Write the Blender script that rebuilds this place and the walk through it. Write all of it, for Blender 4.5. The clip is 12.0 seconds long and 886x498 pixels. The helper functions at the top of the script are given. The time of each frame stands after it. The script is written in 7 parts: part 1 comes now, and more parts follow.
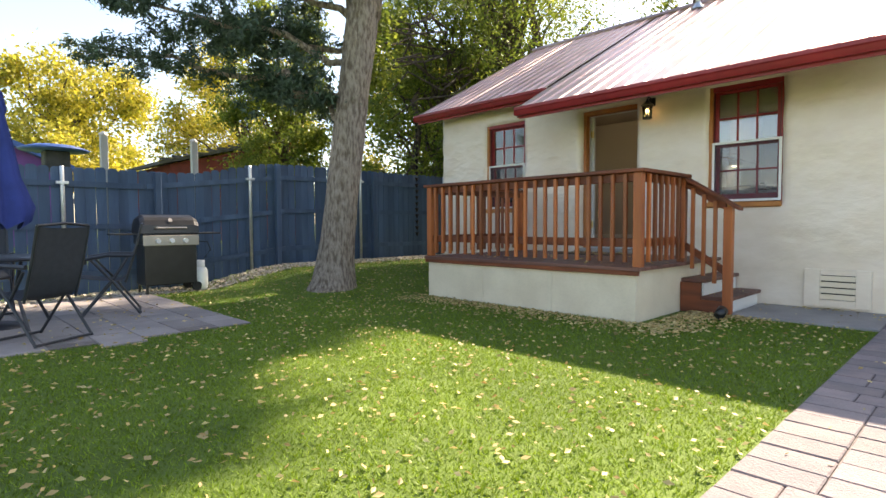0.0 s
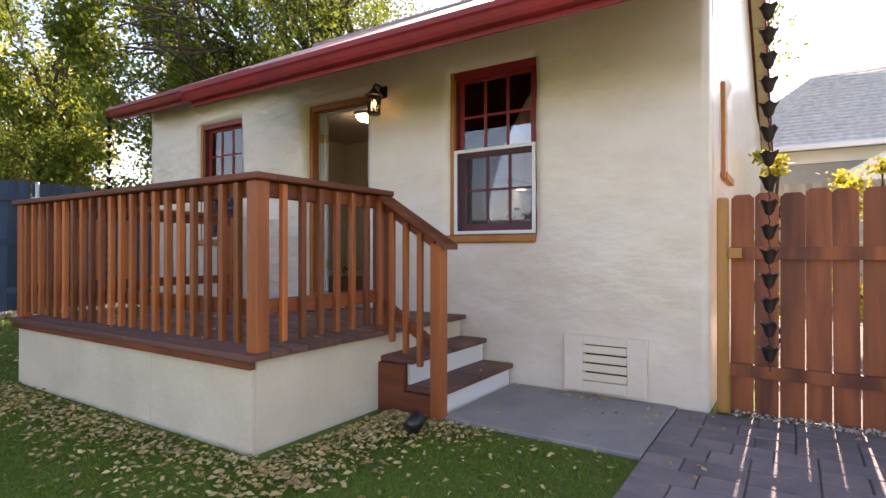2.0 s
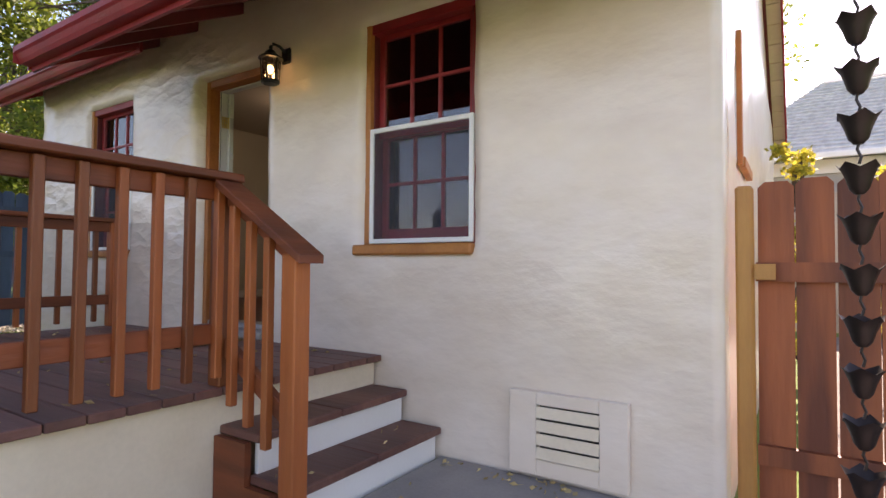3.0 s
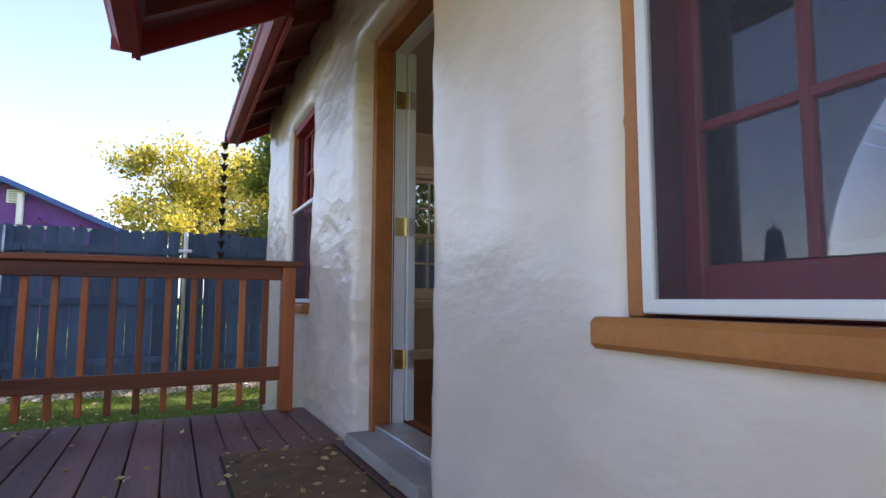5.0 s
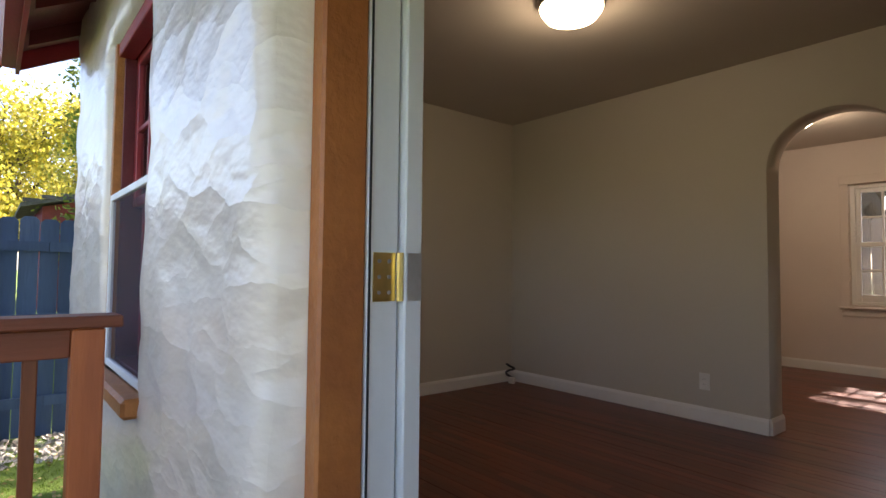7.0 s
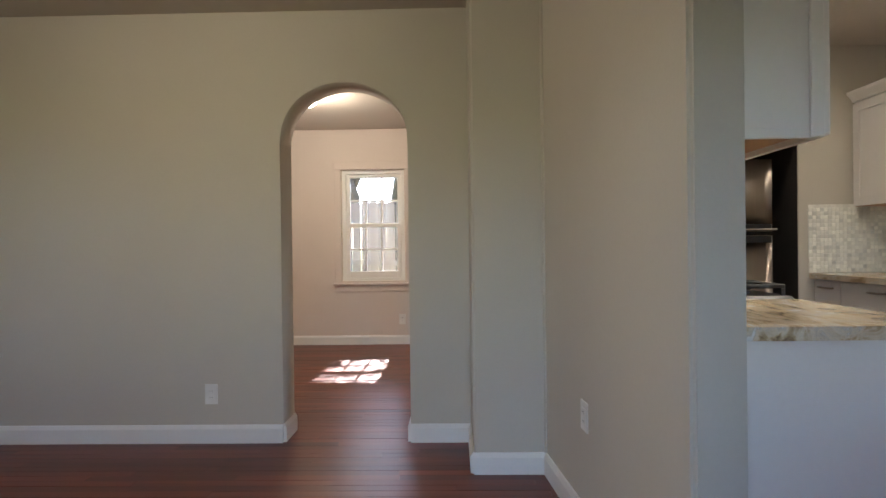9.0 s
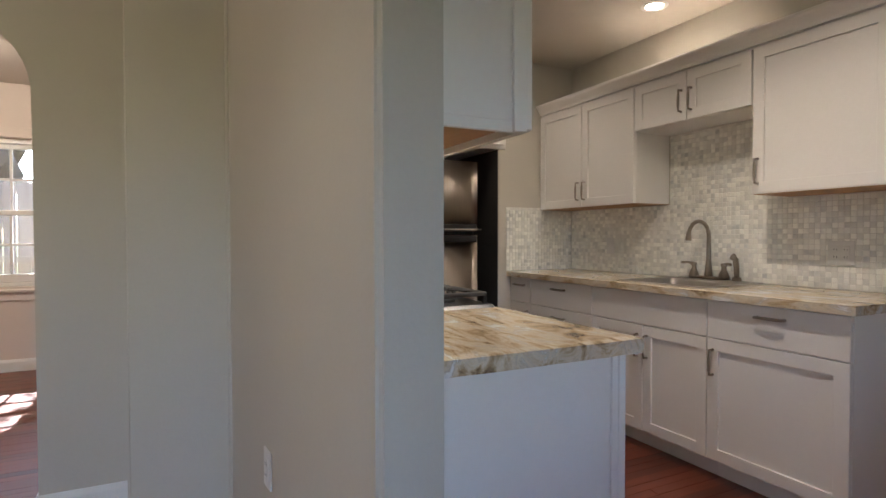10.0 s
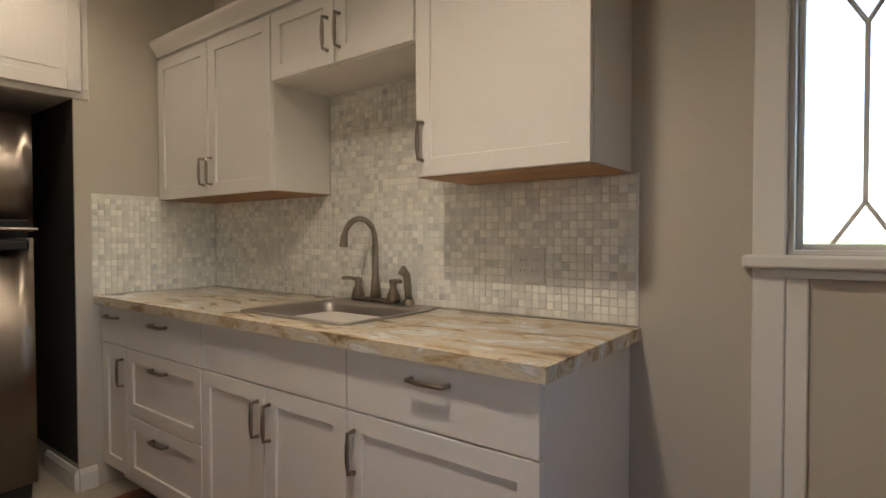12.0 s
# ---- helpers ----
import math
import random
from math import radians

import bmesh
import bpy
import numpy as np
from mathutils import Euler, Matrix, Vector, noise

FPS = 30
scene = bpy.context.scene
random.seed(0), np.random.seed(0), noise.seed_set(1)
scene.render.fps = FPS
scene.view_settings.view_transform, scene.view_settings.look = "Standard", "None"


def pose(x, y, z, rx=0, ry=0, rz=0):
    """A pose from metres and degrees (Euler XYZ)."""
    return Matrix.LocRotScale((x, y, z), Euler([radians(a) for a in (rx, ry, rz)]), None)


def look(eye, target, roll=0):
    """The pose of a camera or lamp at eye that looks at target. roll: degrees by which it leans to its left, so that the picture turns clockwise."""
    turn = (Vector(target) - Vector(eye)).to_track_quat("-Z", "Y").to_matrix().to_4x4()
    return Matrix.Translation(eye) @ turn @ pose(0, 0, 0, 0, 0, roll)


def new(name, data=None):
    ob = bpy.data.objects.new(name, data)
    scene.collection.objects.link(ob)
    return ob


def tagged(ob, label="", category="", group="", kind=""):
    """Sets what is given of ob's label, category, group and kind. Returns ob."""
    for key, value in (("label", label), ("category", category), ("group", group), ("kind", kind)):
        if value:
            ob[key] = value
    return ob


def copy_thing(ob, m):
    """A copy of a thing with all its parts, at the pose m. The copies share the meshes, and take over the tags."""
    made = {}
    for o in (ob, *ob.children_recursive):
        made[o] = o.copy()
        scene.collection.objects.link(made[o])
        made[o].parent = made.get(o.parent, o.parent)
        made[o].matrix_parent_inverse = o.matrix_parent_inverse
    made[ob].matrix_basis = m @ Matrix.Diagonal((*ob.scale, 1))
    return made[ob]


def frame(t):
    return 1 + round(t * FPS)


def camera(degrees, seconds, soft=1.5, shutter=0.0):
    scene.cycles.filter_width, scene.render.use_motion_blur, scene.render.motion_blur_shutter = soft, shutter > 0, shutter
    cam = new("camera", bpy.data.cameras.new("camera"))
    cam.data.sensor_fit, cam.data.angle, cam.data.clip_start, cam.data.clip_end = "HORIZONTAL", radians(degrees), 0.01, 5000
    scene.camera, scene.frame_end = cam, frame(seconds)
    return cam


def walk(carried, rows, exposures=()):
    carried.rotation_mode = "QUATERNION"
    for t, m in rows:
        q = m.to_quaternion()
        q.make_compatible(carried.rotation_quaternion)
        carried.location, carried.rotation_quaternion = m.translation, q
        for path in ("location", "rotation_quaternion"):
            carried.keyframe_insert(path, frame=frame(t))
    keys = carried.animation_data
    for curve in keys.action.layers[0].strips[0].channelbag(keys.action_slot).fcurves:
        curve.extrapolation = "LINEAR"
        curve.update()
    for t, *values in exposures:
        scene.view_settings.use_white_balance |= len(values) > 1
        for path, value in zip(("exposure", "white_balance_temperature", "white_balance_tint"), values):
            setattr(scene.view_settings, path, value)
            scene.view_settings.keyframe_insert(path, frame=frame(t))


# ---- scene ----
cam = camera(78.4, 12.0)
PATH = [
    (0, (0.572, -7.452, 1.015), (-0.858, -6.056, 0.922), -0.3),
    (0.5, (0.574, -6.668, 1.089), (-0.752, -5.173, 1.007), -0.1),
    (1, (0.595, -5.839, 1.148), (-0.62, -4.251, 1.098), -0.3),
    (1.5, (0.579, -5.0, 1.154), (-0.573, -3.364, 1.13), -0.1),
    (2, (0.531, -4.179, 1.126), (-0.555, -2.5, 1.135), -0.0),
    (2.5, (0.444, -3.405, 1.109), (-0.632, -1.72, 1.15), 0.2),
    (2.7, (0.401, -3.116, 1.111), (-0.672, -1.429, 1.168), 0.3),
    (4.3, (-0.532, -1.405, 1.248), (-2.032, -0.091, 1.404), 0.5),
    (4.5, (-0.712, -1.222, 1.266), (-2.312, -0.034, 1.438), 0.4),
    (5, (-1.232, -0.86, 1.306), (-3.016, 0.027, 1.491), 0.2),
    (5.5, (-1.773, -0.679, 1.396), (-3.588, 0.138, 1.584), 0.4),
    (6, (-2.258, -0.586, 1.571), (-4.067, 0.249, 1.751), 0.4),
    (6.5, (-2.689, -0.521, 1.667), (-4.428, 0.452, 1.832), 0.7),
    (7, (-3.012, -0.394, 1.706), (-4.546, 0.886, 1.791), 0.6),
    (7.2, (-3.144, -0.348, 1.72), (-4.568, 1.055, 1.771), 0.7),
    (8.8, (-3.434, 0.291, 1.738), (-3.635, 2.281, 1.766), 0.0),
    (9, (-3.387, 0.414, 1.791), (-3.428, 2.414, 1.782), -0.7),
    (9.5, (-3.295, 0.607, 1.808), (-2.905, 2.569, 1.789), -0.6),
    (10, (-3.133, 0.828, 1.832), (-2.248, 2.621, 1.787), -0.1),
    (10.5, (-2.854, 1.004, 1.84), (-1.578, 2.543, 1.784), -0.3),
    (11, (-2.554, 1.167, 1.847), (-1.041, 2.475, 1.798), -0.1),
    (11.5, (-2.249, 1.315, 1.846), (-0.652, 2.519, 1.819), 0.0),
    (12, (-1.917, 1.428, 1.846), (-0.328, 2.642, 1.802), -0.1),
]
walk(cam, [(t, look(e, g, r)) for t, e, g, r in PATH],
     [(0, 1.74, 7900, 14), (2.7, 1.8, 7900, 29), (4.3, 1.82, 6800, 26), (5.0, 1.85, 6800, 26), (5.5, 1.62, 7000, 26), (6.5, 1.7, 7200, 24), (7.2, 2.75, 6600, 20), (8.8, 3.58, 5800, 13), (9.5, 3.6, 5850, 14), (10.5, 3.68, 5800, 18), (12, 3.52, 6300, 14)])

# ---- world, sun, large lights ----
SUN_EL = radians(42.5)
world = bpy.data.worlds.new("world")
scene.world = world
world.use_nodes = True
wn = world.node_tree.nodes
sky = wn.new("ShaderNodeTexSky")
sky.sky_type = "NISHITA"
sky.sun_disc = False
sky.sun_elevation = SUN_EL
sky.sun_rotation = 0.0
sky.air_density, sky.dust_density, sky.ozone_density = 1.0, 0.9, 1.6
wn["Background"].inputs["Strength"].default_value = 0.13
world.node_tree.links.new(sky.outputs[0], wn["Background"].inputs["Color"])
sun_data = bpy.data.lights.new("sun", "SUN")
sun_data.energy, sun_data.angle, sun_data.color = 5.0, radians(0.55), (1.0, 0.94, 0.85)
sun = new("sun", sun_data)
sun.matrix_world = look((0, 0, 30), (0, -30 * math.cos(SUN_EL), 30 - 30 * math.sin(SUN_EL)))


# ---- materials ----
def mat(name, c1, c2=None, scale=3.0, rough=0.7, bump=0.15, bscale=60.0, metal=0.0, stretch=(1, 1, 1), vary=0.0,
        dist=0.02, fine=0.25, island=False, coat=0.0, contrast=(0.35, 0.65)):
    m = bpy.data.materials.new(name)
    m.use_nodes = True
    nt = m.node_tree
    n, l = nt.nodes, nt.links
    b = n["Principled BSDF"]
    b.inputs["Roughness"].default_value = rough
    b.inputs["Metallic"].default_value = metal
    b.inputs["Coat Weight"].default_value = coat
    b.inputs["Coat Roughness"].default_value = 0.2
    c2 = c2 or tuple(v * 0.8 for v in c1)
    tc = n.new("ShaderNodeTexCoord")
    mp = n.new("ShaderNodeMapping")
    mp.inputs["Scale"].default_value = stretch
    l.new(tc.outputs["Object"], mp.inputs["Vector"])
    vec = mp.outputs["Vector"]
    rnd = None
    if vary or island:
        src = n.new("ShaderNodeNewGeometry") if island else n.new("ShaderNodeObjectInfo")
        rnd = src.outputs["Random Per Island"] if island else src.outputs["Random"]
        off = n.new("ShaderNodeVectorMath")
        off.operation = "MULTIPLY_ADD"
        off.inputs[1].default_value = (1, 1, 1)
        l.new(vec, off.inputs[0])
        mul = n.new("ShaderNodeMath")
        mul.operation = "MULTIPLY"
        mul.inputs[1].default_value = 37.0
        l.new(rnd, mul.inputs[0])
        l.new(mul.outputs[0], off.inputs[2])
        vec = off.outputs[0]
    n1 = n.new("ShaderNodeTexNoise")
    n1.inputs["Scale"].default_value, n1.inputs["Detail"].default_value = scale, 6
    l.new(vec, n1.inputs["Vector"])
    n2 = n.new("ShaderNodeTexNoise")
    n2.inputs["Scale"].default_value, n2.inputs["Detail"].default_value = bscale, 4
    l.new(vec, n2.inputs["Vector"])
    ramp = n.new("ShaderNodeValToRGB")
    ramp.color_ramp.elements[0].position, ramp.color_ramp.elements[1].position = contrast
    ramp.color_ramp.elements[0].color, ramp.color_ramp.elements[1].color = (*c2, 1), (*c1, 1)
    l.new(n1.outputs["Fac"], ramp.inputs["Fac"])
    hsv = n.new("ShaderNodeHueSaturation")
    l.new(ramp.outputs["Color"], hsv.inputs["Color"])
    val = n.new("ShaderNodeMath")
    val.operation = "MULTIPLY_ADD"
    val.inputs[1].default_value, val.inputs[2].default_value = fine, 1 - fine / 2
    l.new(n2.outputs["Fac"], val.inputs[0])
    out = val.outputs[0]
    if rnd:
        v2 = n.new("ShaderNodeMath")
        v2.operation = "MULTIPLY_ADD"
        v2.inputs[1].default_value, v2.inputs[2].default_value = vary, 1 - vary / 2
        l.new(rnd, v2.inputs[0])
        v3 = n.new("ShaderNodeMath")
        v3.operation = "MULTIPLY"
        l.new(out, v3.inputs[0])
        l.new(v2.outputs[0], v3.inputs[1])
        out = v3.outputs[0]
    l.new(out, hsv.inputs["Value"])
    l.new(hsv.outputs["Color"], b.inputs["Base Color"])
    if bump:
        bp = n.new("ShaderNodeBump")
        bp.inputs["Strength"].default_value, bp.inputs["Distance"].default_value = bump, dist
        mix = n.new("ShaderNodeMath")
        mix.operation = "ADD"
        l.new(n1.outputs["Fac"], mix.inputs[0])
        l.new(n2.outputs["Fac"], mix.inputs[1])
        l.new(mix.outputs[0], bp.inputs["Height"])
        l.new(bp.outputs["Normal"], b.inputs["Normal"])
    return m


def leaf_mat(name, c1, c2, through_light=0.35):
    m = mat(name, c1, c2, scale=0.8, rough=0.55, bump=0, island=True, vary=0.7)
    nt = m.node_tree
    n, l = nt.nodes, nt.links
    tr = n.new("ShaderNodeBsdfTranslucent")
    l.new(n["Hue/Saturation/Value"].outputs["Color"], tr.inputs["Color"])
    mx = n.new("ShaderNodeMixShader")
    mx.inputs[0].default_value = through_light
    l.new(n["Principled BSDF"].outputs[0], mx.inputs[1])
    l.new(tr.outputs[0], mx.inputs[2])
    l.new(mx.outputs[0], n["Material Output"].inputs["Surface"])
    return m


def glass_mat(name, tint=(0.95, 0.97, 0.98), rough=0.0):
    m = bpy.data.materials.new(name)
    m.use_nodes = True
    n, l = m.node_tree.nodes, m.node_tree.links
    n.remove(n["Principled BSDF"])
    t, g, f, mx = (n.new("ShaderNodeBsdfTransparent"), n.new("ShaderNodeBsdfGlossy"), n.new("ShaderNodeFresnel"), n.new("ShaderNodeMixShader"))
    t.inputs["Color"].default_value = (*tint, 1)
    g.inputs["Roughness"].default_value = rough
    f.inputs["IOR"].default_value = 2.1
    l.new(f.outputs[0], mx.inputs[0])
    l.new(t.outputs[0], mx.inputs[1])
    l.new(g.outputs[0], mx.inputs[2])
    l.new(mx.outputs[0], n["Material Output"].inputs["Surface"])
    return m


def screen_mat(name, tint, mesh, cover):
    """Fine wire mesh: mostly open, the wires catch some light."""
    m = bpy.data.materials.new(name)
    m.use_nodes = True
    n, l = m.node_tree.nodes, m.node_tree.links
    t = n.new("ShaderNodeBsdfTransparent")
    t.inputs["Color"].default_value = (*tint, 1)
    d = n.new("ShaderNodeBsdfDiffuse")
    d.inputs["Color"].default_value = (*mesh, 1)
    mx = n.new("ShaderNodeMixShader")
    mx.inputs[0].default_value = cover
    l.new(t.outputs[0], mx.inputs[1])
    l.new(d.outputs[0], mx.inputs[2])
    l.new(mx.outputs[0], n["Material Output"].inputs["Surface"])
    return m


def glow_mat(name, color, strength):
    m = bpy.data.materials.new(name)
    m.use_nodes = True
    b = m.node_tree.nodes["Principled BSDF"]
    b.inputs["Base Color"].default_value = (0.8, 0.78, 0.7, 1)
    b.inputs["Emission Color"].default_value = (*color, 1)
    b.inputs["Emission Strength"].default_value = strength
    return m


STUCCO = mat("stucco", (0.80, 0.69, 0.585), (0.74, 0.62, 0.50), scale=3.0, rough=0.30, coat=0.3, bump=0.22, bscale=14, dist=0.02, fine=0.08, stretch=(0.7, 1, 1.25))


def trowel_relief(m, scale, strength, dist):
    """Sharp trowel ridges over the soft unevenness of a plaster."""
    nt = m.node_tree
    n, l = nt.nodes, nt.links
    b = n["Principled BSDF"]
    soft = b.inputs["Normal"].links[0].from_socket
    tc = n.new("ShaderNodeTexCoord")
    mp = n.new("ShaderNodeMapping")
    mp.inputs["Scale"].default_value = (0.9, 1, 1.9)
    mp.inputs["Rotation"].default_value = (0, 0.35, 0)
    l.new(tc.outputs["Object"], mp.inputs["Vector"])
    wob = n.new("ShaderNodeTexNoise")
    wob.inputs["Scale"].default_value, wob.inputs["Detail"].default_value = 5.0, 3
    l.new(mp.outputs["Vector"], wob.inputs["Vector"])
    bend = n.new("ShaderNodeVectorMath")
    bend.operation = "MULTIPLY_ADD"
    bend.inputs[1].default_value = (0.22, 0.22, 0.22)
    l.new(wob.outputs["Color"], bend.inputs[0])
    l.new(mp.outputs["Vector"], bend.inputs[2])
    ridge = n.new("ShaderNodeTexVoronoi")
    ridge.inputs["Scale"].default_value = scale
    l.new(bend.outputs[0], ridge.inputs["Vector"])
    patch = n.new("ShaderNodeTexNoise")
    patch.inputs["Scale"].default_value = 1.3
    l.new(tc.outputs["Object"], patch.inputs["Vector"])
    # the coat beyond the door was laid on far more coarsely
    where = n.new("ShaderNodeSeparateXYZ")
    l.new(tc.outputs["Object"], where.inputs[0])
    coarse = n.new("ShaderNodeMapRange")
    coarse.inputs["From Min"].default_value, coarse.inputs["From Max"].default_value = -3.95, -3.0
    coarse.inputs["To Min"].default_value, coarse.inputs["To Max"].default_value = 1.5, 0.3
    l.new(where.outputs["X"], coarse.inputs["Value"])
    amount = n.new("ShaderNodeMath")
    amount.operation = "MULTIPLY"
    l.new(patch.outputs["Fac"], amount.inputs[0])
    l.new(coarse.outputs[0], amount.inputs[1])
    mul = n.new("ShaderNodeMath")
    mul.operation = "MULTIPLY"
    l.new(ridge.outputs["Distance"], mul.inputs[0])
    l.new(amount.outputs[0], mul.inputs[1])
    bp = n.new("ShaderNodeBump")
    bp.inputs["Strength"].default_value, bp.inputs["Distance"].default_value = strength, dist
    l.new(mul.outputs[0], bp.inputs["Height"])
    l.new(soft, bp.inputs["Normal"])
    l.new(bp.outputs["Normal"], b.inputs["Normal"])


trowel_relief(STUCCO, 4.6, 0.9, 0.022)
SKIRT = mat("painted_panel", (0.78, 0.67, 0.51), (0.69, 0.58, 0.43), scale=2.2, rough=0.75, bump=0.2, bscale=40, fine=0.12)
RED = mat("red_paint", (0.33, 0.022, 0.028), (0.25, 0.02, 0.024), scale=4, rough=0.45, bump=0.12, bscale=50)
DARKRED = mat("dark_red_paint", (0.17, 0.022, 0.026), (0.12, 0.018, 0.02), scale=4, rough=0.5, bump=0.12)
ORANGE = mat("orange_trim_paint", (0.50, 0.19, 0.045), (0.40, 0.14, 0.035), scale=5, rough=0.5, bump=0.2, bscale=40)
# the orange trim again, with the shade of the doorway in its colour
ORANGE_SHADED = mat("shaded_orange_trim_paint", (0.43, 0.145, 0.036), (0.34, 0.11, 0.03), scale=5, rough=0.5, bump=0.2, bscale=40)
METALROOF = mat("metal_roof", (0.56, 0.40, 0.38), (0.44, 0.29, 0.27), scale=1.5, rough=0.34, bump=0.1, metal=0.85, fine=0.2)
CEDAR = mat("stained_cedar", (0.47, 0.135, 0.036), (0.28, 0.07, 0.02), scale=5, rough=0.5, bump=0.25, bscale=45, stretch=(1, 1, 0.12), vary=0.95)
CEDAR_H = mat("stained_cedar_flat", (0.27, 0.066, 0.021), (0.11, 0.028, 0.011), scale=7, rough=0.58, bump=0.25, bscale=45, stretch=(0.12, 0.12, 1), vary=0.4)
DECKING = mat("deck_stain", (0.20, 0.085, 0.062), (0.12, 0.05, 0.04), scale=5, rough=0.55, bump=0.25, bscale=40, stretch=(0.1, 1, 1), vary=0.5)
GATEWOOD = mat("gate_cedar", (0.36, 0.095, 0.03), (0.13, 0.032, 0.013), scale=7, rough=0.6, bump=0.25, bscale=40, stretch=(1, 1, 0.1), vary=0.5)
GATEPOST = mat("gate_post_wood", (0.52, 0.25, 0.06), (0.42, 0.18, 0.045), scale=5, rough=0.5, bump=0.15, stretch=(1, 1, 0.2))
BLUEWOOD = mat("blue_fence_paint", (0.060, 0.108, 0.185), (0.038, 0.070, 0.125), scale=4, rough=0.75, bump=0.3, bscale=40, stretch=(1, 1, 0.15), vary=0.35)
RAWWOOD = mat("weathered_wood", (0.5, 0.42, 0.33), (0.35, 0.28, 0.21), scale=5, rough=0.8, bump=0.3, stretch=(1, 1, 0.12), vary=0.4)
GALV = mat("galvanised_steel", (0.62, 0.64, 0.66), (0.5, 0.52, 0.54), scale=8, rough=0.38, metal=0.8, bump=0.05)
LAWN = mat("lawn", (0.12, 0.185, 0.02), (0.08, 0.13, 0.014), scale=1.2, rough=0.9, bump=0.6, bscale=160, dist=0.02, fine=0.6)
BLADE = leaf_mat("grass_blade", (0.21, 0.31, 0.018), (0.12, 0.20, 0.013), 0.45)
LITTER = leaf_mat("fallen_leaf", (0.66, 0.52, 0.24), (0.42, 0.26, 0.09), 0.2)
PAVER = mat("paver", (0.25, 0.20, 0.19), (0.165, 0.145, 0.15), scale=4, rough=0.85, bump=0.4, bscale=70, vary=0.35)
PATIO = mat("flagstone", (0.33, 0.29, 0.27), (0.23, 0.2, 0.19), scale=2, rough=0.85, bump=0.3, bscale=50, vary=0.3)
CONCRETE = mat("concrete", (0.36, 0.33, 0.30), (0.27, 0.25, 0.235), scale=2, rough=0.85, bump=0.25, bscale=70)
GRAVEL = mat("gravel", (0.60, 0.54, 0.46), (0.36, 0.32, 0.27), scale=25, rough=0.9, bump=0.8, bscale=60, vary=0.5, island=True)
SAND = mat("joint_sand", (0.20, 0.17, 0.15), (0.14, 0.12, 0.11), scale=20, rough=0.95, bump=0.3)
BARK = mat("pine_bark", (0.42, 0.34, 0.28), (0.17, 0.125, 0.095), scale=26, rough=0.95, bump=1.0, bscale=80, dist=0.05, stretch=(1, 1, 0.30), fine=0.7, contrast=(0.34, 0.60))
BARK_DARK = mat("dark_bark", (0.12, 0.085, 0.06), (0.05, 0.037, 0.027), scale=6, rough=0.95, bump=0.8, bscale=30, dist=0.05, stretch=(1, 1, 0.2))
NEEDLE = leaf_mat("pine_needle", (0.085, 0.13, 0.085), (0.045, 0.08, 0.05), 0.3)
GREENLEAF = leaf_mat("green_leaf", (0.22, 0.25, 0.035), (0.09, 0.14, 0.022), 0.6)
YELLOWLEAF = leaf_mat("yellow_leaf", (0.58, 0.47, 0.06), (0.26, 0.27, 0.035), 0.55)
REDLEAF = leaf_mat("red_leaf", (0.42, 0.08, 0.06), (0.3, 0.05, 0.04), 0.4)
WALLPAINT = mat("greige_wall_paint", (0.56, 0.52, 0.45), (0.54, 0.50, 0.43), scale=1.5, rough=0.75, bump=0.12, bscale=90, dist=0.004, fine=0.05)
PINKPAINT = mat("pale_wall_paint", (0.68, 0.60, 0.54), (0.66, 0.58, 0.52), scale=1.5, rough=0.75, bump=0.1, bscale=90, dist=0.004, fine=0.05)
CEILPAINT = mat("ceiling_paint", (0.56, 0.51, 0.44), (0.54, 0.49, 0.42), scale=1.5, rough=0.8, bump=0.1, bscale=90, dist=0.004, fine=0.05)
WHITE = mat("white_paint", (0.80, 0.79, 0.76), (0.78, 0.77, 0.74), scale=2, rough=0.4, bump=0.04, bscale=60, fine=0.05)
DOORWHITE = mat("door_white", (0.70, 0.71, 0.70), (0.66, 0.67, 0.67), scale=3, rough=0.4, bump=0.05, fine=0.05)
CABINET = mat("cabinet_white", (0.80, 0.77, 0.73), (0.78, 0.75, 0.71), scale=2, rough=0.38, bump=0.03, bscale=60, fine=0.04)
RAWPLY = mat("raw_plywood", (0.46, 0.27, 0.14), (0.36, 0.2, 0.1), scale=4, rough=0.65, bump=0.1, stretch=(1, 0.15, 1))
PLANK = mat("red_oak_floor", (0.175, 0.044, 0.023), (0.092, 0.023, 0.012), scale=5, rough=0.33, bump=0.08, bscale=40, stretch=(0.08, 1, 1), island=True, vary=0.55, dist=0.004)
STONE = mat("granite", (0.76, 0.69, 0.57), (0.30, 0.21, 0.12), scale=8, rough=0.16, bump=0.03, bscale=50, stretch=(1.7, 0.6, 1.7), fine=0.4, contrast=(0.33, 0.62))
for node in STONE.node_tree.nodes:
    if node.bl_idname == "ShaderNodeTexNoise":
        node.inputs["Distortion"].default_value, node.inputs["Roughness"].default_value = 0.9, 0.62
    if node.bl_idname == "ShaderNodeValToRGB":
        node.color_ramp.elements[0].color = (0.17, 0.115, 0.065, 1)
        node.color_ramp.elements[1].color = (0.74, 0.74, 0.72, 1)
        for at_, col_ in ((0.42, (0.43, 0.32, 0.19, 1)), (0.47, (0.58, 0.48, 0.34, 1)), (0.53, (0.66, 0.58, 0.45, 1)), (0.575, (0.52, 0.46, 0.37, 1))):
            node.color_ramp.elements.new(at_).color = col_
FRIDGESTEEL = mat("fridge_steel", (0.30, 0.26, 0.22), (0.25, 0.215, 0.18), scale=3, rough=0.34, metal=1.0, bump=0.03, bscale=200, stretch=(1, 1, 0.02))
FRIDGESTEEL.node_tree.nodes["Principled BSDF"].inputs["Anisotropic"].default_value = 0.85
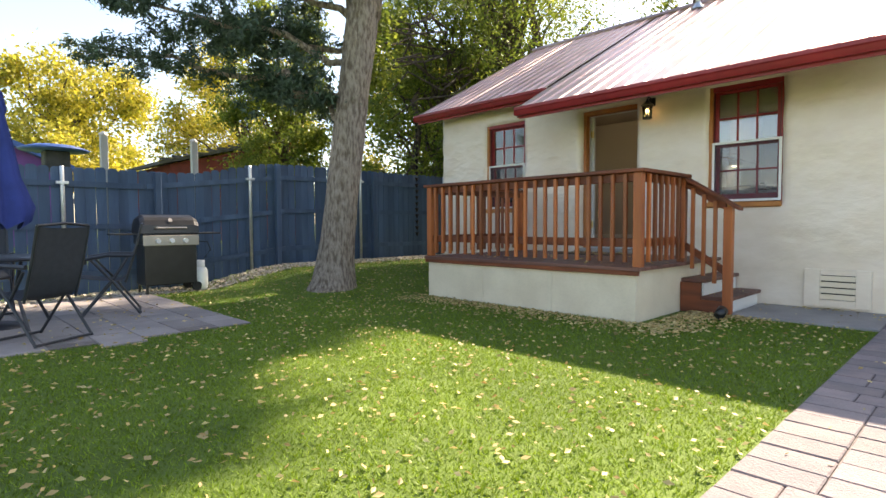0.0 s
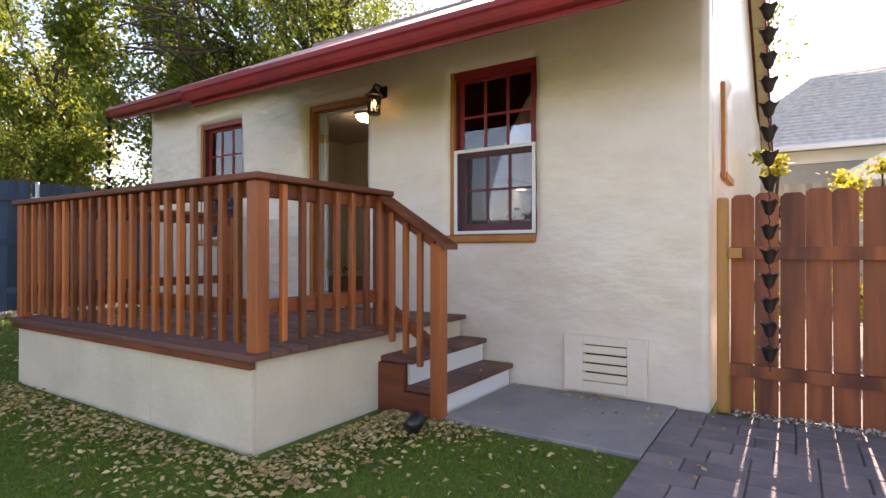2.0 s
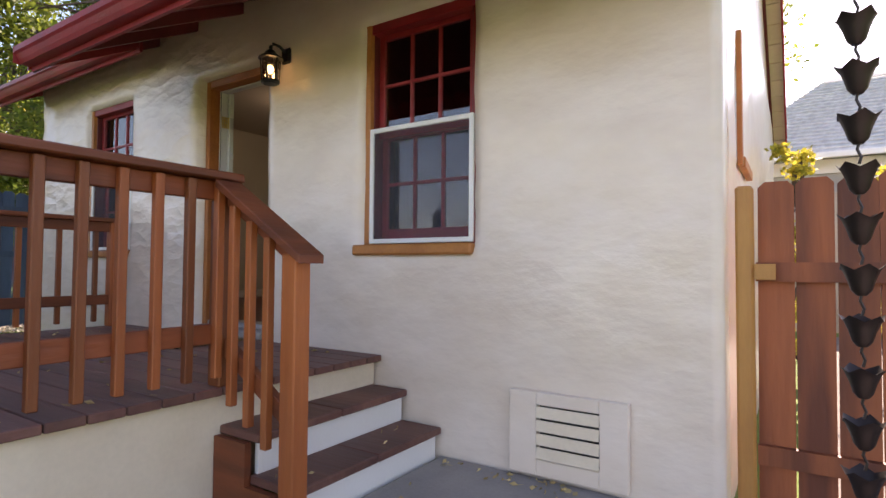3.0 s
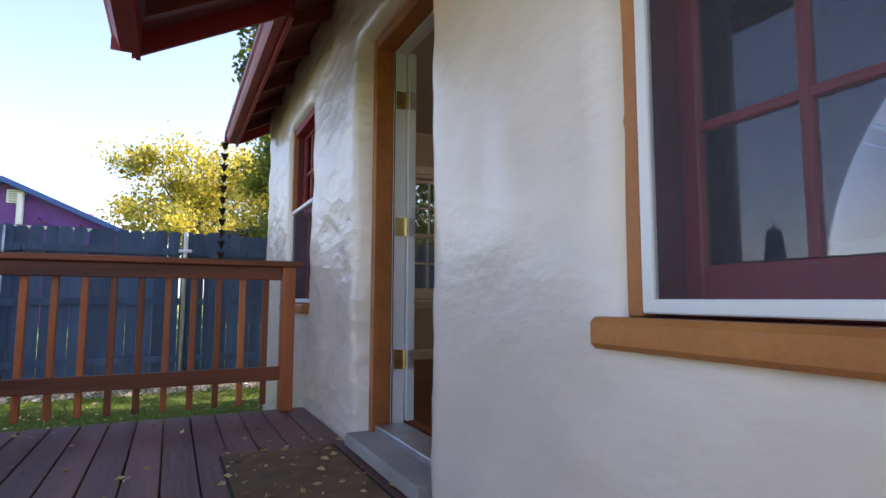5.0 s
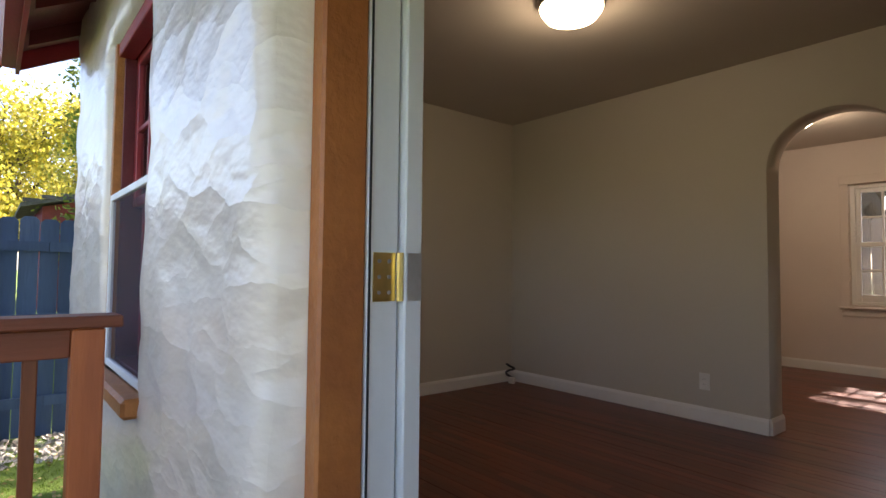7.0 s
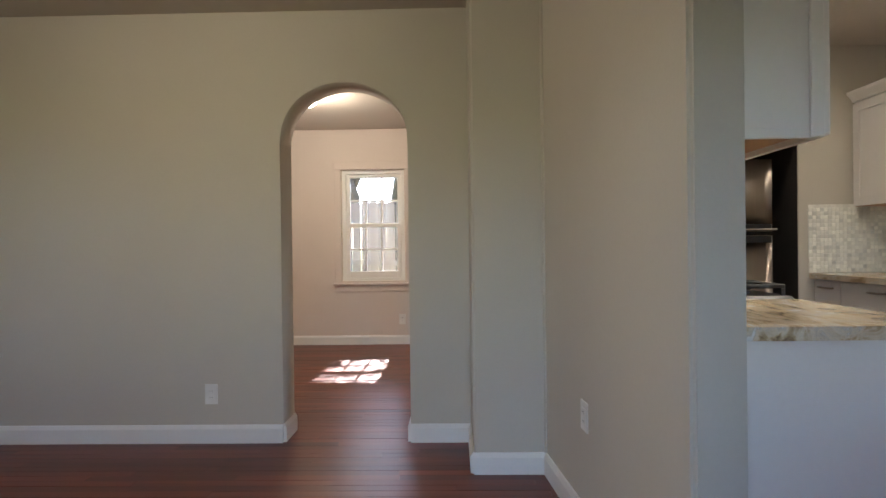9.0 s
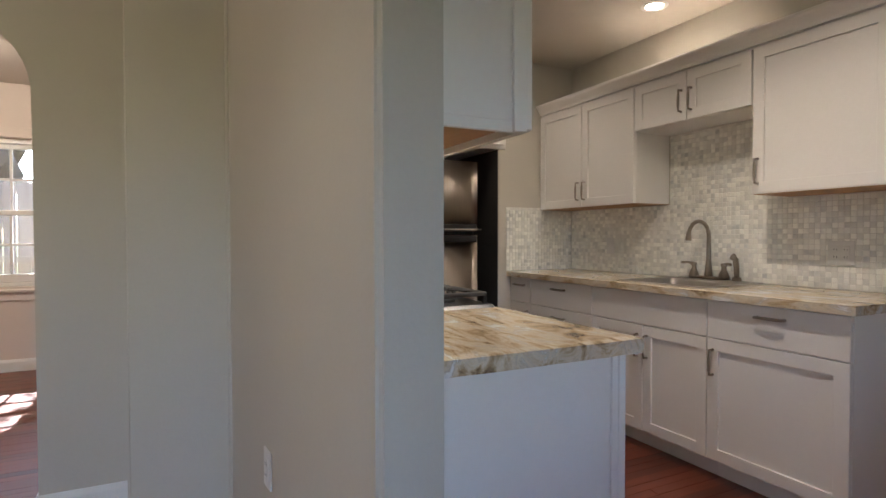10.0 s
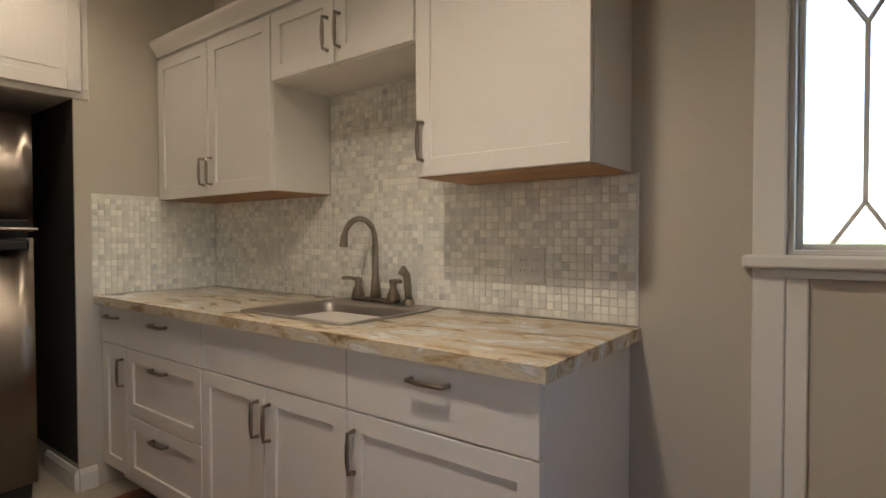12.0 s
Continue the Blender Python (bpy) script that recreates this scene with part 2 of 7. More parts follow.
FRIDGESTEEL.node_tree.nodes["Principled BSDF"].inputs["Anisotropic Rotation"].default_value = 0.25
TILE = mat("marble_tile", (0.88, 0.87, 0.80), (0.62, 0.63, 0.61), scale=7, rough=0.3, bump=0.05, bscale=60, island=True, vary=0.30, fine=0.10, contrast=(0.25, 0.5))
TILE_ONE = mat("marble_tile_single", (0.88, 0.87, 0.80), (0.62, 0.63, 0.61), scale=7, rough=0.3, bump=0.05, bscale=60, vary=0.30, fine=0.10, contrast=(0.25, 0.5))
VINYL = mat("pale_vinyl", (0.52, 0.47, 0.38), (0.42, 0.37, 0.29), scale=6, rough=0.5, bump=0.1, bscale=60, fine=0.2)
GROUT = mat("grout", (0.86, 0.84, 0.78), scale=20, rough=0.9, bump=0.1)
NICKEL = mat("brushed_nickel", (0.34, 0.29, 0.24), (0.29, 0.25, 0.20), scale=20, rough=0.28, metal=1.0, bump=0.02)
STEEL = mat("stainless_steel", (0.42, 0.39, 0.36), (0.37, 0.34, 0.32), scale=3, rough=0.42, metal=1.0, bump=0.03, bscale=200, stretch=(1, 1, 0.02))
BRASS = mat("brass", (0.72, 0.55, 0.22), (0.6, 0.45, 0.18), scale=10, rough=0.3, metal=1.0, bump=0.02)
BLACK = mat("black_enamel", (0.02, 0.02, 0.022), (0.012, 0.012, 0.014), scale=6, rough=0.3, bump=0.03)
IRON = mat("cast_iron", (0.03, 0.028, 0.027), (0.018, 0.017, 0.016), scale=20, rough=0.6, bump=0.2)
# near-black; in the refrigerator niche it stands in for shade
DARK = mat("dark_gap_fill", (0.045, 0.04, 0.037), scale=4, rough=0.7)
BRONZE = mat("dark_bronze", (0.045, 0.034, 0.032), (0.03, 0.022, 0.02), scale=12, rough=0.45, metal=0.6, bump=0.05)
SHADE = mat("roller_shade_fabric", (0.72, 0.66, 0.5), (0.68, 0.62, 0.47), scale=8, rough=0.9, bump=0.1)
PLASTIC = mat("white_plastic", (0.82, 0.81, 0.77), scale=5, rough=0.4, bump=0, fine=0.03)
GLASS = glass_mat("window_glass")
SCREEN = screen_mat("insect_screen", (0.86, 0.86, 0.88), (0.26, 0.27, 0.30), 0.09)
LAMPGLASS = glow_mat("lit_glass", (1.0, 0.80, 0.50), 2.6)
BULB = glow_mat("bulb", (1.0, 0.62, 0.25), 3.5)
DOWNLIGHT = glow_mat("downlight_glow", (1.0, 0.84, 0.58), 4.0)
BLUECLOTH = mat("blue_canvas", (0.03, 0.055, 0.26), (0.02, 0.04, 0.19), scale=6, rough=0.85, bump=0.3, bscale=200)
MESHCLOTH = mat("grey_sling_mesh", (0.035, 0.04, 0.05), scale=20, rough=0.7, bump=0.2, bscale=300)
DARKMETAL = mat("dark_chair_metal", (0.022, 0.024, 0.03), scale=10, rough=0.4, bump=0.03)
MAT_COIR = mat("coir_mat", (0.24, 0.15, 0.075), (0.17, 0.10, 0.05), scale=8, rough=0.95, bump=0.8, bscale=150)
BARNRED = mat("barn_red_siding", (0.17, 0.026, 0.024), (0.12, 0.02, 0.018), scale=3, rough=0.8, bump=0.3)
PURPLE = mat("purple_siding", (0.20, 0.075, 0.30), (0.17, 0.06, 0.25), scale=2, rough=0.8, bump=0.2)
BLUETRIM = mat("blue_trim", (0.05, 0.12, 0.36), scale=4, rough=0.6)
SHINGLE = mat("grey_shingle", (0.74, 0.73, 0.71), (0.56, 0.55, 0.54), scale=7, rough=0.95, bump=0.4, island=True, vary=0.3)
DARKSHINGLE = mat("dark_shingle", (0.09, 0.085, 0.085), (0.05, 0.05, 0.05), scale=5, rough=0.95, bump=0.5)
TAN = mat("tan_siding", (0.55, 0.48, 0.36), (0.49, 0.42, 0.31), scale=2, rough=0.8, bump=0.15)
GREYSIDING = mat("grey_siding", (0.42, 0.41, 0.38), (0.36, 0.35, 0.33), scale=2, rough=0.8, bump=0.15)
RUBBER = mat("rubber", (0.02, 0.02, 0.02), scale=10, rough=0.8)


# ---- mesh helpers ----
def link_mesh(name, bm, material, parent=None, smooth=False):
    me = bpy.data.meshes.new(name)
    bm.normal_update()
    bm.to_mesh(me)
    bm.free()
    if smooth:
        me.shade_smooth()
    me.materials.append(material)
    ob = new(name, me)
    ob.parent = parent
    return ob


def part(name, bm, material, parent, label="", smooth=False):
    ob = link_mesh(name, bm, material, parent, smooth)
    return tagged(ob, label) if label else ob


def thing(name, label, category, group="", kind="", at=None):
    ob = new(name)
    if at is not None:
        ob.matrix_world = at
    return tagged(ob, label, category, group, kind)


def boxes(*bs, bevel=0.0, bm=None):
    """A bmesh of boxes (x0, y0, z0, x1, y1, z1)."""
    bm = bm or bmesh.new()
    for x0, y0, z0, x1, y1, z1 in bs:
        v = [bm.verts.new(p) for p in ((x0, y0, z0), (x1, y0, z0), (x1, y1, z0), (x0, y1, z0), (x0, y0, z1), (x1, y0, z1), (x1, y1, z1), (x0, y1, z1))]
        for q in ((3, 2, 1, 0), (4, 5, 6, 7), (0, 1, 5, 4), (1, 2, 6, 5), (2, 3, 7, 6), (3, 0, 4, 7)):
            bm.faces.new([v[i] for i in q])
    if bevel:
        bmesh.ops.bevel(bm, geom=bm.edges[:], offset=bevel, segments=1, affect="EDGES", clamp_overlap=True)
    return bm


def tube(points, radii, seg=10, bm=None, cap=True):
    """A tapered tube along points."""
    bm = bm or bmesh.new()
    rings = []
    pts = [Vector(p) for p in points]
    for i, p in enumerate(pts):
        d = (pts[min(i + 1, len(pts) - 1)] - pts[max(i - 1, 0)]).normalized()
        a = d.orthogonal().normalized() if abs(d.z) > 0.9 else d.cross(Vector((0, 0, 1))).normalized()
        if abs(d.z) > 0.9:
            a = Vector((1, 0, 0)) - d * d.x
            a.normalize()
        b = d.cross(a)
        r = radii[i] if hasattr(radii, "__len__") else radii
        rings.append([bm.verts.new(p + (a * math.cos(k * math.tau / seg) + b * math.sin(k * math.tau / seg)) * r) for k in range(seg)])
    for r0, r1 in zip(rings, rings[1:]):
        for k in range(seg):
            bm.faces.new((r0[k], r0[(k + 1) % seg], r1[(k + 1) % seg], r1[k]))
    if cap:
        bm.faces.new(rings[0][::-1])
        bm.faces.new(rings[-1])
    return bm


def lathe(profile, seg=20, centre=(0, 0, 0), bm=None):
    """Profile of (radius, z) turned about z."""
    bm = bm or bmesh.new()
    c = Vector(centre)
    rings = [[bm.verts.new(c + Vector((max(r, 1e-4) * math.cos(k * math.tau / seg), max(r, 1e-4) * math.sin(k * math.tau / seg), z))) for k in range(seg)] for r, z in profile]
    for r0, r1 in zip(rings, rings[1:]):
        for k in range(seg):
            bm.faces.new((r0[k], r0[(k + 1) % seg], r1[(k + 1) % seg], r1[k]))
    return bm


def edges_of(lo, hi, cuts, step):
    base = sorted({lo, hi, *[c for c in cuts if lo < c < hi]})
    out = []
    for a, b in zip(base, base[1:]):
        k = max(1, round((b - a) / step))
        out += [a + (b - a) * i / k for i in range(k)]
    return out + [hi]


def grid_wall(name, axis, face0, face1, u0, u1, z0, z1, holes, material, step=10.0, rough=0.0, smooth=False, arch=None):
    """A wall with openings that go through it. axis 'x': runs along x and its faces are at y = face0 and face1; 'y': the other way.
    holes: (u0, u1, z0, z1). rough: unevenness of face0. arch: (u0, u1, spring, top) bends a hole's head."""
    us = edges_of(u0, u1, [h[0] for h in holes] + [h[1] for h in holes], step)
    zs = edges_of(z0, z1, [h[2] for h in holes] + [h[3] for h in holes], step)
    bm = bmesh.new()
    cache = {}

    def vert(i, j, side):
        if (i, j, side) not in cache:
            u, z, f = us[i], zs[j], (face0, face1)[side]
            if rough and side == 0:
                p = Vector((u * 1.6, f, z * 1.6))
                f += rough * (noise.noise(p) + 0.6 * noise.noise(p * 3.1) + 0.35 * noise.noise(p * 8.3))
            if rough and side == 0 and any(h[0] - 1e-4 < us[i] < h[1] + 1e-4 and h[2] - 1e-4 < z < h[3] + 1e-4 for h in holes):
                f += 0.022 if face1 > face0 else -0.022
            if rough:
                u += rough * 0.5 * noise.noise(Vector((z * 5, u * 5, 7))) if u0 < us[i] < u1 else 0
            cache[i, j, side] = bm.verts.new((u, f, z) if axis == "x" else (f, u, z))
        return cache[i, j, side]

    def solid(i, j):
        if not (0 <= i < len(us) - 1 and 0 <= j < len(zs) - 1):
            return False
        u, z = (us[i] + us[i + 1]) / 2, (zs[j] + zs[j + 1]) / 2
        if arch and arch[0] < u < arch[1] and z < arch[3]:
            return False
        return not any(h[0] < u < h[1] and h[2] < z < h[3] for h in holes)
    for i in range(len(us) - 1):
        for j in range(len(zs) - 1):
            if not solid(i, j):
                continue
            bm.faces.new([vert(*c, 0) for c in ((i, j), (i + 1, j), (i + 1, j + 1), (i, j + 1))])
            bm.faces.new([vert(*c, 1) for c in ((i, j + 1), (i + 1, j + 1), (i + 1, j), (i, j))])
            for di, dj, a, b in ((-1, 0, (i, j), (i, j + 1)), (1, 0, (i + 1, j + 1), (i + 1, j)), (0, -1, (i + 1, j), (i, j)), (0, 1, (i, j + 1), (i + 1, j + 1))):
                if not solid(i + di, j + dj):
                    bm.faces.new([vert(*a, 0), vert(*b, 0), vert(*b, 1), vert(*a, 1)])
    bmesh.ops.recalc_face_normals(bm, faces=bm.faces)
    return link_mesh(name, bm, material, None, smooth)


FLOOR, CEIL, DECK = 0.66, 3.17, 0.565


# ---- ground ----
def ground_z(x, y):
    a = min(1, max(0, (-4.6 - x) / 3.6))
    b = min(1, max(0, (y + 4.3) / 1.8))
    return 0.27 * a * a * (3 - 2 * a) * b * b * (3 - 2 * b)


def build_ground():
    xs = [-400, -120, -60, -30, -20, -14] + [-11 + 0.4 * i for i in range(28)] + [0.4, 3, 8, 20, 60, 120, 400]
    ys = [-400, -120, -60, -30, -16, -10] + [-8 + 0.4 * i for i in range(28)] + [5, 8, 12, 20, 40, 80, 400]
    bm = bmesh.new()
    grid = [[bm.verts.new((x, y, ground_z(x, y) - 0.004)) for y in ys] for x in xs]
    for i in range(len(xs) - 1):
        for j in range(len(ys) - 1):
            bm.faces.new((grid[i][j], grid[i + 1][j], grid[i + 1][j + 1], grid[i][j + 1]))
    tagged(link_mesh("ground", bm, LAWN, None, True), "short green lawn that runs out to the distance", "ground", kind="structure")


build_ground()

# concrete slab at the steps, bed of the pavers, patio
slab = link_mesh("concrete_slab", boxes((-1.46, -1.13, -0.1, -0.17, -0.015, 0.022), bevel=0.008), CONCRETE)
tagged(slab, "grey concrete landing slab at the porch steps", "slab", kind="structure")
bed = link_mesh("pavement", boxes((-0.166, -9.5, -0.1, 3.4, -0.03, 0.004)), SAND)
tagged(bed, "path of reddish grey pavers in the sun", "pavement", kind="structure")
bed_far = link_mesh("pavement", boxes((0.32, -0.02, -0.1, 3.4, 8.6, 0.0)), SAND)
tagged(bed_far, "bare ground beside the house", "pavement", kind="structure")
patio = link_mesh("patio", boxes((-8.2, -9.5, -0.1, -4.80, -4.99, 0.006)), SAND)
tagged(patio, "grey flagstone patio with fallen leaves", "patio", kind="structure")

# ---- house shell ----
D0, D1 = -4.03, -3.085         # door frame in the front wall
DS = -4.0                      # stucco edge on the hinge side
W1 = (-2.11, -1.262, 1.27, 2.75)  # front window beside the steps
W2 = (-5.93, -5.085, 1.27, 2.75)
front = grid_wall("wall_south", "x", 0.0, 0.25, -7.04, 0.03, -0.1, 3.28, [W1, W2, (DS, D1, 0.56, 2.73)], STUCCO, step=0.055, rough=0.016, smooth=True)
tagged(front, "cream hand-trowelled stucco house front", "wall", kind="structure")
EW = (0.90, 1.575, 1.80, 2.545)
east = grid_wall("wall_east", "y", 0.03, -0.25, 0.25, 7.0, -0.1, 3.28, [EW], STUCCO, step=0.2, rough=0.01)
tagged(east, "cream stucco gable side of the house", "wall", kind="structure")
WW = (1.42, 2.20, 1.32, 2.70)
west = grid_wall("wall_west", "y", -7.04, -6.70, 0.25, 7.0, -0.1, 3.28, [WW], STUCCO, step=0.3, rough=0.012)
tagged(west, "cream stucco house wall beside the blue fence", "wall", kind="structure")
NW = (-4.70, -3.96, 1.40, 2.70)
north = grid_wall("wall_north", "x", 7.0, 6.75, -6.70, -0.25, -0.1, 3.28, [NW], STUCCO)
tagged(north, "cream stucco back wall of the house", "wall", kind="structure")
# thin plaster skins inside the outer walls
for nm, ax, f0, f1, a, b, hs, m in (
        ("wall_plaster_south", "x", 0.252, 0.262, -6.69, -0.262, [(W1[0] + 0.02, W1[1] - 0.02, W1[2], W1[3]), (W2[0] + 0.02, W2[1] - 0.02, W2[2], W2[3]), (D0 + 0.05, D1 + 0.02, 0.6, 2.72)], WALLPAINT),
        ("wall_plaster_east", "y", -0.252, -0.262, 0.262, 4.30, [EW], WALLPAINT),
        ("wall_plaster_west", "y", -6.698, -6.688, 0.262, 3.56, [WW], WALLPAINT),
        ("wall_plaster_back_west", "y", -6.698, -6.688, 3.78, 6.738, [], PINKPAINT),
        ("wall_plaster_north", "x", 6.748, 6.738, -6.688, -0.3, [NW], PINKPAINT)):
    tagged(grid_wall(nm, ax, f0, f1, a, b, FLOOR, CEIL, hs, m), "smooth painted plaster inside the outer wall", "wall", kind="structure")


def arch_wall():
    """The living room's north wall with its round-headed opening."""
    x0, x1, a0, a1, spring, rise = -6.688, -3.30, -4.395, -3.65, 2.40, 0.355
    bm = bmesh.new()
    n = 24
    cx, rx = (a0 + a1) / 2, (a1 - a0) / 2
    curve = [(a0, FLOOR)] + [(cx - rx * math.cos(math.pi * i / n), spring + rise * math.sin(math.pi * i / n) ** 0.9) for i in range(n + 1)] + [(a1, FLOOR)]
    for y, flip in ((3.56, False), (3.78, True)):
        f, t = [], []
        lo = [bm.verts.new((x0, y, FLOOR)), bm.verts.new((x0, y, CEIL))]
        hi = [bm.verts.new((x1, y, FLOOR)), bm.verts.new((x1, y, CEIL))]
        c = [bm.verts.new((u, y, z)) for u, z in curve]
        top = [bm.verts.new((u, y, CEIL)) for u, z in curve]
        quads = [(lo[0], c[0], top[0], lo[1]), (c[-1], hi[0], hi[1], top[-1])]
        quads += [(c[i], c[i + 1], top[i + 1], top[i]) for i in range(1, len(c) - 2)]
        for q in quads:
            q = list(dict.fromkeys(q))
            bm.faces.new(q[::-1] if flip else q)
        curve_v = c
        if flip:
            for p, q, r, s in zip(prev, prev[1:], curve_v, curve_v[1:]):
                bm.faces.new((p, r, s, q)).smooth = True
        prev = curve_v
    bmesh.ops.remove_doubles(bm, verts=bm.verts, dist=1e-5)
    return link_mesh("wall_arch", bm, WALLPAINT)


tagged(arch_wall(), "greige painted wall with a round-headed doorway", "wall", kind="structure")
FX0, FXN, FX1, FY = -2.80, -2.94, -2.658, 1.775      # the wall between living room and kitchen
bm = bmesh.new()
plan = [(FX0, FY), (FX1, FY), (FX1, 4.97), (FXN + 0.12, 4.97), (FXN + 0.12, 3.78), (-3.30, 3.78), (-3.30, 3.115), (FXN, 3.115)]
low, high = [[bm.verts.new((x, y, z)) for x, y in plan] for z in (FLOOR, CEIL)]
bm.faces.new(low[::-1])
bm.faces.new(high)
for k in range(8):
    bm.faces.new((low[k], low[(k + 1) % 8], high[(k + 1) % 8], high[k]))
bmesh.ops.bevel(bm, geom=[e for e in bm.edges if abs(e.verts[0].co.z - e.verts[1].co.z) > 1], offset=0.012, segments=3, affect="EDGES")
pier = link_mesh("wall_divider", bm, WALLPAINT)
tagged(pier, "greige painted wall end between living room and kitchen", "wall", kind="structure")
kn = link_mesh("wall_kitchen", boxes((-0.955, 4.30, FLOOR, -0.262, 4.97, CEIL), (FX1, 4.97, FLOOR, -0.262, 5.07, CEIL), (FX1, 4.30, FLOOR, -1.90, 4.97, CEIL), (-1.899, 4.30, FLOOR, -1.69, 4.345, 2.48), (-1.90, 4.32, 3.10, -0.955, 4.97, CEIL)), WALLPAINT)
tagged(kn, "greige painted kitchen wall with a refrigerator niche", "wall", kind="structure")
back_e = link_mesh("wall_back_room", boxes((-2.9, 3.79, FLOOR, -2.825, 6.73, CEIL)), PINKPAINT)
tagged(back_e, "pale painted side wall of the back room", "wall", kind="structure")
ceil = link_mesh("ceiling", boxes((-6.69, 0.262, CEIL, -0.26, 6.74, CEIL + 0.12)), CEILPAINT)
tagged(ceil, "plain painted plaster ceiling", "ceiling", kind="structure")
sub = link_mesh("subfloor", boxes((-6.70, 0.25, 0.3, -0.25, 6.75, FLOOR - 0.012)), DARK)
tagged(sub, "dark subfloor under the boards", "floor", kind="structure")


def floor_boards():
    """Narrow oak strips, each a thin slab of its own."""
    rng = random.Random(5)
    vs, fs = [], []
    y = 0.29
    while y < 6.74:
        x = -6.69 - rng.random()
        while x < -0.26:
            x1 = x + rng.uniform(0.7, 1.8)
            a, b = max(x, -6.69), min(x1, -0.262)
            if b > a:
                k = len(vs)
                z = FLOOR + rng.uniform(-0.0006, 0.0006)
                vs += [(a, y + 0.0008, z), (b - 0.001, y + 0.0008, z), (b - 0.001, y + 0.0565, z), (a, y + 0.0565, z)]
                vs += [(p[0], p[1], FLOOR - 0.012) for p in vs[k:k + 4]]
                fs += [(k, k + 1, k + 2, k + 3), (k, k + 4, k + 5, k + 1), (k + 1, k + 5, k + 6, k + 2), (k + 2, k + 6, k + 7, k + 3), (k + 3, k + 7, k + 4, k)]
            x = x1
        y += 0.0573
    me = bpy.data.meshes.new("floor")
    me.from_pydata(vs, [], fs)
    me.materials.append(PLANK)
    tagged(new("floor", me), "glossy reddish brown narrow oak strip floor", "floor", kind="structure")


floor_boards()

fridge_floor = link_mesh("floor_sheet", boxes((-1.898, 4.11, FLOOR - 0.006, -0.76, 4.299, FLOOR + 0.004), (-1.898, 4.299, FLOOR - 0.006, -0.957, 4.96, FLOOR + 0.004), bevel=0.002), VINYL)
tagged(fridge_floor, "pale worn vinyl flooring in front of the refrigerator", "floor", kind="structure")


def baseboard(points, h=0.105, d=0.018):
    """Boards along a line of (x, y); the room lies to the left of the way."""
    bm = bmesh.new()
    for (x0, y0), (x1, y1) in zip(points, points[1:]):
        t = Vector((x1 - x0, y1 - y0)).normalized()
        nx, ny = -t.y * d, t.x * d
        a = [(x0, y0), (x1, y1), (x1 + nx, y1 + ny), (x0 + nx, y0 + ny)]
        zs = ((FLOOR, 1.0), (FLOOR + h * 0.8, 1.0), (FLOOR + h, 0.45))
        rows = []
        for z, s in zs:
            q = [a[0], a[1], (x1 + nx * s, y1 + ny * s), (x0 + nx * s, y0 + ny * s)]
            rows.append([bm.verts.new((*p, z)) for p in q])
        for r0, r1 in zip(rows, rows[1:]):
            for k in range(4):
                bm.faces.new((r0[k], r0[(k + 1) % 4], r1[(k + 1) % 4], r1[k]))
        bm.faces.new(rows[-1])
    tagged(link_mesh("baseboard", bm, WHITE), "white painted wooden baseboard", "baseboard", kind="structure")


baseboard([(-4.395, 3.78), (-4.395, 3.56), (-6.688, 3.56), (-6.688, 0.262), (-4.1, 0.262)])
baseboard([(FX1, FY), (FX0, FY), (FXN, 3.115), (-3.30, 3.115), (-3.30, 3.56), (-3.65, 3.56), (-3.65, 3.78)])
baseboard([(-0.262, 0.262), (-0.262, 0.72)])
baseboard([(-0.262, 1.66), (-0.262, 1.965)])
baseboard([(-2.90, 3.80), (-2.90, 6.738), (-6.688, 6.738), (-6.688, 3.80)])
baseboard([(-0.88, 4.30), (-0.955, 4.30), (-0.955, 4.7)])

# ---- roof ----
SLOPE, RIDGE_Y = 0.54, 3.47


def roof_z(y):
    return 2.66 + SLOPE * (y + 1.12) if y <= RIDGE_Y else 2.66 + SLOPE * (2 * RIDGE_Y - y + 1.12)


def roof_sheet(name, x0, x1, y0, y1, label):
    """Ribbed metal sheet; ribs run up the slope."""
    bm = bmesh.new()
    xs, x = [], x0
    while x < x1:
        xs += [(x, 0), (min(x + 0.18, x1), 0), (min(x + 0.195, x1), 0.022), (min(x + 0.225, x1), 0.022)]
        x += 0.24
    xs.append((x1, 0))
    rows = [[bm.verts.new((u, y, roof_z(y) + h + dz)) for u, h in xs] for y, dz in ((y0, 0.03), (y1, 0.03))]
    low = [[bm.verts.new((u, y, roof_z(y) + h + 0.022)) for u, h in xs] for y in (y0, y1)]
    for k in range(len(xs) - 1):
        bm.faces.new((rows[0][k], rows[0][k + 1], rows[1][k + 1], rows[1][k]))
        bm.faces.new((low[0][k], low[1][k], low[1][k + 1], low[0][k + 1]))
        bm.faces.new((low[0][k], low[0][k + 1], rows[0][k + 1], rows[0][k]))
    ob = link_mesh(name, bm, METALROOF)
    return tagged(ob, label, "roof", kind="structure")


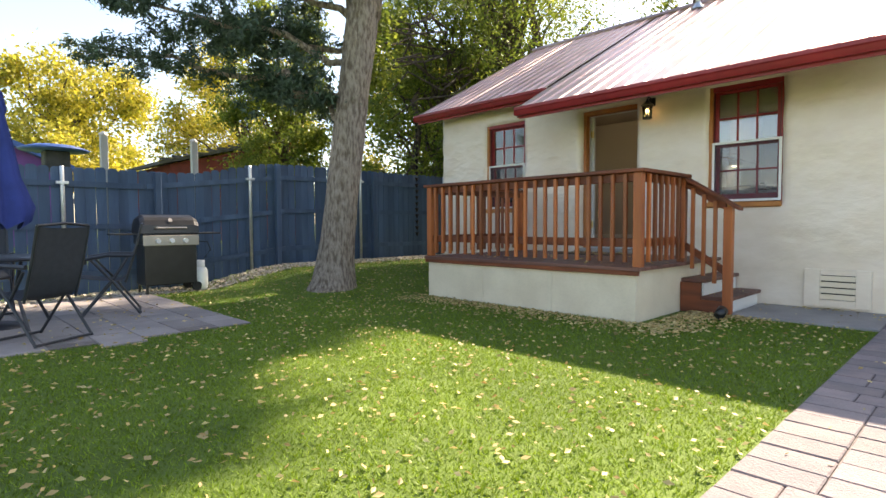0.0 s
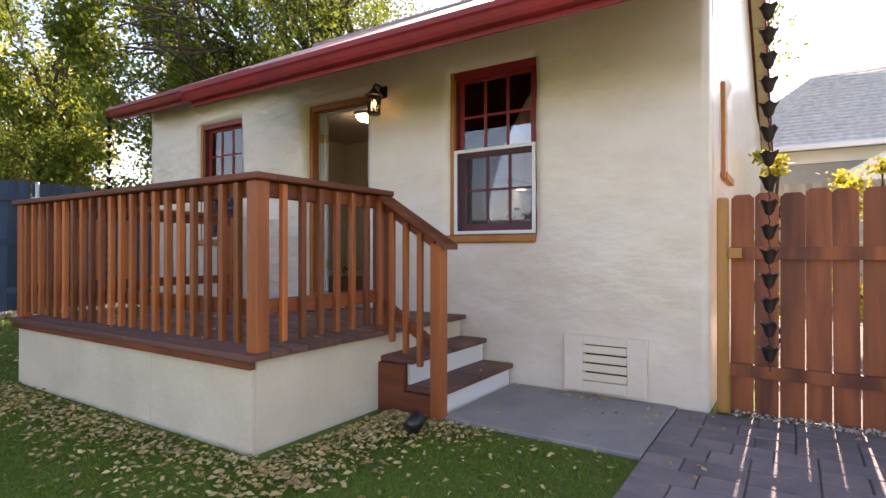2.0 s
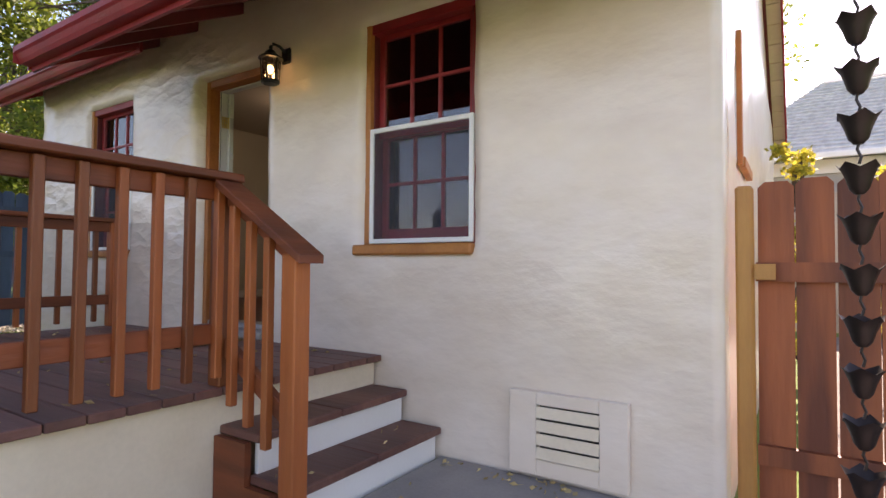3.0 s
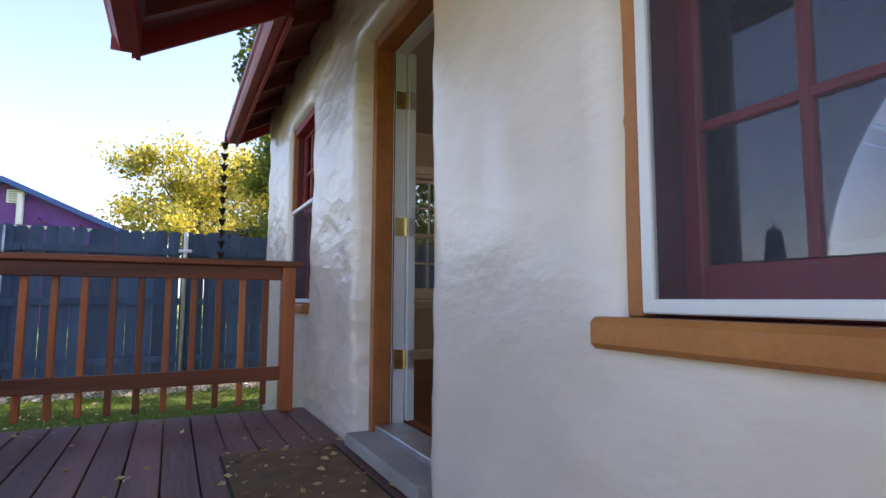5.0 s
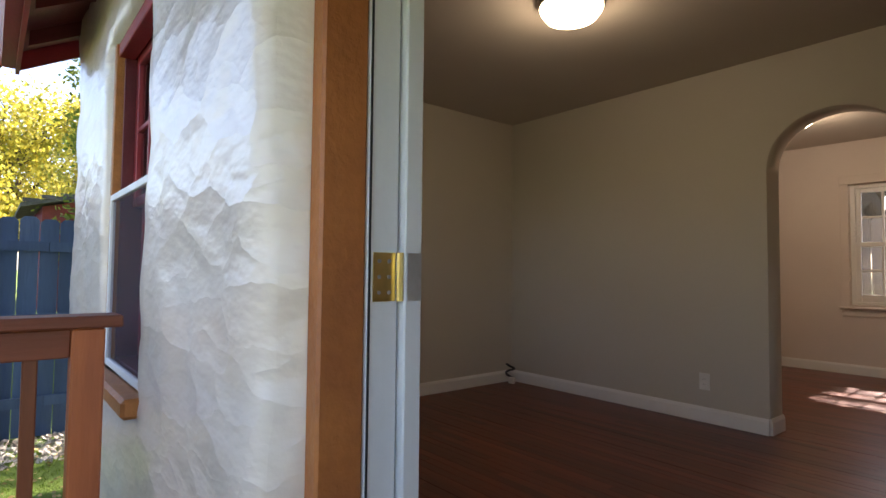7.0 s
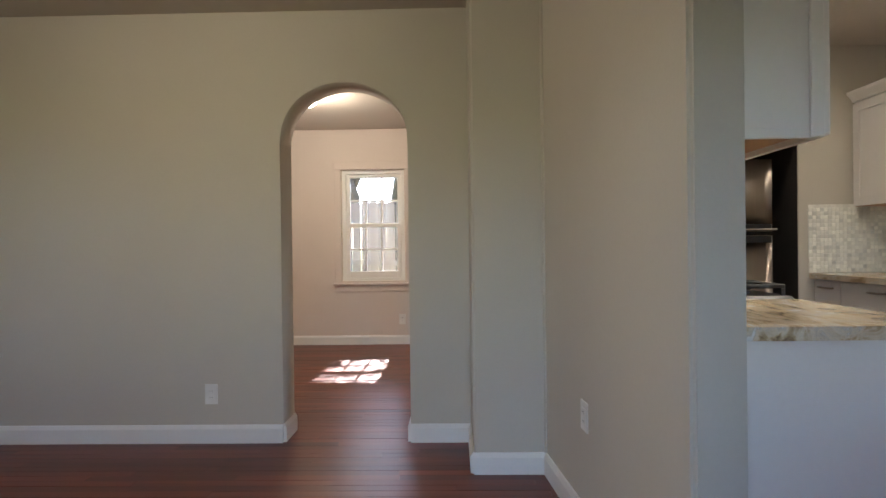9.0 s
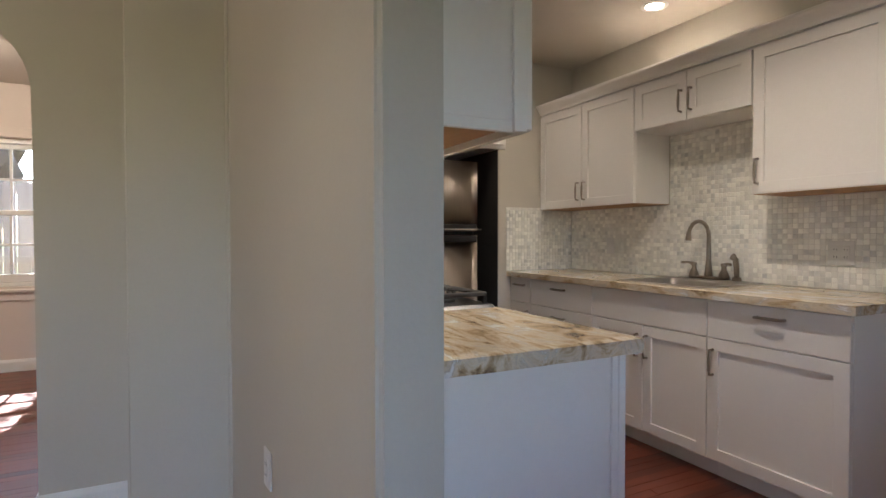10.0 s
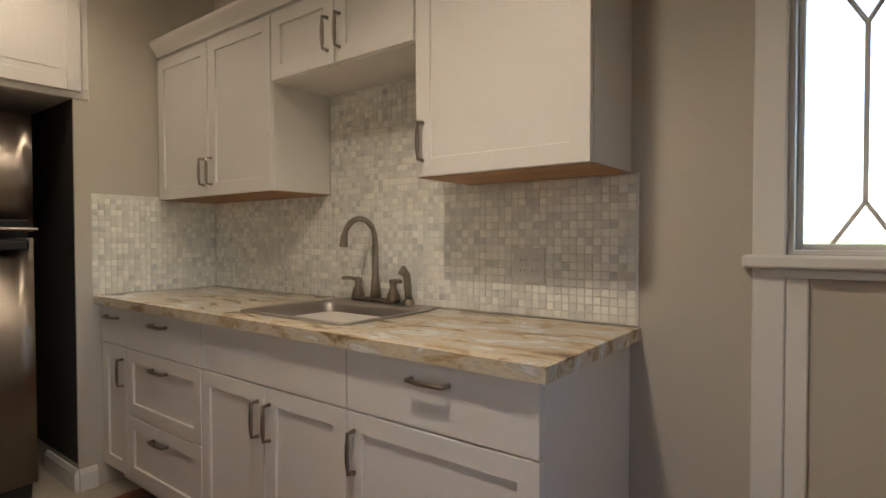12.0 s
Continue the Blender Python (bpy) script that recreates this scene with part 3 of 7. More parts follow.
RX1 = 0.19
roof_sheet("roof_porch", -4.36, RX1, -1.14, RIDGE_Y, "brown red ribbed metal roof glaring in the sun")
roof_sheet("roof_front", -7.42, -4.36, -0.36, RIDGE_Y, "brown red ribbed metal roof dappled by tree shade")
roof_sheet("roof_back", -7.42, RX1, RIDGE_Y, 7.5, "brown red ribbed metal roof behind the ridge")
bm = bmesh.new()
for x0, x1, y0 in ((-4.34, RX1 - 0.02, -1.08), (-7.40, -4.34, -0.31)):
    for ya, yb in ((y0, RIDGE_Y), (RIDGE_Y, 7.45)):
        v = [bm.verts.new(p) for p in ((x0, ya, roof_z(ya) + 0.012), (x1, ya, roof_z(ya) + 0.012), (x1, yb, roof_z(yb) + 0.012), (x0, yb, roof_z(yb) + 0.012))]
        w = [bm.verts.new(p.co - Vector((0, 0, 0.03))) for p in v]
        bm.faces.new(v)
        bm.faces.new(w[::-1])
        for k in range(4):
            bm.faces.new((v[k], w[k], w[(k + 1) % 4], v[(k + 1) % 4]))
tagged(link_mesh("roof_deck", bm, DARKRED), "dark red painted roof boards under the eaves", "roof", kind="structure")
bm = bmesh.new()
for gx in (-7.03, 0.0):
    f = [bm.verts.new((gx, y, z)) for y, z in ((0.01, 3.2), (6.99, 3.2), (RIDGE_Y, roof_z(RIDGE_Y) - 0.05))]
    bm.faces.new(f)
    g = [bm.verts.new(v.co + Vector((0.1 if gx < -1 else -0.1, 0, 0))) for v in f]
    bm.faces.new(g[::-1])
tagged(link_mesh("gable", bm, STUCCO), "cream stucco gable ends", "wall", kind="structure")
ridge = link_mesh("ridge_cap", tube([(-7.44, RIDGE_Y, roof_z(RIDGE_Y) + 0.03), (RX1 + 0.02, RIDGE_Y, roof_z(RIDGE_Y) + 0.03)], 0.07, 8), METALROOF)
tagged(ridge, "metal ridge cap along the roof", "roof", kind="structure")


def rafters(x0, x1, y0):
    x = x0 + 0.3
    while x < x1:
        bm = bmesh.new()
        za, zb = roof_z(y0 + 0.05) - 0.02, roof_z(0.0) - 0.02
        v = [bm.verts.new(p) for p in ((x, y0 + 0.05, za), (x + 0.045, y0 + 0.05, za), (x + 0.045, -0.0, zb), (x, -0.0, zb),
                                       (x, y0 + 0.05, za - 0.09), (x + 0.045, y0 + 0.05, za - 0.09), (x + 0.045, -0.0, zb - 0.09), (x, -0.0, zb - 0.09))]
        for q in ((0, 1, 2, 3), (7, 6, 5, 4), (0, 4, 5, 1), (1, 5, 6, 2), (3, 2, 6, 7), (0, 3, 7, 4)):
            bm.faces.new([v[i] for i in q])
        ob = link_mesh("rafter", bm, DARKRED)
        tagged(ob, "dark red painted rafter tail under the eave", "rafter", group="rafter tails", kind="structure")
        x += 0.6


rafters(-4.34, 0.1, -1.08)
rafters(-7.35, -4.4, -0.31)


def gutter(x0, x1, y, label):
    """Ogee gutter in front of the fascia, hollow on top."""
    z = roof_z(y) + 0.01
    prof = [(0.01, 0.0), (0.01, -0.115), (-0.07, -0.115), (-0.085, -0.09), (-0.10, -0.055), (-0.115, -0.04), (-0.115, 0.0), (-0.105, 0.0), (-0.105, -0.036), (-0.06, -0.105), (0.0, -0.105), (0.0, 0.0)]
    root = thing("gutter", label, "gutter")
    bm = bmesh.new()
    r = [[bm.verts.new((x, y + 0.02 + dy, z + dz)) for dy, dz in prof] for x in (x0, x1)]
    n = len(prof)
    for k in range(n):
        bm.faces.new((r[0][k], r[0][(k + 1) % n], r[1][(k + 1) % n], r[1][k]))
    bm.faces.new(r[0])
    bm.faces.new(r[1][::-1])
    bmesh.ops.recalc_face_normals(bm, faces=bm.faces)
    part("trough", bm, RED, root)
    part("end_cap", boxes((x0 - 0.004, y - 0.095, z - 0.115, x0 - 0.001, y + 0.03, z)), RED, root)
    part("end_cap", boxes((x1 + 0.001, y - 0.095, z - 0.115, x1 + 0.004, y + 0.03, z)), RED, root)
    return root


gutter(-4.36, 0.46, -1.10, "red painted metal gutter along the porch eave")
gutter(-7.42, -4.38, -0.33, "red painted metal gutter along the upper eave")
for x0, x1, y in ((-4.36, RX1, -1.08), (-7.42, -4.36, -0.31)):
    tagged(link_mesh("fascia", boxes((x0, y, roof_z(y) - 0.15, x1, y + 0.022, roof_z(y) - 0.005)), RED), "red painted fascia board", "fascia", kind="structure")


def rake(x, y0, label):
    bm = bmesh.new()
    for ya, yb in ((y0, RIDGE_Y), (RIDGE_Y, 7.5)):
        v = []
        for dx in (0, 0.022):
            v += [bm.verts.new((x + dx, yy, roof_z(yy) + dz)) for yy, dz in ((ya, 0.02), (yb, 0.02), (yb, -0.13), (ya, -0.13))]
        for q in ((0, 1, 2, 3), (7, 6, 5, 4), (0, 4, 5, 1), (3, 2, 6, 7), (0, 3, 7, 4), (1, 5, 6, 2)):
            bm.faces.new([v[i] for i in q])
    tagged(link_mesh("bargeboard", bm, RED), label, "bargeboard", kind="structure")


rake(RX1, -1.08, "red painted bargeboard on the gable edge")
rake(-7.44, -0.31, "red painted bargeboard on the far gable edge")
bm = bmesh.new()
v = []
for dx in (0, 0.02):
    v += [bm.verts.new((-4.38 + dx, yy, roof_z(yy) + dz)) for yy, dz in ((-1.1, 0.0), (-0.34, 0.0), (-0.34, -0.13), (-1.1, -0.13))]
for q in ((0, 1, 2, 3), (7, 6, 5, 4), (0, 4, 5, 1), (3, 2, 6, 7), (0, 3, 7, 4), (1, 5, 6, 2)):
    bm.faces.new([v[i] for i in q])
tagged(link_mesh("bargeboard", bm, RED), "short red painted board where the porch roof ends", "bargeboard", kind="structure")


# ---- windows and front door ----
def sash_window(name, m, w, h, label, frame_mat, sash_mat, screen=False, blind=0.0, trim=None, deep=0.12):
    """A double-hung window, each sash three panes by two, in a frame w by h. Local: x across, -y outwards, z up from the sill."""
    root = thing(name, label, "window", kind="structure", at=m)
    f = 0.045
    part("window_frame", boxes((0, deep - 0.06, 0, f, deep + 0.06, h), (w - f, deep - 0.06, 0, w, deep + 0.06, h), (f, deep - 0.06, h - f, w - f, deep + 0.06, h), (f, deep - 0.06, 0, w - f, deep + 0.06, 0.035), bevel=0.004), frame_mat, root)
    for z0, z1, y, nm in ((h / 2 - 0.02, h - f, deep - 0.01, "upper_sash"), (0.035, h / 2 + 0.02, deep + 0.03, "lower_sash")):
        x0, x1, s = f, w - f, 0.045
        bot = 0.075 if nm == "lower_sash" else s
        bs = [(x0, y, z0, x0 + s, y + 0.035, z1), (x1 - s, y, z0, x1, y + 0.035, z1), (x0 + s, y, z0, x1 - s, y + 0.035, z0 + bot), (x0 + s, y, z1 - s, x1 - s, y + 0.035, z1)]
        sash = part(nm, boxes(*bs, bevel=0.004), sash_mat, root)
        iw = (x1 - x0 - 2 * s) / 3
        zm = (z0 + bot + z1 - s) / 2
        for k in (1, 2):
            part("muntin", boxes((x0 + s + k * iw - 0.011, y + 0.004, z0 + bot, x0 + s + k * iw + 0.011, y + 0.03, z1 - s), bevel=0.003), sash_mat, sash)
        part("muntin", boxes((x0 + s, y + 0.005, zm - 0.011, x1 - s, y + 0.029, zm + 0.011), bevel=0.003), sash_mat, sash)
        g = part("pane", boxes((x0 + s - 0.004, y + 0.016, z0 + bot - 0.004, x1 - s + 0.004, y + 0.019, z1 - s + 0.004)), GLASS, sash, "clear window glass")
        g.visible_shadow = False
    if screen:
        y, t = deep - 0.10, 0.03
        zt = h * 0.52
        part("screen_frame", boxes((0.042, y, 0.008, 0.042 + t, y + 0.02, zt), (w - 0.012 - t, y, 0.008, w - 0.012, y + 0.02, zt), (0.042 + t, y, 0.008, w - 0.012 - t, y + 0.02, 0.008 + t), (0.042 + t, y, zt - t, w - 0.012 - t, y + 0.02, zt), bevel=0.003), WHITE, root, "white aluminium screen frame")
        s = part("insect_screen", boxes((0.042 + t, y + 0.009, 0.008 + t, w - 0.012 - t, y + 0.0105, zt - t)), SCREEN, root, "fine grey insect screen")
        s.visible_shadow = False
    if blind:
        b = part("roller_shade", boxes((0.05, deep + 0.085, h - blind, w - 0.05, deep + 0.088, h - 0.03), (0.05, deep + 0.08, h - blind - 0.018, w - 0.05, deep + 0.093, h - blind)), SHADE, root, "cream roller shade pulled part way down")
    if trim:
        t = 0.065
        part("trim_board", boxes((-0.005, trim - 0.01, 0, 0.041, trim + 0.06, h + 0.0), bevel=0.004), ORANGE, root, "orange painted side trim")
        part("trim_board", boxes((-0.005, trim, h - 0.06, w, trim + 0.069, h + 0.004), bevel=0.004), RED, root, "red painted head trim")
        part("trim_board", boxes((w - 0.03, trim + 0.01, 0, w + 0.004, trim + 0.07, h), bevel=0.004), RED, root)
        part("window_sill", boxes((-0.055, -0.045, -0.068, w + 0.006, 0.10, 0.0), bevel=0.012), ORANGE, root, "rounded orange painted sill")
    return root


sash_window("window_1", pose(W1[0], 0, W1[2]), W1[1] - W1[0], W1[3] - W1[2], "red double-hung window with a screen in the stucco front", DARKRED, RED, True, 0.34, 0.035)
sash_window("window_2", pose(W2[0], 0, W2[2]), W2[1] - W2[0], W2[3] - W2[2], "red double-hung window behind the porch railing", DARKRED, RED, True, 0.0, 0.035)
sash_window("window_3", pose(-6.72, WW[0], WW[2], 0, 0, 90), WW[1] - WW[0], WW[3] - WW[2], "white double-hung window in the living room", WHITE, WHITE, deep=0.03)
sash_window("window_4", pose(NW[1], 6.95, NW[2], 0, 0, 180), NW[1] - NW[0], NW[3] - NW[2], "white double-hung window with sun behind it", WHITE, WHITE, deep=0.10)


def inner_casing(name, m, w, h, label, material=WHITE):
    """Flat white casing round a window inside. Local: x across, -y into the room."""
    c = 0.075
    root = thing(name, label, "casing", kind="structure", at=m)
    for b in ((-c, -0.02, -0.02, 0.0, 0, h), (w, -0.02, -0.02, w + c, 0, h), (-c - 0.01, -0.024, h, w + c + 0.01, 0, h + 0.09)):
        part("casing_board", boxes(b, bevel=0.004), material, root)
    part("window_sill", boxes((-c - 0.02, -0.05, -0.045, w + c + 0.02, 0.03, -0.02), bevel=0.005), material, root)
    part("apron", boxes((-c, -0.018, -0.12, w + c, 0, -0.046), bevel=0.004), material, root)
    return root


inner_casing("window_casing", pose(-6.688, WW[0], WW[2], 0, 0, 90), WW[1] - WW[0], WW[3] - WW[2], "white casing round the living room window")
inner_casing("window_casing", pose(NW[0], 6.738, NW[2]), NW[1] - NW[0], NW[3] - NW[2], "pale painted casing round the back room window", PINKPAINT)
inner_casing("window_casing", pose(W1[1] - 0.02, 0.262, W1[2] + 0.165, 0, 0, 180), W1[1] - W1[0] - 0.04, W1[3] - W1[2] - 0.165, "white casing inside the front window")
inner_casing("window_casing", pose(W2[1] - 0.02, 0.262, W2[2], 0, 0, 180), W2[1] - W2[0] - 0.04, W2[3] - W2[2], "white casing inside the far front window")

# leaded window of the kitchen, in an old doorway
lw = thing("window_5", "white window with a diamond leaded lattice in an old doorway", "window", kind="structure")
y0, y1, z0, z1 = EW
part("window_frame", boxes((-0.24, y0, z0, 0.0, y0 + 0.014, z1), (-0.24, y1 - 0.014, z0, 0.0, y1, z1), (-0.24, y0 + 0.014, z1 - 0.014, 0.0, y1 - 0.014, z1), (-0.24, y0 + 0.014, z0, 0.0, y1 - 0.014, z0 + 0.01)), WHITE, lw)
part("sash", boxes((-0.17, y0 + 0.014, z0 + 0.01, -0.135, y0 + 0.03, z1 - 0.014), (-0.17, y1 - 0.03, z0 + 0.01, -0.135, y1 - 0.014, z1 - 0.014), (-0.17, y0 + 0.03, z0 + 0.01, -0.135, y1 - 0.03, z0 + 0.026), (-0.17, y0 + 0.03, z1 - 0.03, -0.135, y1 - 0.03, z1 - 0.014), bevel=0.003), WHITE, lw)
g = part("pane", boxes((-0.155, y0 + 0.026, z0 + 0.02, -0.152, y1 - 0.026, z1 - 0.026)), GLASS, lw, "clear glass behind the lattice")
g.visible_shadow = False
LEAD = mat("lattice_paint", (0.80, 0.78, 0.75), scale=8, rough=0.5, bump=0.05)
zb, zt, zl, zh = z0 + 0.02, z1 - 0.03, 1.935, 2.39
for k in range(4):
    yp = 1.414 - 0.143 * k
    part("lattice_bar", boxes((-0.163, yp - 0.006, zl, -0.144, yp + 0.006, zh)), LEAD, lw)
    for s in (-1, 1):
        for za, zc in ((zl, zb), (zh, zt)):
            yy = yp + s * 0.0715
            if y0 + 0.03 < yy < y1 - 0.02:
                part("lattice_bar", tube([(-0.154, yp, za), (-0.154, yy, zc)], 0.0065, 6), LEAD, lw)
part("roller_shade", boxes((-0.215, y0 + 0.035, z1 - 0.068, -0.20, y1 - 0.02, z1 - 0.016), bevel=0.004), SHADE, lw, "rolled up pale shade")
cas = thing("window_casing", "white casing of the old doorway round the leaded window", "casing", kind="structure")
for b in ((-0.282, y1, FLOOR, -0.262, y1 + 0.075, 2.559), (-0.282, y0 - 0.075, FLOOR, -0.262, y0, 2.559), (-0.290, y0 - 0.09, 2.56, -0.262, y1 + 0.09, 2.66), (-0.300, y0 - 0.1, 2.661, -0.262, y1 + 0.1, 2.68)):
    part("casing_board", boxes(b, bevel=0.004), WHITE, cas)
part("window_sill", boxes((-0.315, y0 - 0.095, z0 - 0.035, -0.20, y1 + 0.095, z0 - 0.002), bevel=0.006), WHITE, cas)
part("apron", boxes((-0.285, y0 - 0.06, z0 - 0.06, -0.262, y1 + 0.06, z0 - 0.036), bevel=0.003), WHITE, cas)
part("panel_stile", boxes((-0.274, y1 - 0.05, FLOOR, -0.2625, y1, z0 - 0.06), (-0.274, y0, FLOOR, -0.2625, y0 + 0.05, z0 - 0.06), bevel=0.003), WHITE, cas)
# outside trim of that opening
part("trim_board", boxes((0.02, y0 - 0.02, z0 - 0.06, 0.05, y0 + 0.05, z1), (0.02, y0 + 0.05, z0 - 0.06, 0.06, y1, z0), bevel=0.004), ORANGE, cas, "orange painted outer trim")

door_frame = thing("door_frame", "orange trimmed door frame in the thick stucco wall", "door frame", kind="structure")
# trim faces turned inwards are coloured darker for the shade there
part("trim_board", boxes((DS + 0.001, 0.085, 0.60, D0 + 0.08, 0.188, 2.73), bevel=0.006), ORANGE_SHADED, door_frame)
part("trim_board", boxes((D1 - 0.018, 0.10, 0.60, D1, 0.188, 2.73), bevel=0.006), ORANGE_SHADED, door_frame)
part("trim_board", boxes((D0 + 0.0805, 0.085, 2.665, D1 - 0.0185, 0.188, 2.73), bevel=0.006), ORANGE_SHADED, door_frame)
part("jamb", boxes((D0 + 0.055, 0.189, 0.60, D0 + 0.085, 0.262, 2.70), bevel=0.003), DOORWHITE, door_frame)
part("weather_strip", boxes((D0 + 0.0855, 0.189, 0.64, D0 + 0.089, 0.193, 2.66)), RUBBER, door_frame)
part("jamb", boxes((D1 - 0.028, 0.189, 0.60, D1 - 0.002, 0.262, 2.70), bevel=0.003), DOORWHITE, door_frame)
part("jamb", boxes((D0 + 0.086, 0.189, 2.66, D1 - 0.029, 0.262, 2.69), bevel=0.003), DOORWHITE, door_frame)
part("threshold", boxes((DS + 0.005, -0.045, DECK, D1 - 0.005, 0.26, FLOOR - 0.03), bevel=0.012), CONCRETE, door_frame, "grey painted concrete threshold")
part("sill_plate", boxes((D0 + 0.09, 0.10, FLOOR - 0.03, D1 - 0.06, 0.262, FLOOR + 0.004), bevel=0.004), GALV, door_frame, "metal sill plate")

HX, HY = D0 + 0.104, 0.289
leaf = thing("door_1", "white panelled front door swung wide open against the wall", "door", kind="structure", at=pose(HX, HY, FLOOR + 0.012, 0, 0, 179))
part("door_leaf", boxes((0.0, -0.022, 0, 0.84, 0.022, 2.0), bevel=0.003), DOORWHITE, leaf)
for z0_, z1_ in ((0.2, 0.9), (1.05, 1.85)):
    for x0_ in (0.12, 0.48):
        part("door_panel", boxes((x0_, -0.028, z0_, x0_ + 0.26, -0.0225, z1_), bevel=0.002), DOORWHITE, leaf)
bm = lathe([(0.0, 0.06), (0.022, 0.058), (0.028, 0.045), (0.02, 0.03), (0.01, 0.02), (0.01, 0.0)], 12)
bmesh.ops.rotate(bm, cent=(0, 0, 0), matrix=Matrix.Rotation(radians(90), 3, "X"), verts=bm.verts)
bmesh.ops.translate(bm, vec=(0.78, -0.022, 0.95), verts=bm.verts)
part("door_knob", bm, BRASS, leaf, "", True)
for z in (0.33, 1.035, 1.74):
    hz = FLOOR + z
    hg = thing("door_hinge", "worn brass door hinge on the white jamb", "hinge", group="front door hinges")
    part("leaf_plate", boxes((D0 + 0.0855, 0.200, hz - 0.05, D0 + 0.0875, 0.254, hz + 0.05)), BRASS, hg)
    part("knuckle", tube([(D0 + 0.096, 0.260, hz - 0.05), (D0 + 0.096, 0.260, hz + 0.05)], 0.0075, 8), BRASS, hg)
    part("leaf_plate", boxes((HX + 0.0006, 0.272, hz - 0.05, HX + 0.0022, 0.308, hz + 0.05)), GALV, hg)
    for sy in (0.214, 0.238):
        for sz in (-0.032, 0.0, 0.032):
            part("screw", tube([(D0 + 0.087, sy, hz + sz), (D0 + 0.0892, sy, hz + sz)], 0.0045, 6), GALV, hg)


# ---- porch deck, steps and railing ----
DX0, DX1, DY0 = -5.09, -1.92, -2.30
porch = thing("porch_deck", "raised porch deck of stained boards on a cream skirt", "porch")
part("skirt", boxes((DX0 + 0.03, DY0 + 0.06, -0.05, DX0 + 1.05, DY0 + 0.09, DECK - 0.04), bevel=0.003), SKIRT, porch, "cream painted skirt panel")
part("skirt", boxes((DX0 + 1.054, DY0 + 0.06, -0.05, DX0 + 2.1, DY0 + 0.09, DECK - 0.04), bevel=0.003), SKIRT, porch, "cream painted skirt panel")
part("skirt", boxes((DX0 + 2.104, DY0 + 0.06, -0.05, DX1 - 0.06, DY0 + 0.09, DECK - 0.04), bevel=0.003), SKIRT, porch, "cream painted skirt panel")
part("skirt", boxes((DX1 - 0.085, DY0 + 0.0905, -0.05, DX1 - 0.055, -0.02, DECK - 0.04), bevel=0.003), SKIRT, porch, "cream painted skirt panel")
part("skirt", boxes((DX0 + 0.03, DY0 + 0.0905, -0.05, DX0 + 0.06, -0.02, DECK - 0.04), bevel=0.003), SKIRT, porch, "cream painted skirt panel")
n = 16
bw = (0 - 0.01 - DY0) / n
for k in range(n):
    y = DY0 + k * bw
    part("deck_board", boxes((DX0, y + 0.003, DECK - 0.038, DX1, y + bw - 0.003, DECK), bevel=0.004), DECKING, porch)
part("rim_board", boxes((DX0 - 0.0, DY0 + 0.02, DECK - 0.085, DX1 - 0.02, DY0 + 0.058, DECK - 0.04), bevel=0.003), CEDAR_H, porch)

steps = thing("porch_steps", "two stained wooden steps with white risers", "steps")
for zt_, xa, xb in ((0.19, -1.76, -1.45), (0.378, -1.985, -1.70)):
    part("tread", boxes((xa, -1.13, zt_ - 0.04, xb, -0.60, zt_), bevel=0.006), DECKING, steps)
    part("tread", boxes((xa, -0.594, zt_ - 0.04, xb, -0.03, zt_), bevel=0.006), DECKING, steps)
    part("riser", boxes((xb - 0.06, -1.10, zt_ - 0.189, xb - 0.035, -0.04, zt_ - 0.042), bevel=0.002), WHITE, steps, "white painted riser")
bm = boxes((-1.97, -1.165, 0.0, -1.50, -1.132, 0.15), (-1.97, -1.165, 0.15, -1.745, -1.132, 0.338))
part("stringer", bm, CEDAR_H, steps)

RT = 1.56     # top of the handrail
SY, EX, WX = -2.2, -1.975, -5.045
railing = thing("porch_railing", "reddish cedar porch railing with square balusters", "railing")


def post(x, y, z0_, z1_, s=0.088, name="post"):
    part(name, boxes((x - s / 2, y - s / 2, z0_, x + s / 2, y + s / 2, z1_), bevel=0.006), CEDAR, railing)


post(EX, SY, DECK, RT - 0.038, 0.09)
post(WX, SY, DECK, RT - 0.038)
post(WX, -0.15, DECK, RT - 0.038)
post(EX, -1.13, DECK - 0.0, RT - 0.038)
post(-1.475, -1.13, 0.0, 1.178, 0.088, "newel_post")
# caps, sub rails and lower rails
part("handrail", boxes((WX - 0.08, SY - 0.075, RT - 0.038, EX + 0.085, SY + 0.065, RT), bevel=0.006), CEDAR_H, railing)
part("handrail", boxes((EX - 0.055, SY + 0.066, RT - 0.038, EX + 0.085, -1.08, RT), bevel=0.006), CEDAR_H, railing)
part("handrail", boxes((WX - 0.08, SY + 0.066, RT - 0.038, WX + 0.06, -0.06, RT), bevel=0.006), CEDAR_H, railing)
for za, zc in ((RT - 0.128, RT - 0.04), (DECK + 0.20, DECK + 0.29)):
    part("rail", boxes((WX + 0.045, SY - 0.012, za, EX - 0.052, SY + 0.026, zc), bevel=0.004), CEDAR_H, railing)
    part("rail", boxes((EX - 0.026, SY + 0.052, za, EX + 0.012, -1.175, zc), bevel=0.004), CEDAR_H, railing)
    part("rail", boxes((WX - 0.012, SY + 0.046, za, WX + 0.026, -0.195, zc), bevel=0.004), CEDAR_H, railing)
bal = None


def baluster(x, y, z0_=DECK + 0.045, z1_=RT - 0.045):
    global bal
    if bal is None:
        bal = part("baluster", boxes((-0.019, -0.019, 0, 0.019, 0.019, z1_ - z0_), bevel=0.004), CEDAR, railing)
        ob = bal
    else:
        ob = new("baluster", bal.data)
        ob.parent = railing
    ob.location = (x, y, z0_)


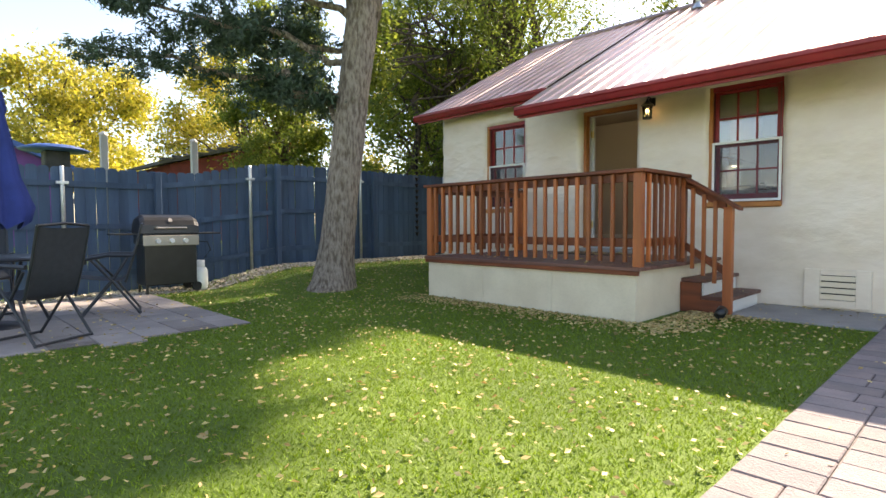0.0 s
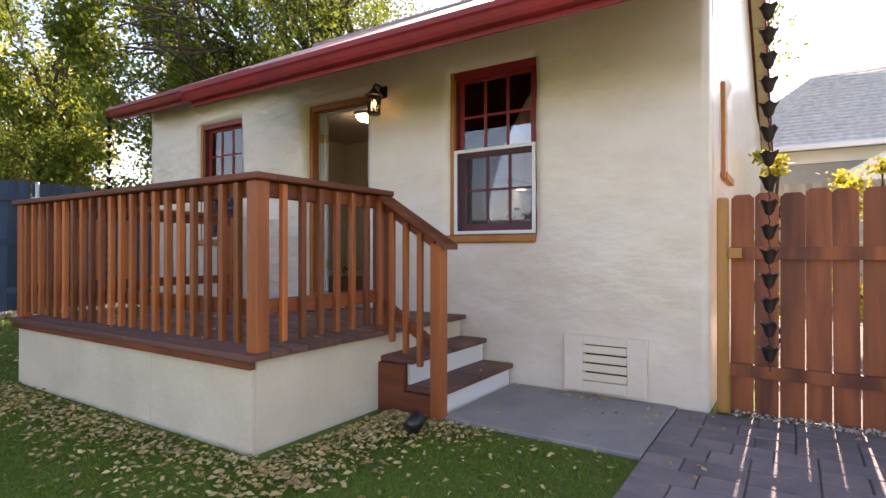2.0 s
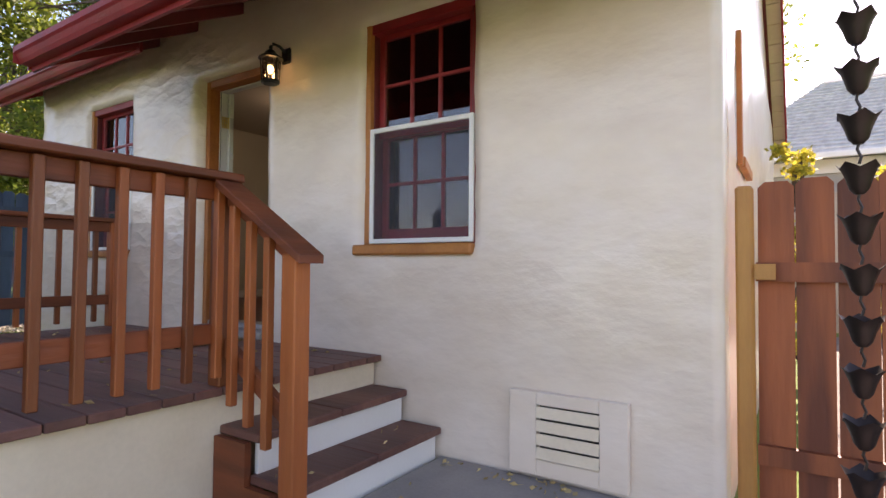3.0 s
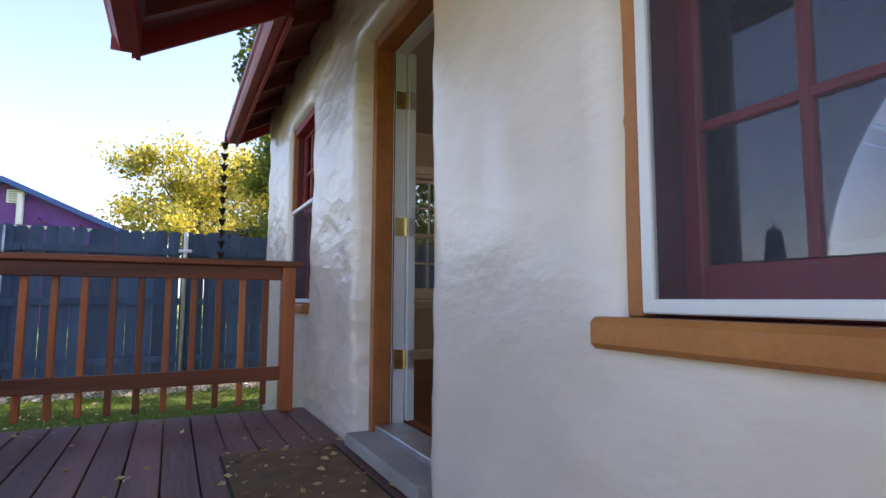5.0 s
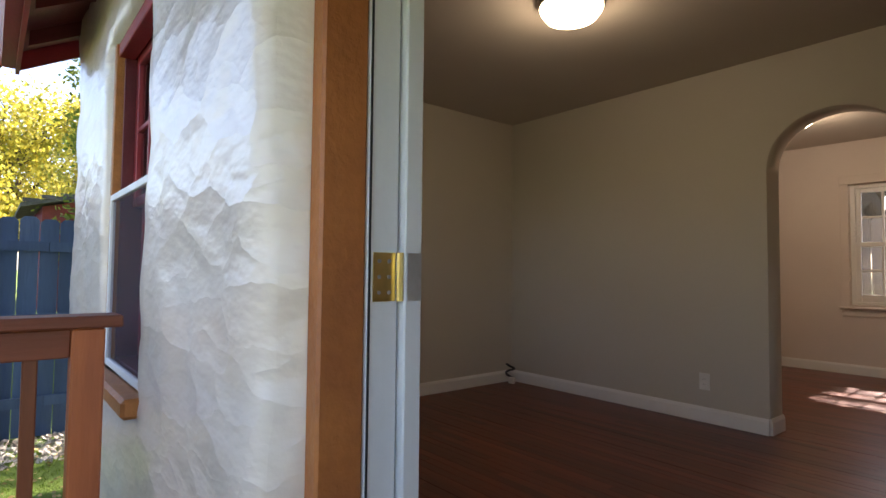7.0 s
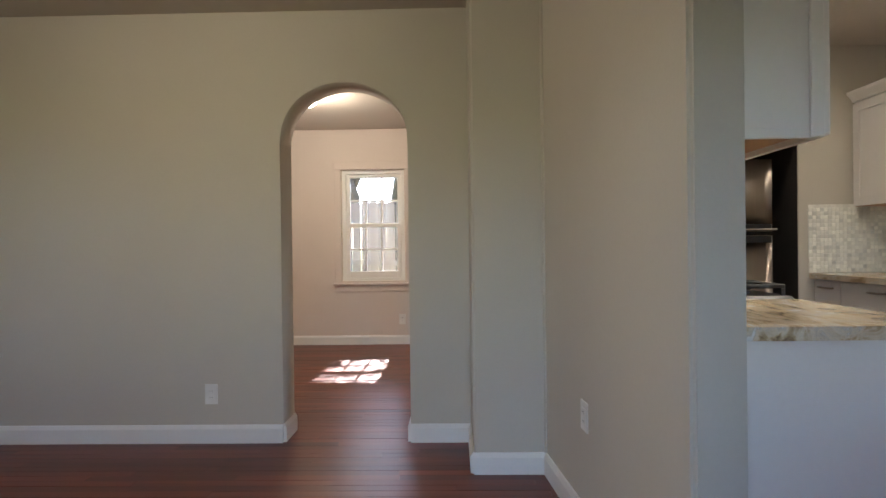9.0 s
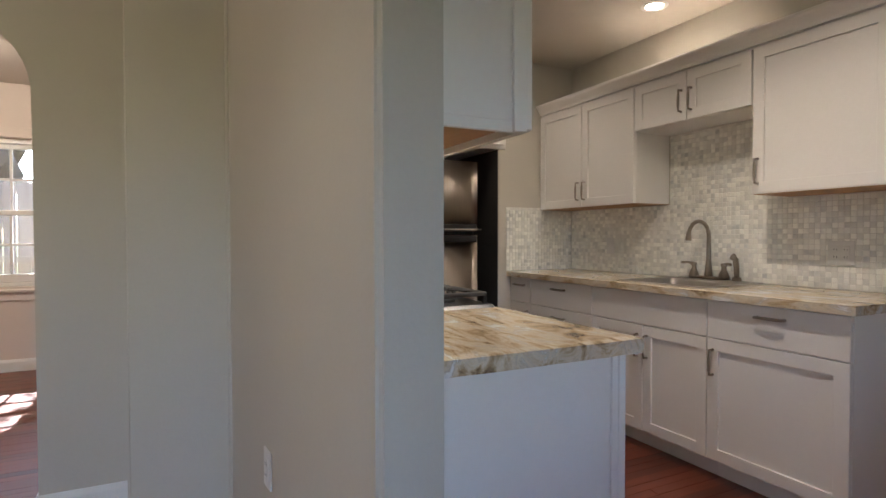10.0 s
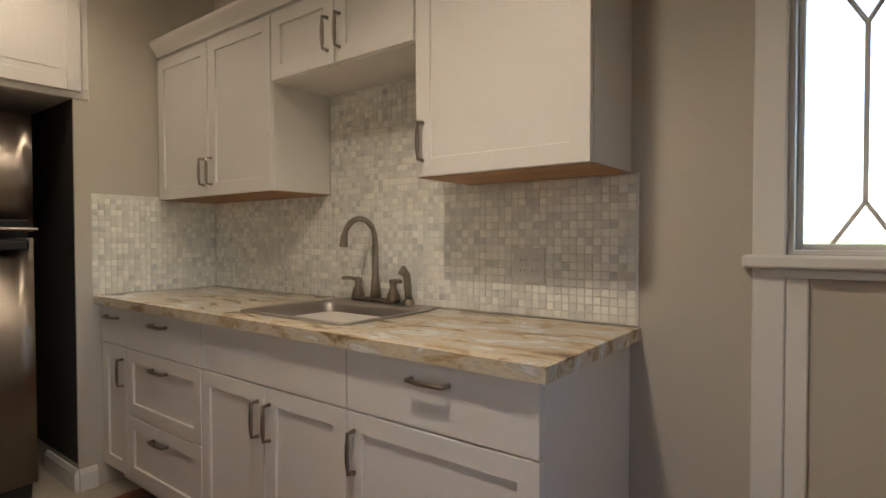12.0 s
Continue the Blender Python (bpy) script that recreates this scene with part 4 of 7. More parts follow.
k = 21
for i in range(k):
    baluster(WX + 0.13 + (EX - WX - 0.26) * i / (k - 1), SY - 0.033)
for i in range(7):
    baluster(EX + 0.033, SY + 0.15 + (1.13 - 0.18 - 0.08) * i / 6.0)
for i in range(13):
    baluster(WX - 0.033, SY + 0.14 + (2.05 - 0.28) * i / 12)
# sloping stair rail
sl = -0.625
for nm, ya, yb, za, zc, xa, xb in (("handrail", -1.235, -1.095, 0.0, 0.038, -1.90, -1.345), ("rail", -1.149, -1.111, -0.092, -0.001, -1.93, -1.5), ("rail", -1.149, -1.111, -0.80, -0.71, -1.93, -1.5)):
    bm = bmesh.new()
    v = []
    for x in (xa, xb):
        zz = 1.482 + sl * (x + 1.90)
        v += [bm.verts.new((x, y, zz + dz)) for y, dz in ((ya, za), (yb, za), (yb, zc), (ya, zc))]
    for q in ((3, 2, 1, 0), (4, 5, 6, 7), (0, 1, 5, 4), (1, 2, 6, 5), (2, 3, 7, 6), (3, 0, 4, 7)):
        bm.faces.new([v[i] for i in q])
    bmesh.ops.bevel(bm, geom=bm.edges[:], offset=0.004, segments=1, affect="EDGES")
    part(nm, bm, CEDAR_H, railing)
for x in (-1.84, -1.72, -1.60):
    zz = 1.482 + sl * (x + 1.90)
    ob = new("baluster", bal.data)
    ob.parent = railing
    ob.location = (x, -1.17, zz - 0.95)

mat_ob = thing("doormat", "brown coir doormat with leaves on the deck", "doormat")
part("mat_pad", boxes((-4.02, -0.62, DECK + 0.0005, -3.18, -0.10, DECK + 0.014), bevel=0.004), MAT_COIR, mat_ob)
part("border", boxes((-4.03, -0.63, DECK + 0.0005, -3.17, -0.621, DECK + 0.012)), RUBBER, mat_ob)
part("border", boxes((-4.03, -0.099, DECK + 0.0005, -3.17, -0.09, DECK + 0.012)), RUBBER, mat_ob)


# ---- wall lantern, crawl-space vent ----
def lantern(x, z):
    root = thing("wall_lantern", "black metal wall lantern with a glowing bulb", "wall lamp")
    c = (x, -0.16, z)
    part("backplate", boxes((x - 0.05, -0.03, z + 0.14, x + 0.05, -0.002, z + 0.26), bevel=0.02), BLACK, root)
    part("arm", tube([(x, -0.02, z + 0.22), (x, -0.08, z + 0.25), (x, -0.14, z + 0.25), (x, -0.16, z + 0.2)], 0.011, 8), BLACK, root)
    part("hood", lathe([(0.006, 0.235), (0.014, 0.225), (0.012, 0.205), (0.03, 0.19), (0.05, 0.165), (0.085, 0.14), (0.088, 0.13), (0.06, 0.128)], 16, c), BLACK, root)
    part("base_ring", lathe([(0.0, -0.055), (0.05, -0.052), (0.066, -0.042), (0.066, -0.028), (0.0, -0.026)], 16, c), BLACK, root)
    g = part("glass", lathe([(0.052, -0.026), (0.062, 0.05), (0.064, 0.13)], 16, c), GLASS, root)
    g.visible_shadow = False
    for k in range(6):
        a = k * math.tau / 6
        part("cage_bar", tube([(c[0] + 0.060 * math.cos(a), c[1] + 0.060 * math.sin(a), z - 0.03), (c[0] + 0.072 * math.cos(a), c[1] + 0.072 * math.sin(a), z + 0.132)], 0.0045, 6), BLACK, root)
    part("socket", tube([(c[0], c[1], z - 0.03), (c[0], c[1], z + 0.02)], 0.014, 8), BLACK, root)
    part("bulb", lathe([(0.008, 0.02), (0.018, 0.04), (0.024, 0.06), (0.018, 0.08), (0.0, 0.092)], 12, c), BULB, root, "glowing amber bulb")


lantern(-2.86, 2.49)

vent = thing("crawl_vent", "cream painted louvred vent cover low on the stucco", "vent")
part("backing", boxes((-0.84, -0.012, 0.13, -0.52, -0.008, 0.41)), DARK, vent)
part("cover_frame", boxes((-1.0, -0.052, 0.045, -0.845, -0.005, 0.475), (-0.515, -0.052, 0.045, -0.375, -0.005, 0.475), (-0.845, -0.052, 0.045, -0.515, -0.005, 0.13), (-0.845, -0.052, 0.41, -0.515, -0.005, 0.475), bevel=0.004), STUCCO, vent)
for k in range(4):
    z = 0.135 + k * 0.07
    bm = boxes((-0.845, -0.050, z, -0.515, -0.044, z + 0.056))
    bmesh.ops.rotate(bm, cent=(0, -0.044, z + 0.056), matrix=Matrix.Rotation(radians(-14), 3, "X"), verts=bm.verts)
    part("slat", bm, SKIRT, vent)


# ---- kitchen ----
CT = FLOOR + 0.915


def handle(x, y, z, length, vertical, parent, out=(-1, 0)):
    """An arched bar pull that stands out from the front."""
    ox, oy = out
    pts = []
    for k in range(7):
        u = (0, 0.02, 0.25, 0.5, 0.75, 0.98, 1)[k] * length - length / 2
        d = (0.022 + 0.006 * math.sin(math.pi * k / 6)) if 0 < k < 6 else 0.0
        a = (oy * u, -ox * u, 0) if not vertical else (0, 0, u)
        pts.append((x + ox * d + a[0], y + oy * d + a[1], z + a[2]))
    part("handle", tube(pts, [0.007, 0.0065, 0.007, 0.0075, 0.007, 0.0065, 0.007], 8), NICKEL, parent, "brushed nickel bar pull", True)


def shaker(x, y0, y1, z0, z1, parent, pull=None, slab=False, raised=False):
    """A cabinet front facing -x at x. pull: 'l', 'r' (low or high end by z) or 'c'."""
    g = 0.0028
    y0, y1, z0, z1 = y0 + g, y1 - g, z0 + g, z1 - g
    s = 0.057
    if slab:
        bm = boxes((x - 0.02, y0, z0, x, y1, z1), bevel=0.002)
    else:
        bm = bmesh.new()
        loops = []
        for dx, m in ((0.0, 0.0), (-0.0185, 0.0), (-0.02, 0.0015), (-0.02, s - 0.0015), (-0.0185, s), (-0.002, s)):
            loops.append([bm.verts.new((x + dx, yy, zz)) for yy, zz in ((y0 + m, z0 + m), (y1 - m, z0 + m), (y1 - m, z1 - m), (y0 + m, z1 - m))])
        for la, lb in zip(loops, loops[1:] + loops[:1]):
            for k in range(4):
                bm.faces.new((la[k], la[(k + 1) % 4], lb[(k + 1) % 4], lb[k]))
        bmesh.ops.recalc_face_normals(bm, faces=bm.faces)
    d = part("drawer_front" if slab or pull == "c" else "cabinet_door", bm, CABINET, parent)
    if not slab:
        part("panel", boxes((x - 0.010, y0 + s - 0.004, z0 + s - 0.004, x - 0.001, y1 - s + 0.004, z1 - s + 0.004)), CABINET, d)
    if pull == "c":
        handle(x - 0.021, (y0 + y1) / 2, z1 - (0.048 if slab else 0.058), 0.12, False, d)
    elif pull:
        lo = pull.isupper()
        yy = y0 + 0.03 if pull.lower() == "n" else y1 - 0.03
        zz = z1 - 0.112 if lo else z0 + 0.11
        handle(x - 0.021, yy, zz, 0.12, True, d)
    return d


BX = -0.83   # base cabinets' face
for y0, y1, nm in ((1.975, 2.595, "one"), (2.595, 3.398, "two"), (3.398, 4.035, "three"), (4.035, 4.298, "four")):
    lab = {"one": "white shaker base cabinet with one drawer over a door", "two": "white shaker sink cabinet with two doors",
           "three": "white shaker base cabinet with three drawers", "four": "narrow white shaker base cabinet with drawer and door"}[nm]
    c = thing("base_cabinet", lab, "cabinet", group="white base cabinets under the sink counter")
    part("body", boxes((BX, y0 + 0.001, FLOOR + 0.10, -0.264, y1 - 0.001, CT - 0.042)), CABINET, c)
    part("toe_kick", boxes((BX + 0.07, y0 + 0.001, FLOOR + 0.001, BX + 0.085, y1 - 0.001, FLOOR + 0.099)), CABINET, c)
    zt, zm, zb = CT - 0.045, 1.350, FLOOR + 0.105
    if nm == "one":
        shaker(BX, y0, y1, zm, zt, c, "c", True)
        shaker(BX, y0, y1, zb, zm, c, "R")
    elif nm == "two":
        shaker(BX, y0, y1, zm, zt, c, None, True)
        shaker(BX, y0, (y0 + y1) / 2, zb, zm, c, "R")
        shaker(BX, (y0 + y1) / 2, y1, zb, zm, c, "N")
    elif nm == "three":
        shaker(BX, y0, y1, zm, zt, c, "c", True)
        shaker(BX, y0, y1, 1.05, zm, c, "c")
        shaker(BX, y0, y1, zb, 1.05, c, "c")
    else:
        shaker(BX, y0, y1, zm, zt, c, "c", True)
        shaker(BX, y0, y1, zb, zm, c, "N")


def counter(x0, y0, x1, y1, hole=None):
    """A stone slab with rounded, slightly chipped edges and a hole for the sink."""
    xs = edges_of(x0, x1, hole[0::2] if hole else [], 0.03)
    ys = edges_of(y0, y1, hole[1::2] if hole else [], 0.03)
    bm = bmesh.new()
    vc = {}

    def v(i, j, t):
        if (i, j, t) not in vc:
            x, y = xs[i], ys[j]
            e = min(x - x0, x1 - x, y - y0, y1 - y)
            w = 0.004 * noise.noise(Vector((x * 22, y * 22, t * 5))) if e < 1e-6 else 0
            z = (CT if t else CT - 0.04) - (0.003 if e < 1e-6 and t else 0)
            vc[i, j, t] = bm.verts.new((x + w, y + w, z))
        return vc[i, j, t]

    def solid(i, j):
        if not (0 <= i < len(xs) - 1 and 0 <= j < len(ys) - 1):
            return False
        cx, cy = (xs[i] + xs[i + 1]) / 2, (ys[j] + ys[j + 1]) / 2
        return not (hole and hole[0] < cx < hole[2] and hole[1] < cy < hole[3])
    for i in range(len(xs) - 1):
        for j in range(len(ys) - 1):
            if not solid(i, j):
                continue
            c = ((i, j), (i + 1, j), (i + 1, j + 1), (i, j + 1))
            bm.faces.new([v(*p, 1) for p in c])
            bm.faces.new([v(*p, 0) for p in c[::-1]])
            for di, dj, a, b in ((-1, 0, c[3], c[0]), (1, 0, c[1], c[2]), (0, -1, c[0], c[1]), (0, 1, c[2], c[3])):
                if not solid(i + di, j + dj):
                    bm.faces.new([v(*a, 0), v(*b, 0), v(*b, 1), v(*a, 1)])
    return bm


SX0, SX1, SY0, SY1 = -0.775, -0.36, 2.685, 3.225
ob = link_mesh("countertop", counter(-0.885, 1.945, -0.264, 4.298, (SX0, SY0, SX1, SY1)), STONE)
tagged(ob, "brown and cream veined stone countertop with a sink cut-out", "countertop")

sink = thing("kitchen_sink", "stainless steel drop-in sink in the stone counter", "sink")
bm = bmesh.new()
rows = []
for ins, z in ((-0.025, CT + 0.001), (-0.024, CT + 0.005), (0.004, CT + 0.005), (0.012, CT - 0.01), (0.03, CT - 0.165), (0.07, CT - 0.185)):
    a, b, c_, d = SX0 + ins, SX1 - ins, SY0 + ins, SY1 - ins
    r = 0.05
    ring = []
    for cx, cy, a0 in ((b - r, d - r, 0), (a + r, d - r, 90), (a + r, c_ + r, 180), (b - r, c_ + r, 270)):
        ring += [bm.verts.new((cx + r * math.cos(radians(a0 + q)), cy + r * math.sin(radians(a0 + q)), z)) for q in (0, 30, 60, 90)]
    rows.append(ring)
for r0, r1 in zip(rows, rows[1:]):
    for k in range(16):
        bm.faces.new((r0[k], r0[(k + 1) % 16], r1[(k + 1) % 16], r1[k]))
bm.faces.new(rows[-1])
part("bowl", bm, STEEL, sink, "", True)
part("drain", lathe([(0.0, 0.004), (0.035, 0.004), (0.042, 0.0)], 16, ((SX0 + SX1) / 2, (SY0 + SY1) / 2, CT - 0.184)), NICKEL, sink)
part("faucet_ledge", boxes((SX1 + 0.004, SY0 + 0.0, CT + 0.0008, -0.285, SY1 - 0.0, CT + 0.006), bevel=0.002), STEEL, sink)

fau = thing("faucet", "brushed nickel gooseneck faucet with side sprayer", "faucet")
FYC, FXC = 3.005, -0.312
part("deck_plate", boxes((FXC - 0.028, FYC - 0.125, CT + 0.0065, FXC + 0.025, FYC + 0.125, CT + 0.022), bevel=0.008), NICKEL, fau)
pts = [(FXC, FYC, CT + 0.02), (FXC, FYC, CT + 0.12), (FXC, FYC, CT + 0.26)]
for k in range(1, 10):
    a = math.pi * k / 9 * 0.93
    pts.append((FXC - 0.085 + 0.085 * math.cos(a), FYC, CT + 0.26 + 0.085 * math.sin(a)))
pts.append((pts[-1][0] - 0.006, FYC, pts[-1][2] - 0.045))
part("spout", tube(pts, [0.024, 0.014] + [0.0115] * (len(pts) - 4) + [0.013, 0.017], 12), NICKEL, fau, "", True)
for s in (-1, 1):
    yy = FYC + s * 0.10
    part("valve", lathe([(0.03, 0.0), (0.026, 0.02), (0.014, 0.045), (0.013, 0.06), (0.017, 0.065), (0.017, 0.08), (0.0, 0.083)], 12, (FXC, yy, CT + 0.02)), NICKEL, fau, "", True)
    part("lever", tube([(FXC, yy, CT + 0.095), (FXC - 0.02, yy + s * 0.03, CT + 0.1), (FXC - 0.03, yy + s * 0.065, CT + 0.098)], [0.009, 0.007, 0.008], 8), NICKEL, fau, "", True)
spr = thing("side_sprayer", "brushed nickel side sprayer in its holder", "sprayer")
part("holder", lathe([(0.026, 0.0), (0.022, 0.018), (0.016, 0.022)], 12, (FXC, 2.825, CT + 0.0065)), NICKEL, spr, "", True)
part("sprayer_body", tube([(FXC, 2.825, CT + 0.02), (FXC - 0.004, 2.825, CT + 0.08), (FXC - 0.012, 2.825, CT + 0.125), (FXC - 0.03, 2.825, CT + 0.145), (FXC - 0.045, 2.825, CT + 0.13)], [0.013, 0.015, 0.016, 0.017, 0.012], 10), NICKEL, spr, "", True)

# upper cabinets
UX = -0.555
UB, UT = 2.037, 2.765
for y0, y1, z0, fronts, lab in ((1.975, 2.566, UB, 1, "white shaker wall cabinet with one door"), (2.57, 3.333, 2.478, 2, "short white shaker wall cabinet over the sink"), (3.337, 4.298, UB, 2, "white shaker wall cabinet with two doors")):
    c = thing("wall_cabinet", lab, "cabinet", group="white wall cabinets over the sink")
    part("body", boxes((UX, y0, z0 + 0.004, -0.264, y1, UT)), CABINET, c)
    part("underside", boxes((UX, y0 + 0.001, z0, -0.264, y1 - 0.001, z0 + 0.003)), RAWPLY if z0 == UB else CABINET, c, "unpainted plywood underside" if z0 == UB else "")
    if fronts == 1:
        shaker(UX, y0, y1, z0, UT - 0.01, c, "r")
    else:
        ym = (y0 + y1) / 2
        shaker(UX, y0, ym, z0, UT - 0.01, c, "r")
        shaker(UX, ym, y1, z0, UT - 0.01, c, "n")
bm = bmesh.new()
prof = [(0.0, 0.0), (-0.022, 0.0), (-0.025, 0.014), (-0.036, 0.028), (-0.055, 0.05), (-0.06, 0.06), (-0.06, 0.072), (0.0, 0.072)]
r = [[bm.verts.new(p) for p in [(UX + dx, y + (dx if y < 3 else 0), UT + 0.001 + dz) for dx, dz in prof]] for y in (1.975, 4.298)]
r.insert(0, [bm.verts.new((-0.264, 1.975 + dx, UT + 0.001 + dz)) for dx, dz in prof])
for r0, r1 in zip(r, r[1:]):
    for k in range(len(prof) - 1):
        bm.faces.new((r0[k], r0[k + 1], r1[k + 1], r1[k]))
bmesh.ops.recalc_face_normals(bm, faces=bm.faces)
tagged(link_mesh("crown_moulding", bm, CABINET), "white crown moulding on top of the wall cabinets", "moulding")
link = boxes((UX, 1.976, UT + 0.0005, -0.265, 4.297, UT + 0.0718))
part("filler", link, CABINET, bpy.data.objects["crown_moulding"])

# refrigerator and the cabinet over it
fr = thing("refrigerator", "stainless steel refrigerator with freezer on top, black sides", "refrigerator")
RX0, RX1_, RY = -1.86, -1.092, 4.36
part("body", boxes((RX0 + 0.005, RY + 0.07, FLOOR + 0.02, RX1_ - 0.005, 4.96, 2.36), bevel=0.006), BLACK, fr)
for z0, z1, nm in ((FLOOR + 0.08, 1.845, "door_lower"), (1.872, 2.39, "door_freezer")):
    bm = bmesh.new()
    xs = [RX0 + (RX1_ - RX0) * k / 12 for k in range(13)]
    f = [[bm.verts.new((x, RY + 0.018 * ((2 * k / 12 - 1) ** 4), z)) for k, x in enumerate(xs)] for z in (z0, z1)]
    bk = [[bm.verts.new((x, RY + 0.065, z)) for x in xs] for z in (z0, z1)]
    for k in range(12):
        bm.faces.new((f[0][k], f[0][k + 1], f[1][k + 1], f[1][k])).smooth = True
        bm.faces.new((f[1][k], f[1][k + 1], bk[1][k + 1], bk[1][k]))
        bm.faces.new((bk[0][k], bk[0][k + 1], f[0][k + 1], f[0][k]))
    for k in (0, 12):
        bm.faces.new((f[0][k], f[1][k], bk[1][k], bk[0][k]))
    d = part(nm, bm, FRIDGESTEEL, fr)
    hz = z1 - 0.03 if nm == "door_lower" else z0 + 0.03
    part("handle", boxes((RX0 + 0.10, RY - 0.035, hz - 0.024, RX1_ - 0.03, RY - 0.002, hz + 0.024), bevel=0.008), BLACK, d, "black bar handle")
part("handle_trim", tube([(RX0 + 0.1, RY - 0.038, 1.885), (RX1_ - 0.0, RY - 0.038, 1.885)], 0.006, 8), STEEL, fr)
part("foot_grille", boxes((RX0 + 0.02, RY + 0.03, FLOOR + 0.01, RX1_ - 0.02, RY + 0.06, FLOOR + 0.075)), BLACK, fr)
# thin dark sheets put the shade of the niche onto its side and back
nich = link_mesh("niche_shade", boxes((-0.957, 4.31, FLOOR + 0.13, -0.9555, 4.96, 2.50), (-1.895, 4.962, FLOOR, -0.96, 4.968, 2.50)), DARK)
tagged(nich, "dark sheets standing in for shade beside and behind the refrigerator", "wall", kind="structure")
oc = thing("wall_cabinet", "cream raised-panel cabinet over the refrigerator", "cabinet")
part("body", boxes((-1.90, 4.318, 2.485, -0.90, 4.96, 3.06)), CABINET, oc)
part("face_frame", boxes((-1.90, 4.296, 2.485, -0.89, 4.317, 2.53), (-0.95, 4.296, 2.53, -0.89, 4.317, 3.06), (-1.90, 4.296, 2.53, -1.85, 4.317, 3.06), (-1.85, 4.296, 3.03, -0.95, 4.317, 3.06), bevel=0.003), CABINET, oc)
for x0, x1, hx in ((-1.86, -1.385, -1.415), (-1.381, -0.925, -1.35)):
    bm = boxes((x0, 4.276, 2.515, x0 + 0.06, 4.295, 3.045), (x1 - 0.06, 4.276, 2.515, x1, 4.295, 3.045), (x0 + 0.06, 4.276, 2.515, x1 - 0.06, 4.295, 2.575), (x0 + 0.06, 4.276, 2.985, x1 - 0.06, 4.295, 3.045), bevel=0.003)
    boxes((x0 + 0.055, 4.284, 2.57, x1 - 0.055, 4.292, 2.99), bm=bm)
    boxes((x0 + 0.09, 4.279, 2.605, x1 - 0.09, 4.2838, 2.955), bm=bm)
    d = part("cabinet_door", bm, CABINET, oc)
    handle(hx, 4.275, 2.62, 0.12, True, d, (0, -1))

# peninsula side: counter, cabinet, range, hood, wall cabinet
PX1 = -2.06
ob = link_mesh("countertop", counter(FX1 + 0.001, 1.84, PX1, 2.535), STONE)
tagged(ob, "brown and cream veined stone countertop beside the range", "countertop")
pc = thing("base_cabinet", "white base cabinet under the counter end beside the range", "cabinet")
part("body", boxes((FX1 + 0.002, 1.875, FLOOR + 0.001, PX1 - 0.055, 2.53, CT - 0.042)), CABINET, pc)
part("corner_stile", boxes((PX1 - 0.0545, 1.872, FLOOR + 0.10, PX1 - 0.03, 1.925, CT - 0.042), (PX1 - 0.082, 1.867, FLOOR + 0.001, PX1 - 0.06, 1.8745, CT - 0.042), bevel=0.002), CABINET, pc)
part("cabinet_door", boxes((PX1 - 0.0545, 1.927, FLOOR + 0.10, PX1 - 0.033, 2.525, 1.345), bevel=0.002), CABINET, pc)
part("drawer_front", boxes((PX1 - 0.0545, 1.927, 1.35, PX1 - 0.033, 2.525, CT - 0.05), bevel=0.002), CABINET, pc)
rg = thing("gas_range", "black gas range with cast iron grates", "range")
GY0, GY1 = 2.54, 3.16
part("body", boxes((FX1 + 0.03, GY0 + 0.003, FLOOR + 0.05, PX1 - 0.03, GY1, CT - 0.035), bevel=0.005), BLACK, rg)
part("cooktop", boxes((FX1 + 0.02, GY0 + 0.001, CT - 0.034, PX1 - 0.005, GY1, CT + 0.008), bevel=0.012), BLACK, rg)
part("cooktop_trim", boxes((PX1 - 0.004, GY0 + 0.01, CT - 0.03, PX1 + 0.006, GY1 - 0.01, CT - 0.005), bevel=0.003), STEEL, rg)
part("oven_door", boxes((PX1 - 0.029, GY0 + 0.01, FLOOR + 0.2, PX1 + 0.005, GY1 - 0.01, CT - 0.14), bevel=0.006), BLACK, rg)
part("oven_handle", tube([(PX1 + 0.04, GY0 + 0.06, CT - 0.17), (PX1 + 0.04, GY1 - 0.06, CT - 0.17)], 0.011, 8), STEEL, rg)
for gy in (GY0 + 0.03, GY0 + 0.325):
    for yy in (gy, gy + 0.25):
        part("grate_bar", boxes((FX1 + 0.06, yy, CT + 0.036, PX1 - 0.03, yy + 0.014, CT + 0.052), bevel=0.003), IRON, rg)
        for xx in (FX1 + 0.06, PX1 - 0.046):
            part("grate_foot", boxes((xx, yy, CT + 0.008, xx + 0.016, yy + 0.014, CT + 0.0355), bevel=0.002), IRON, rg)
    for xx in (FX1 + 0.06, FX1 + 0.30, PX1 - 0.046):
        part("grate_bar", boxes((xx, gy + 0.0145, CT + 0.036, xx + 0.016, gy + 0.2495, CT + 0.052), bevel=0.003), IRON, rg)
    for xx in (FX1 + 0.185, FX1 + 0.44):
        part("burner", lathe([(0.0, 0.026), (0.032, 0.026), (0.036, 0.014), (0.055, 0.011), (0.055, 0.0)], 14, (xx, gy + 0.132, CT + 0.006)), IRON, rg)
        for a in range(4):
            q = math.pi / 4 + a * math.pi / 2
            part("grate_finger", tube([(xx + 0.03 * math.cos(q), gy + 0.132 + 0.03 * math.sin(q), CT + 0.056), (xx + 0.07 * math.cos(q), gy + 0.132 + 0.07 * math.sin(q), CT + 0.057), (xx + 0.135 * math.cos(q), gy + 0.132 + 0.135 * math.sin(q), CT + 0.046)], 0.008, 6), IRON, rg)
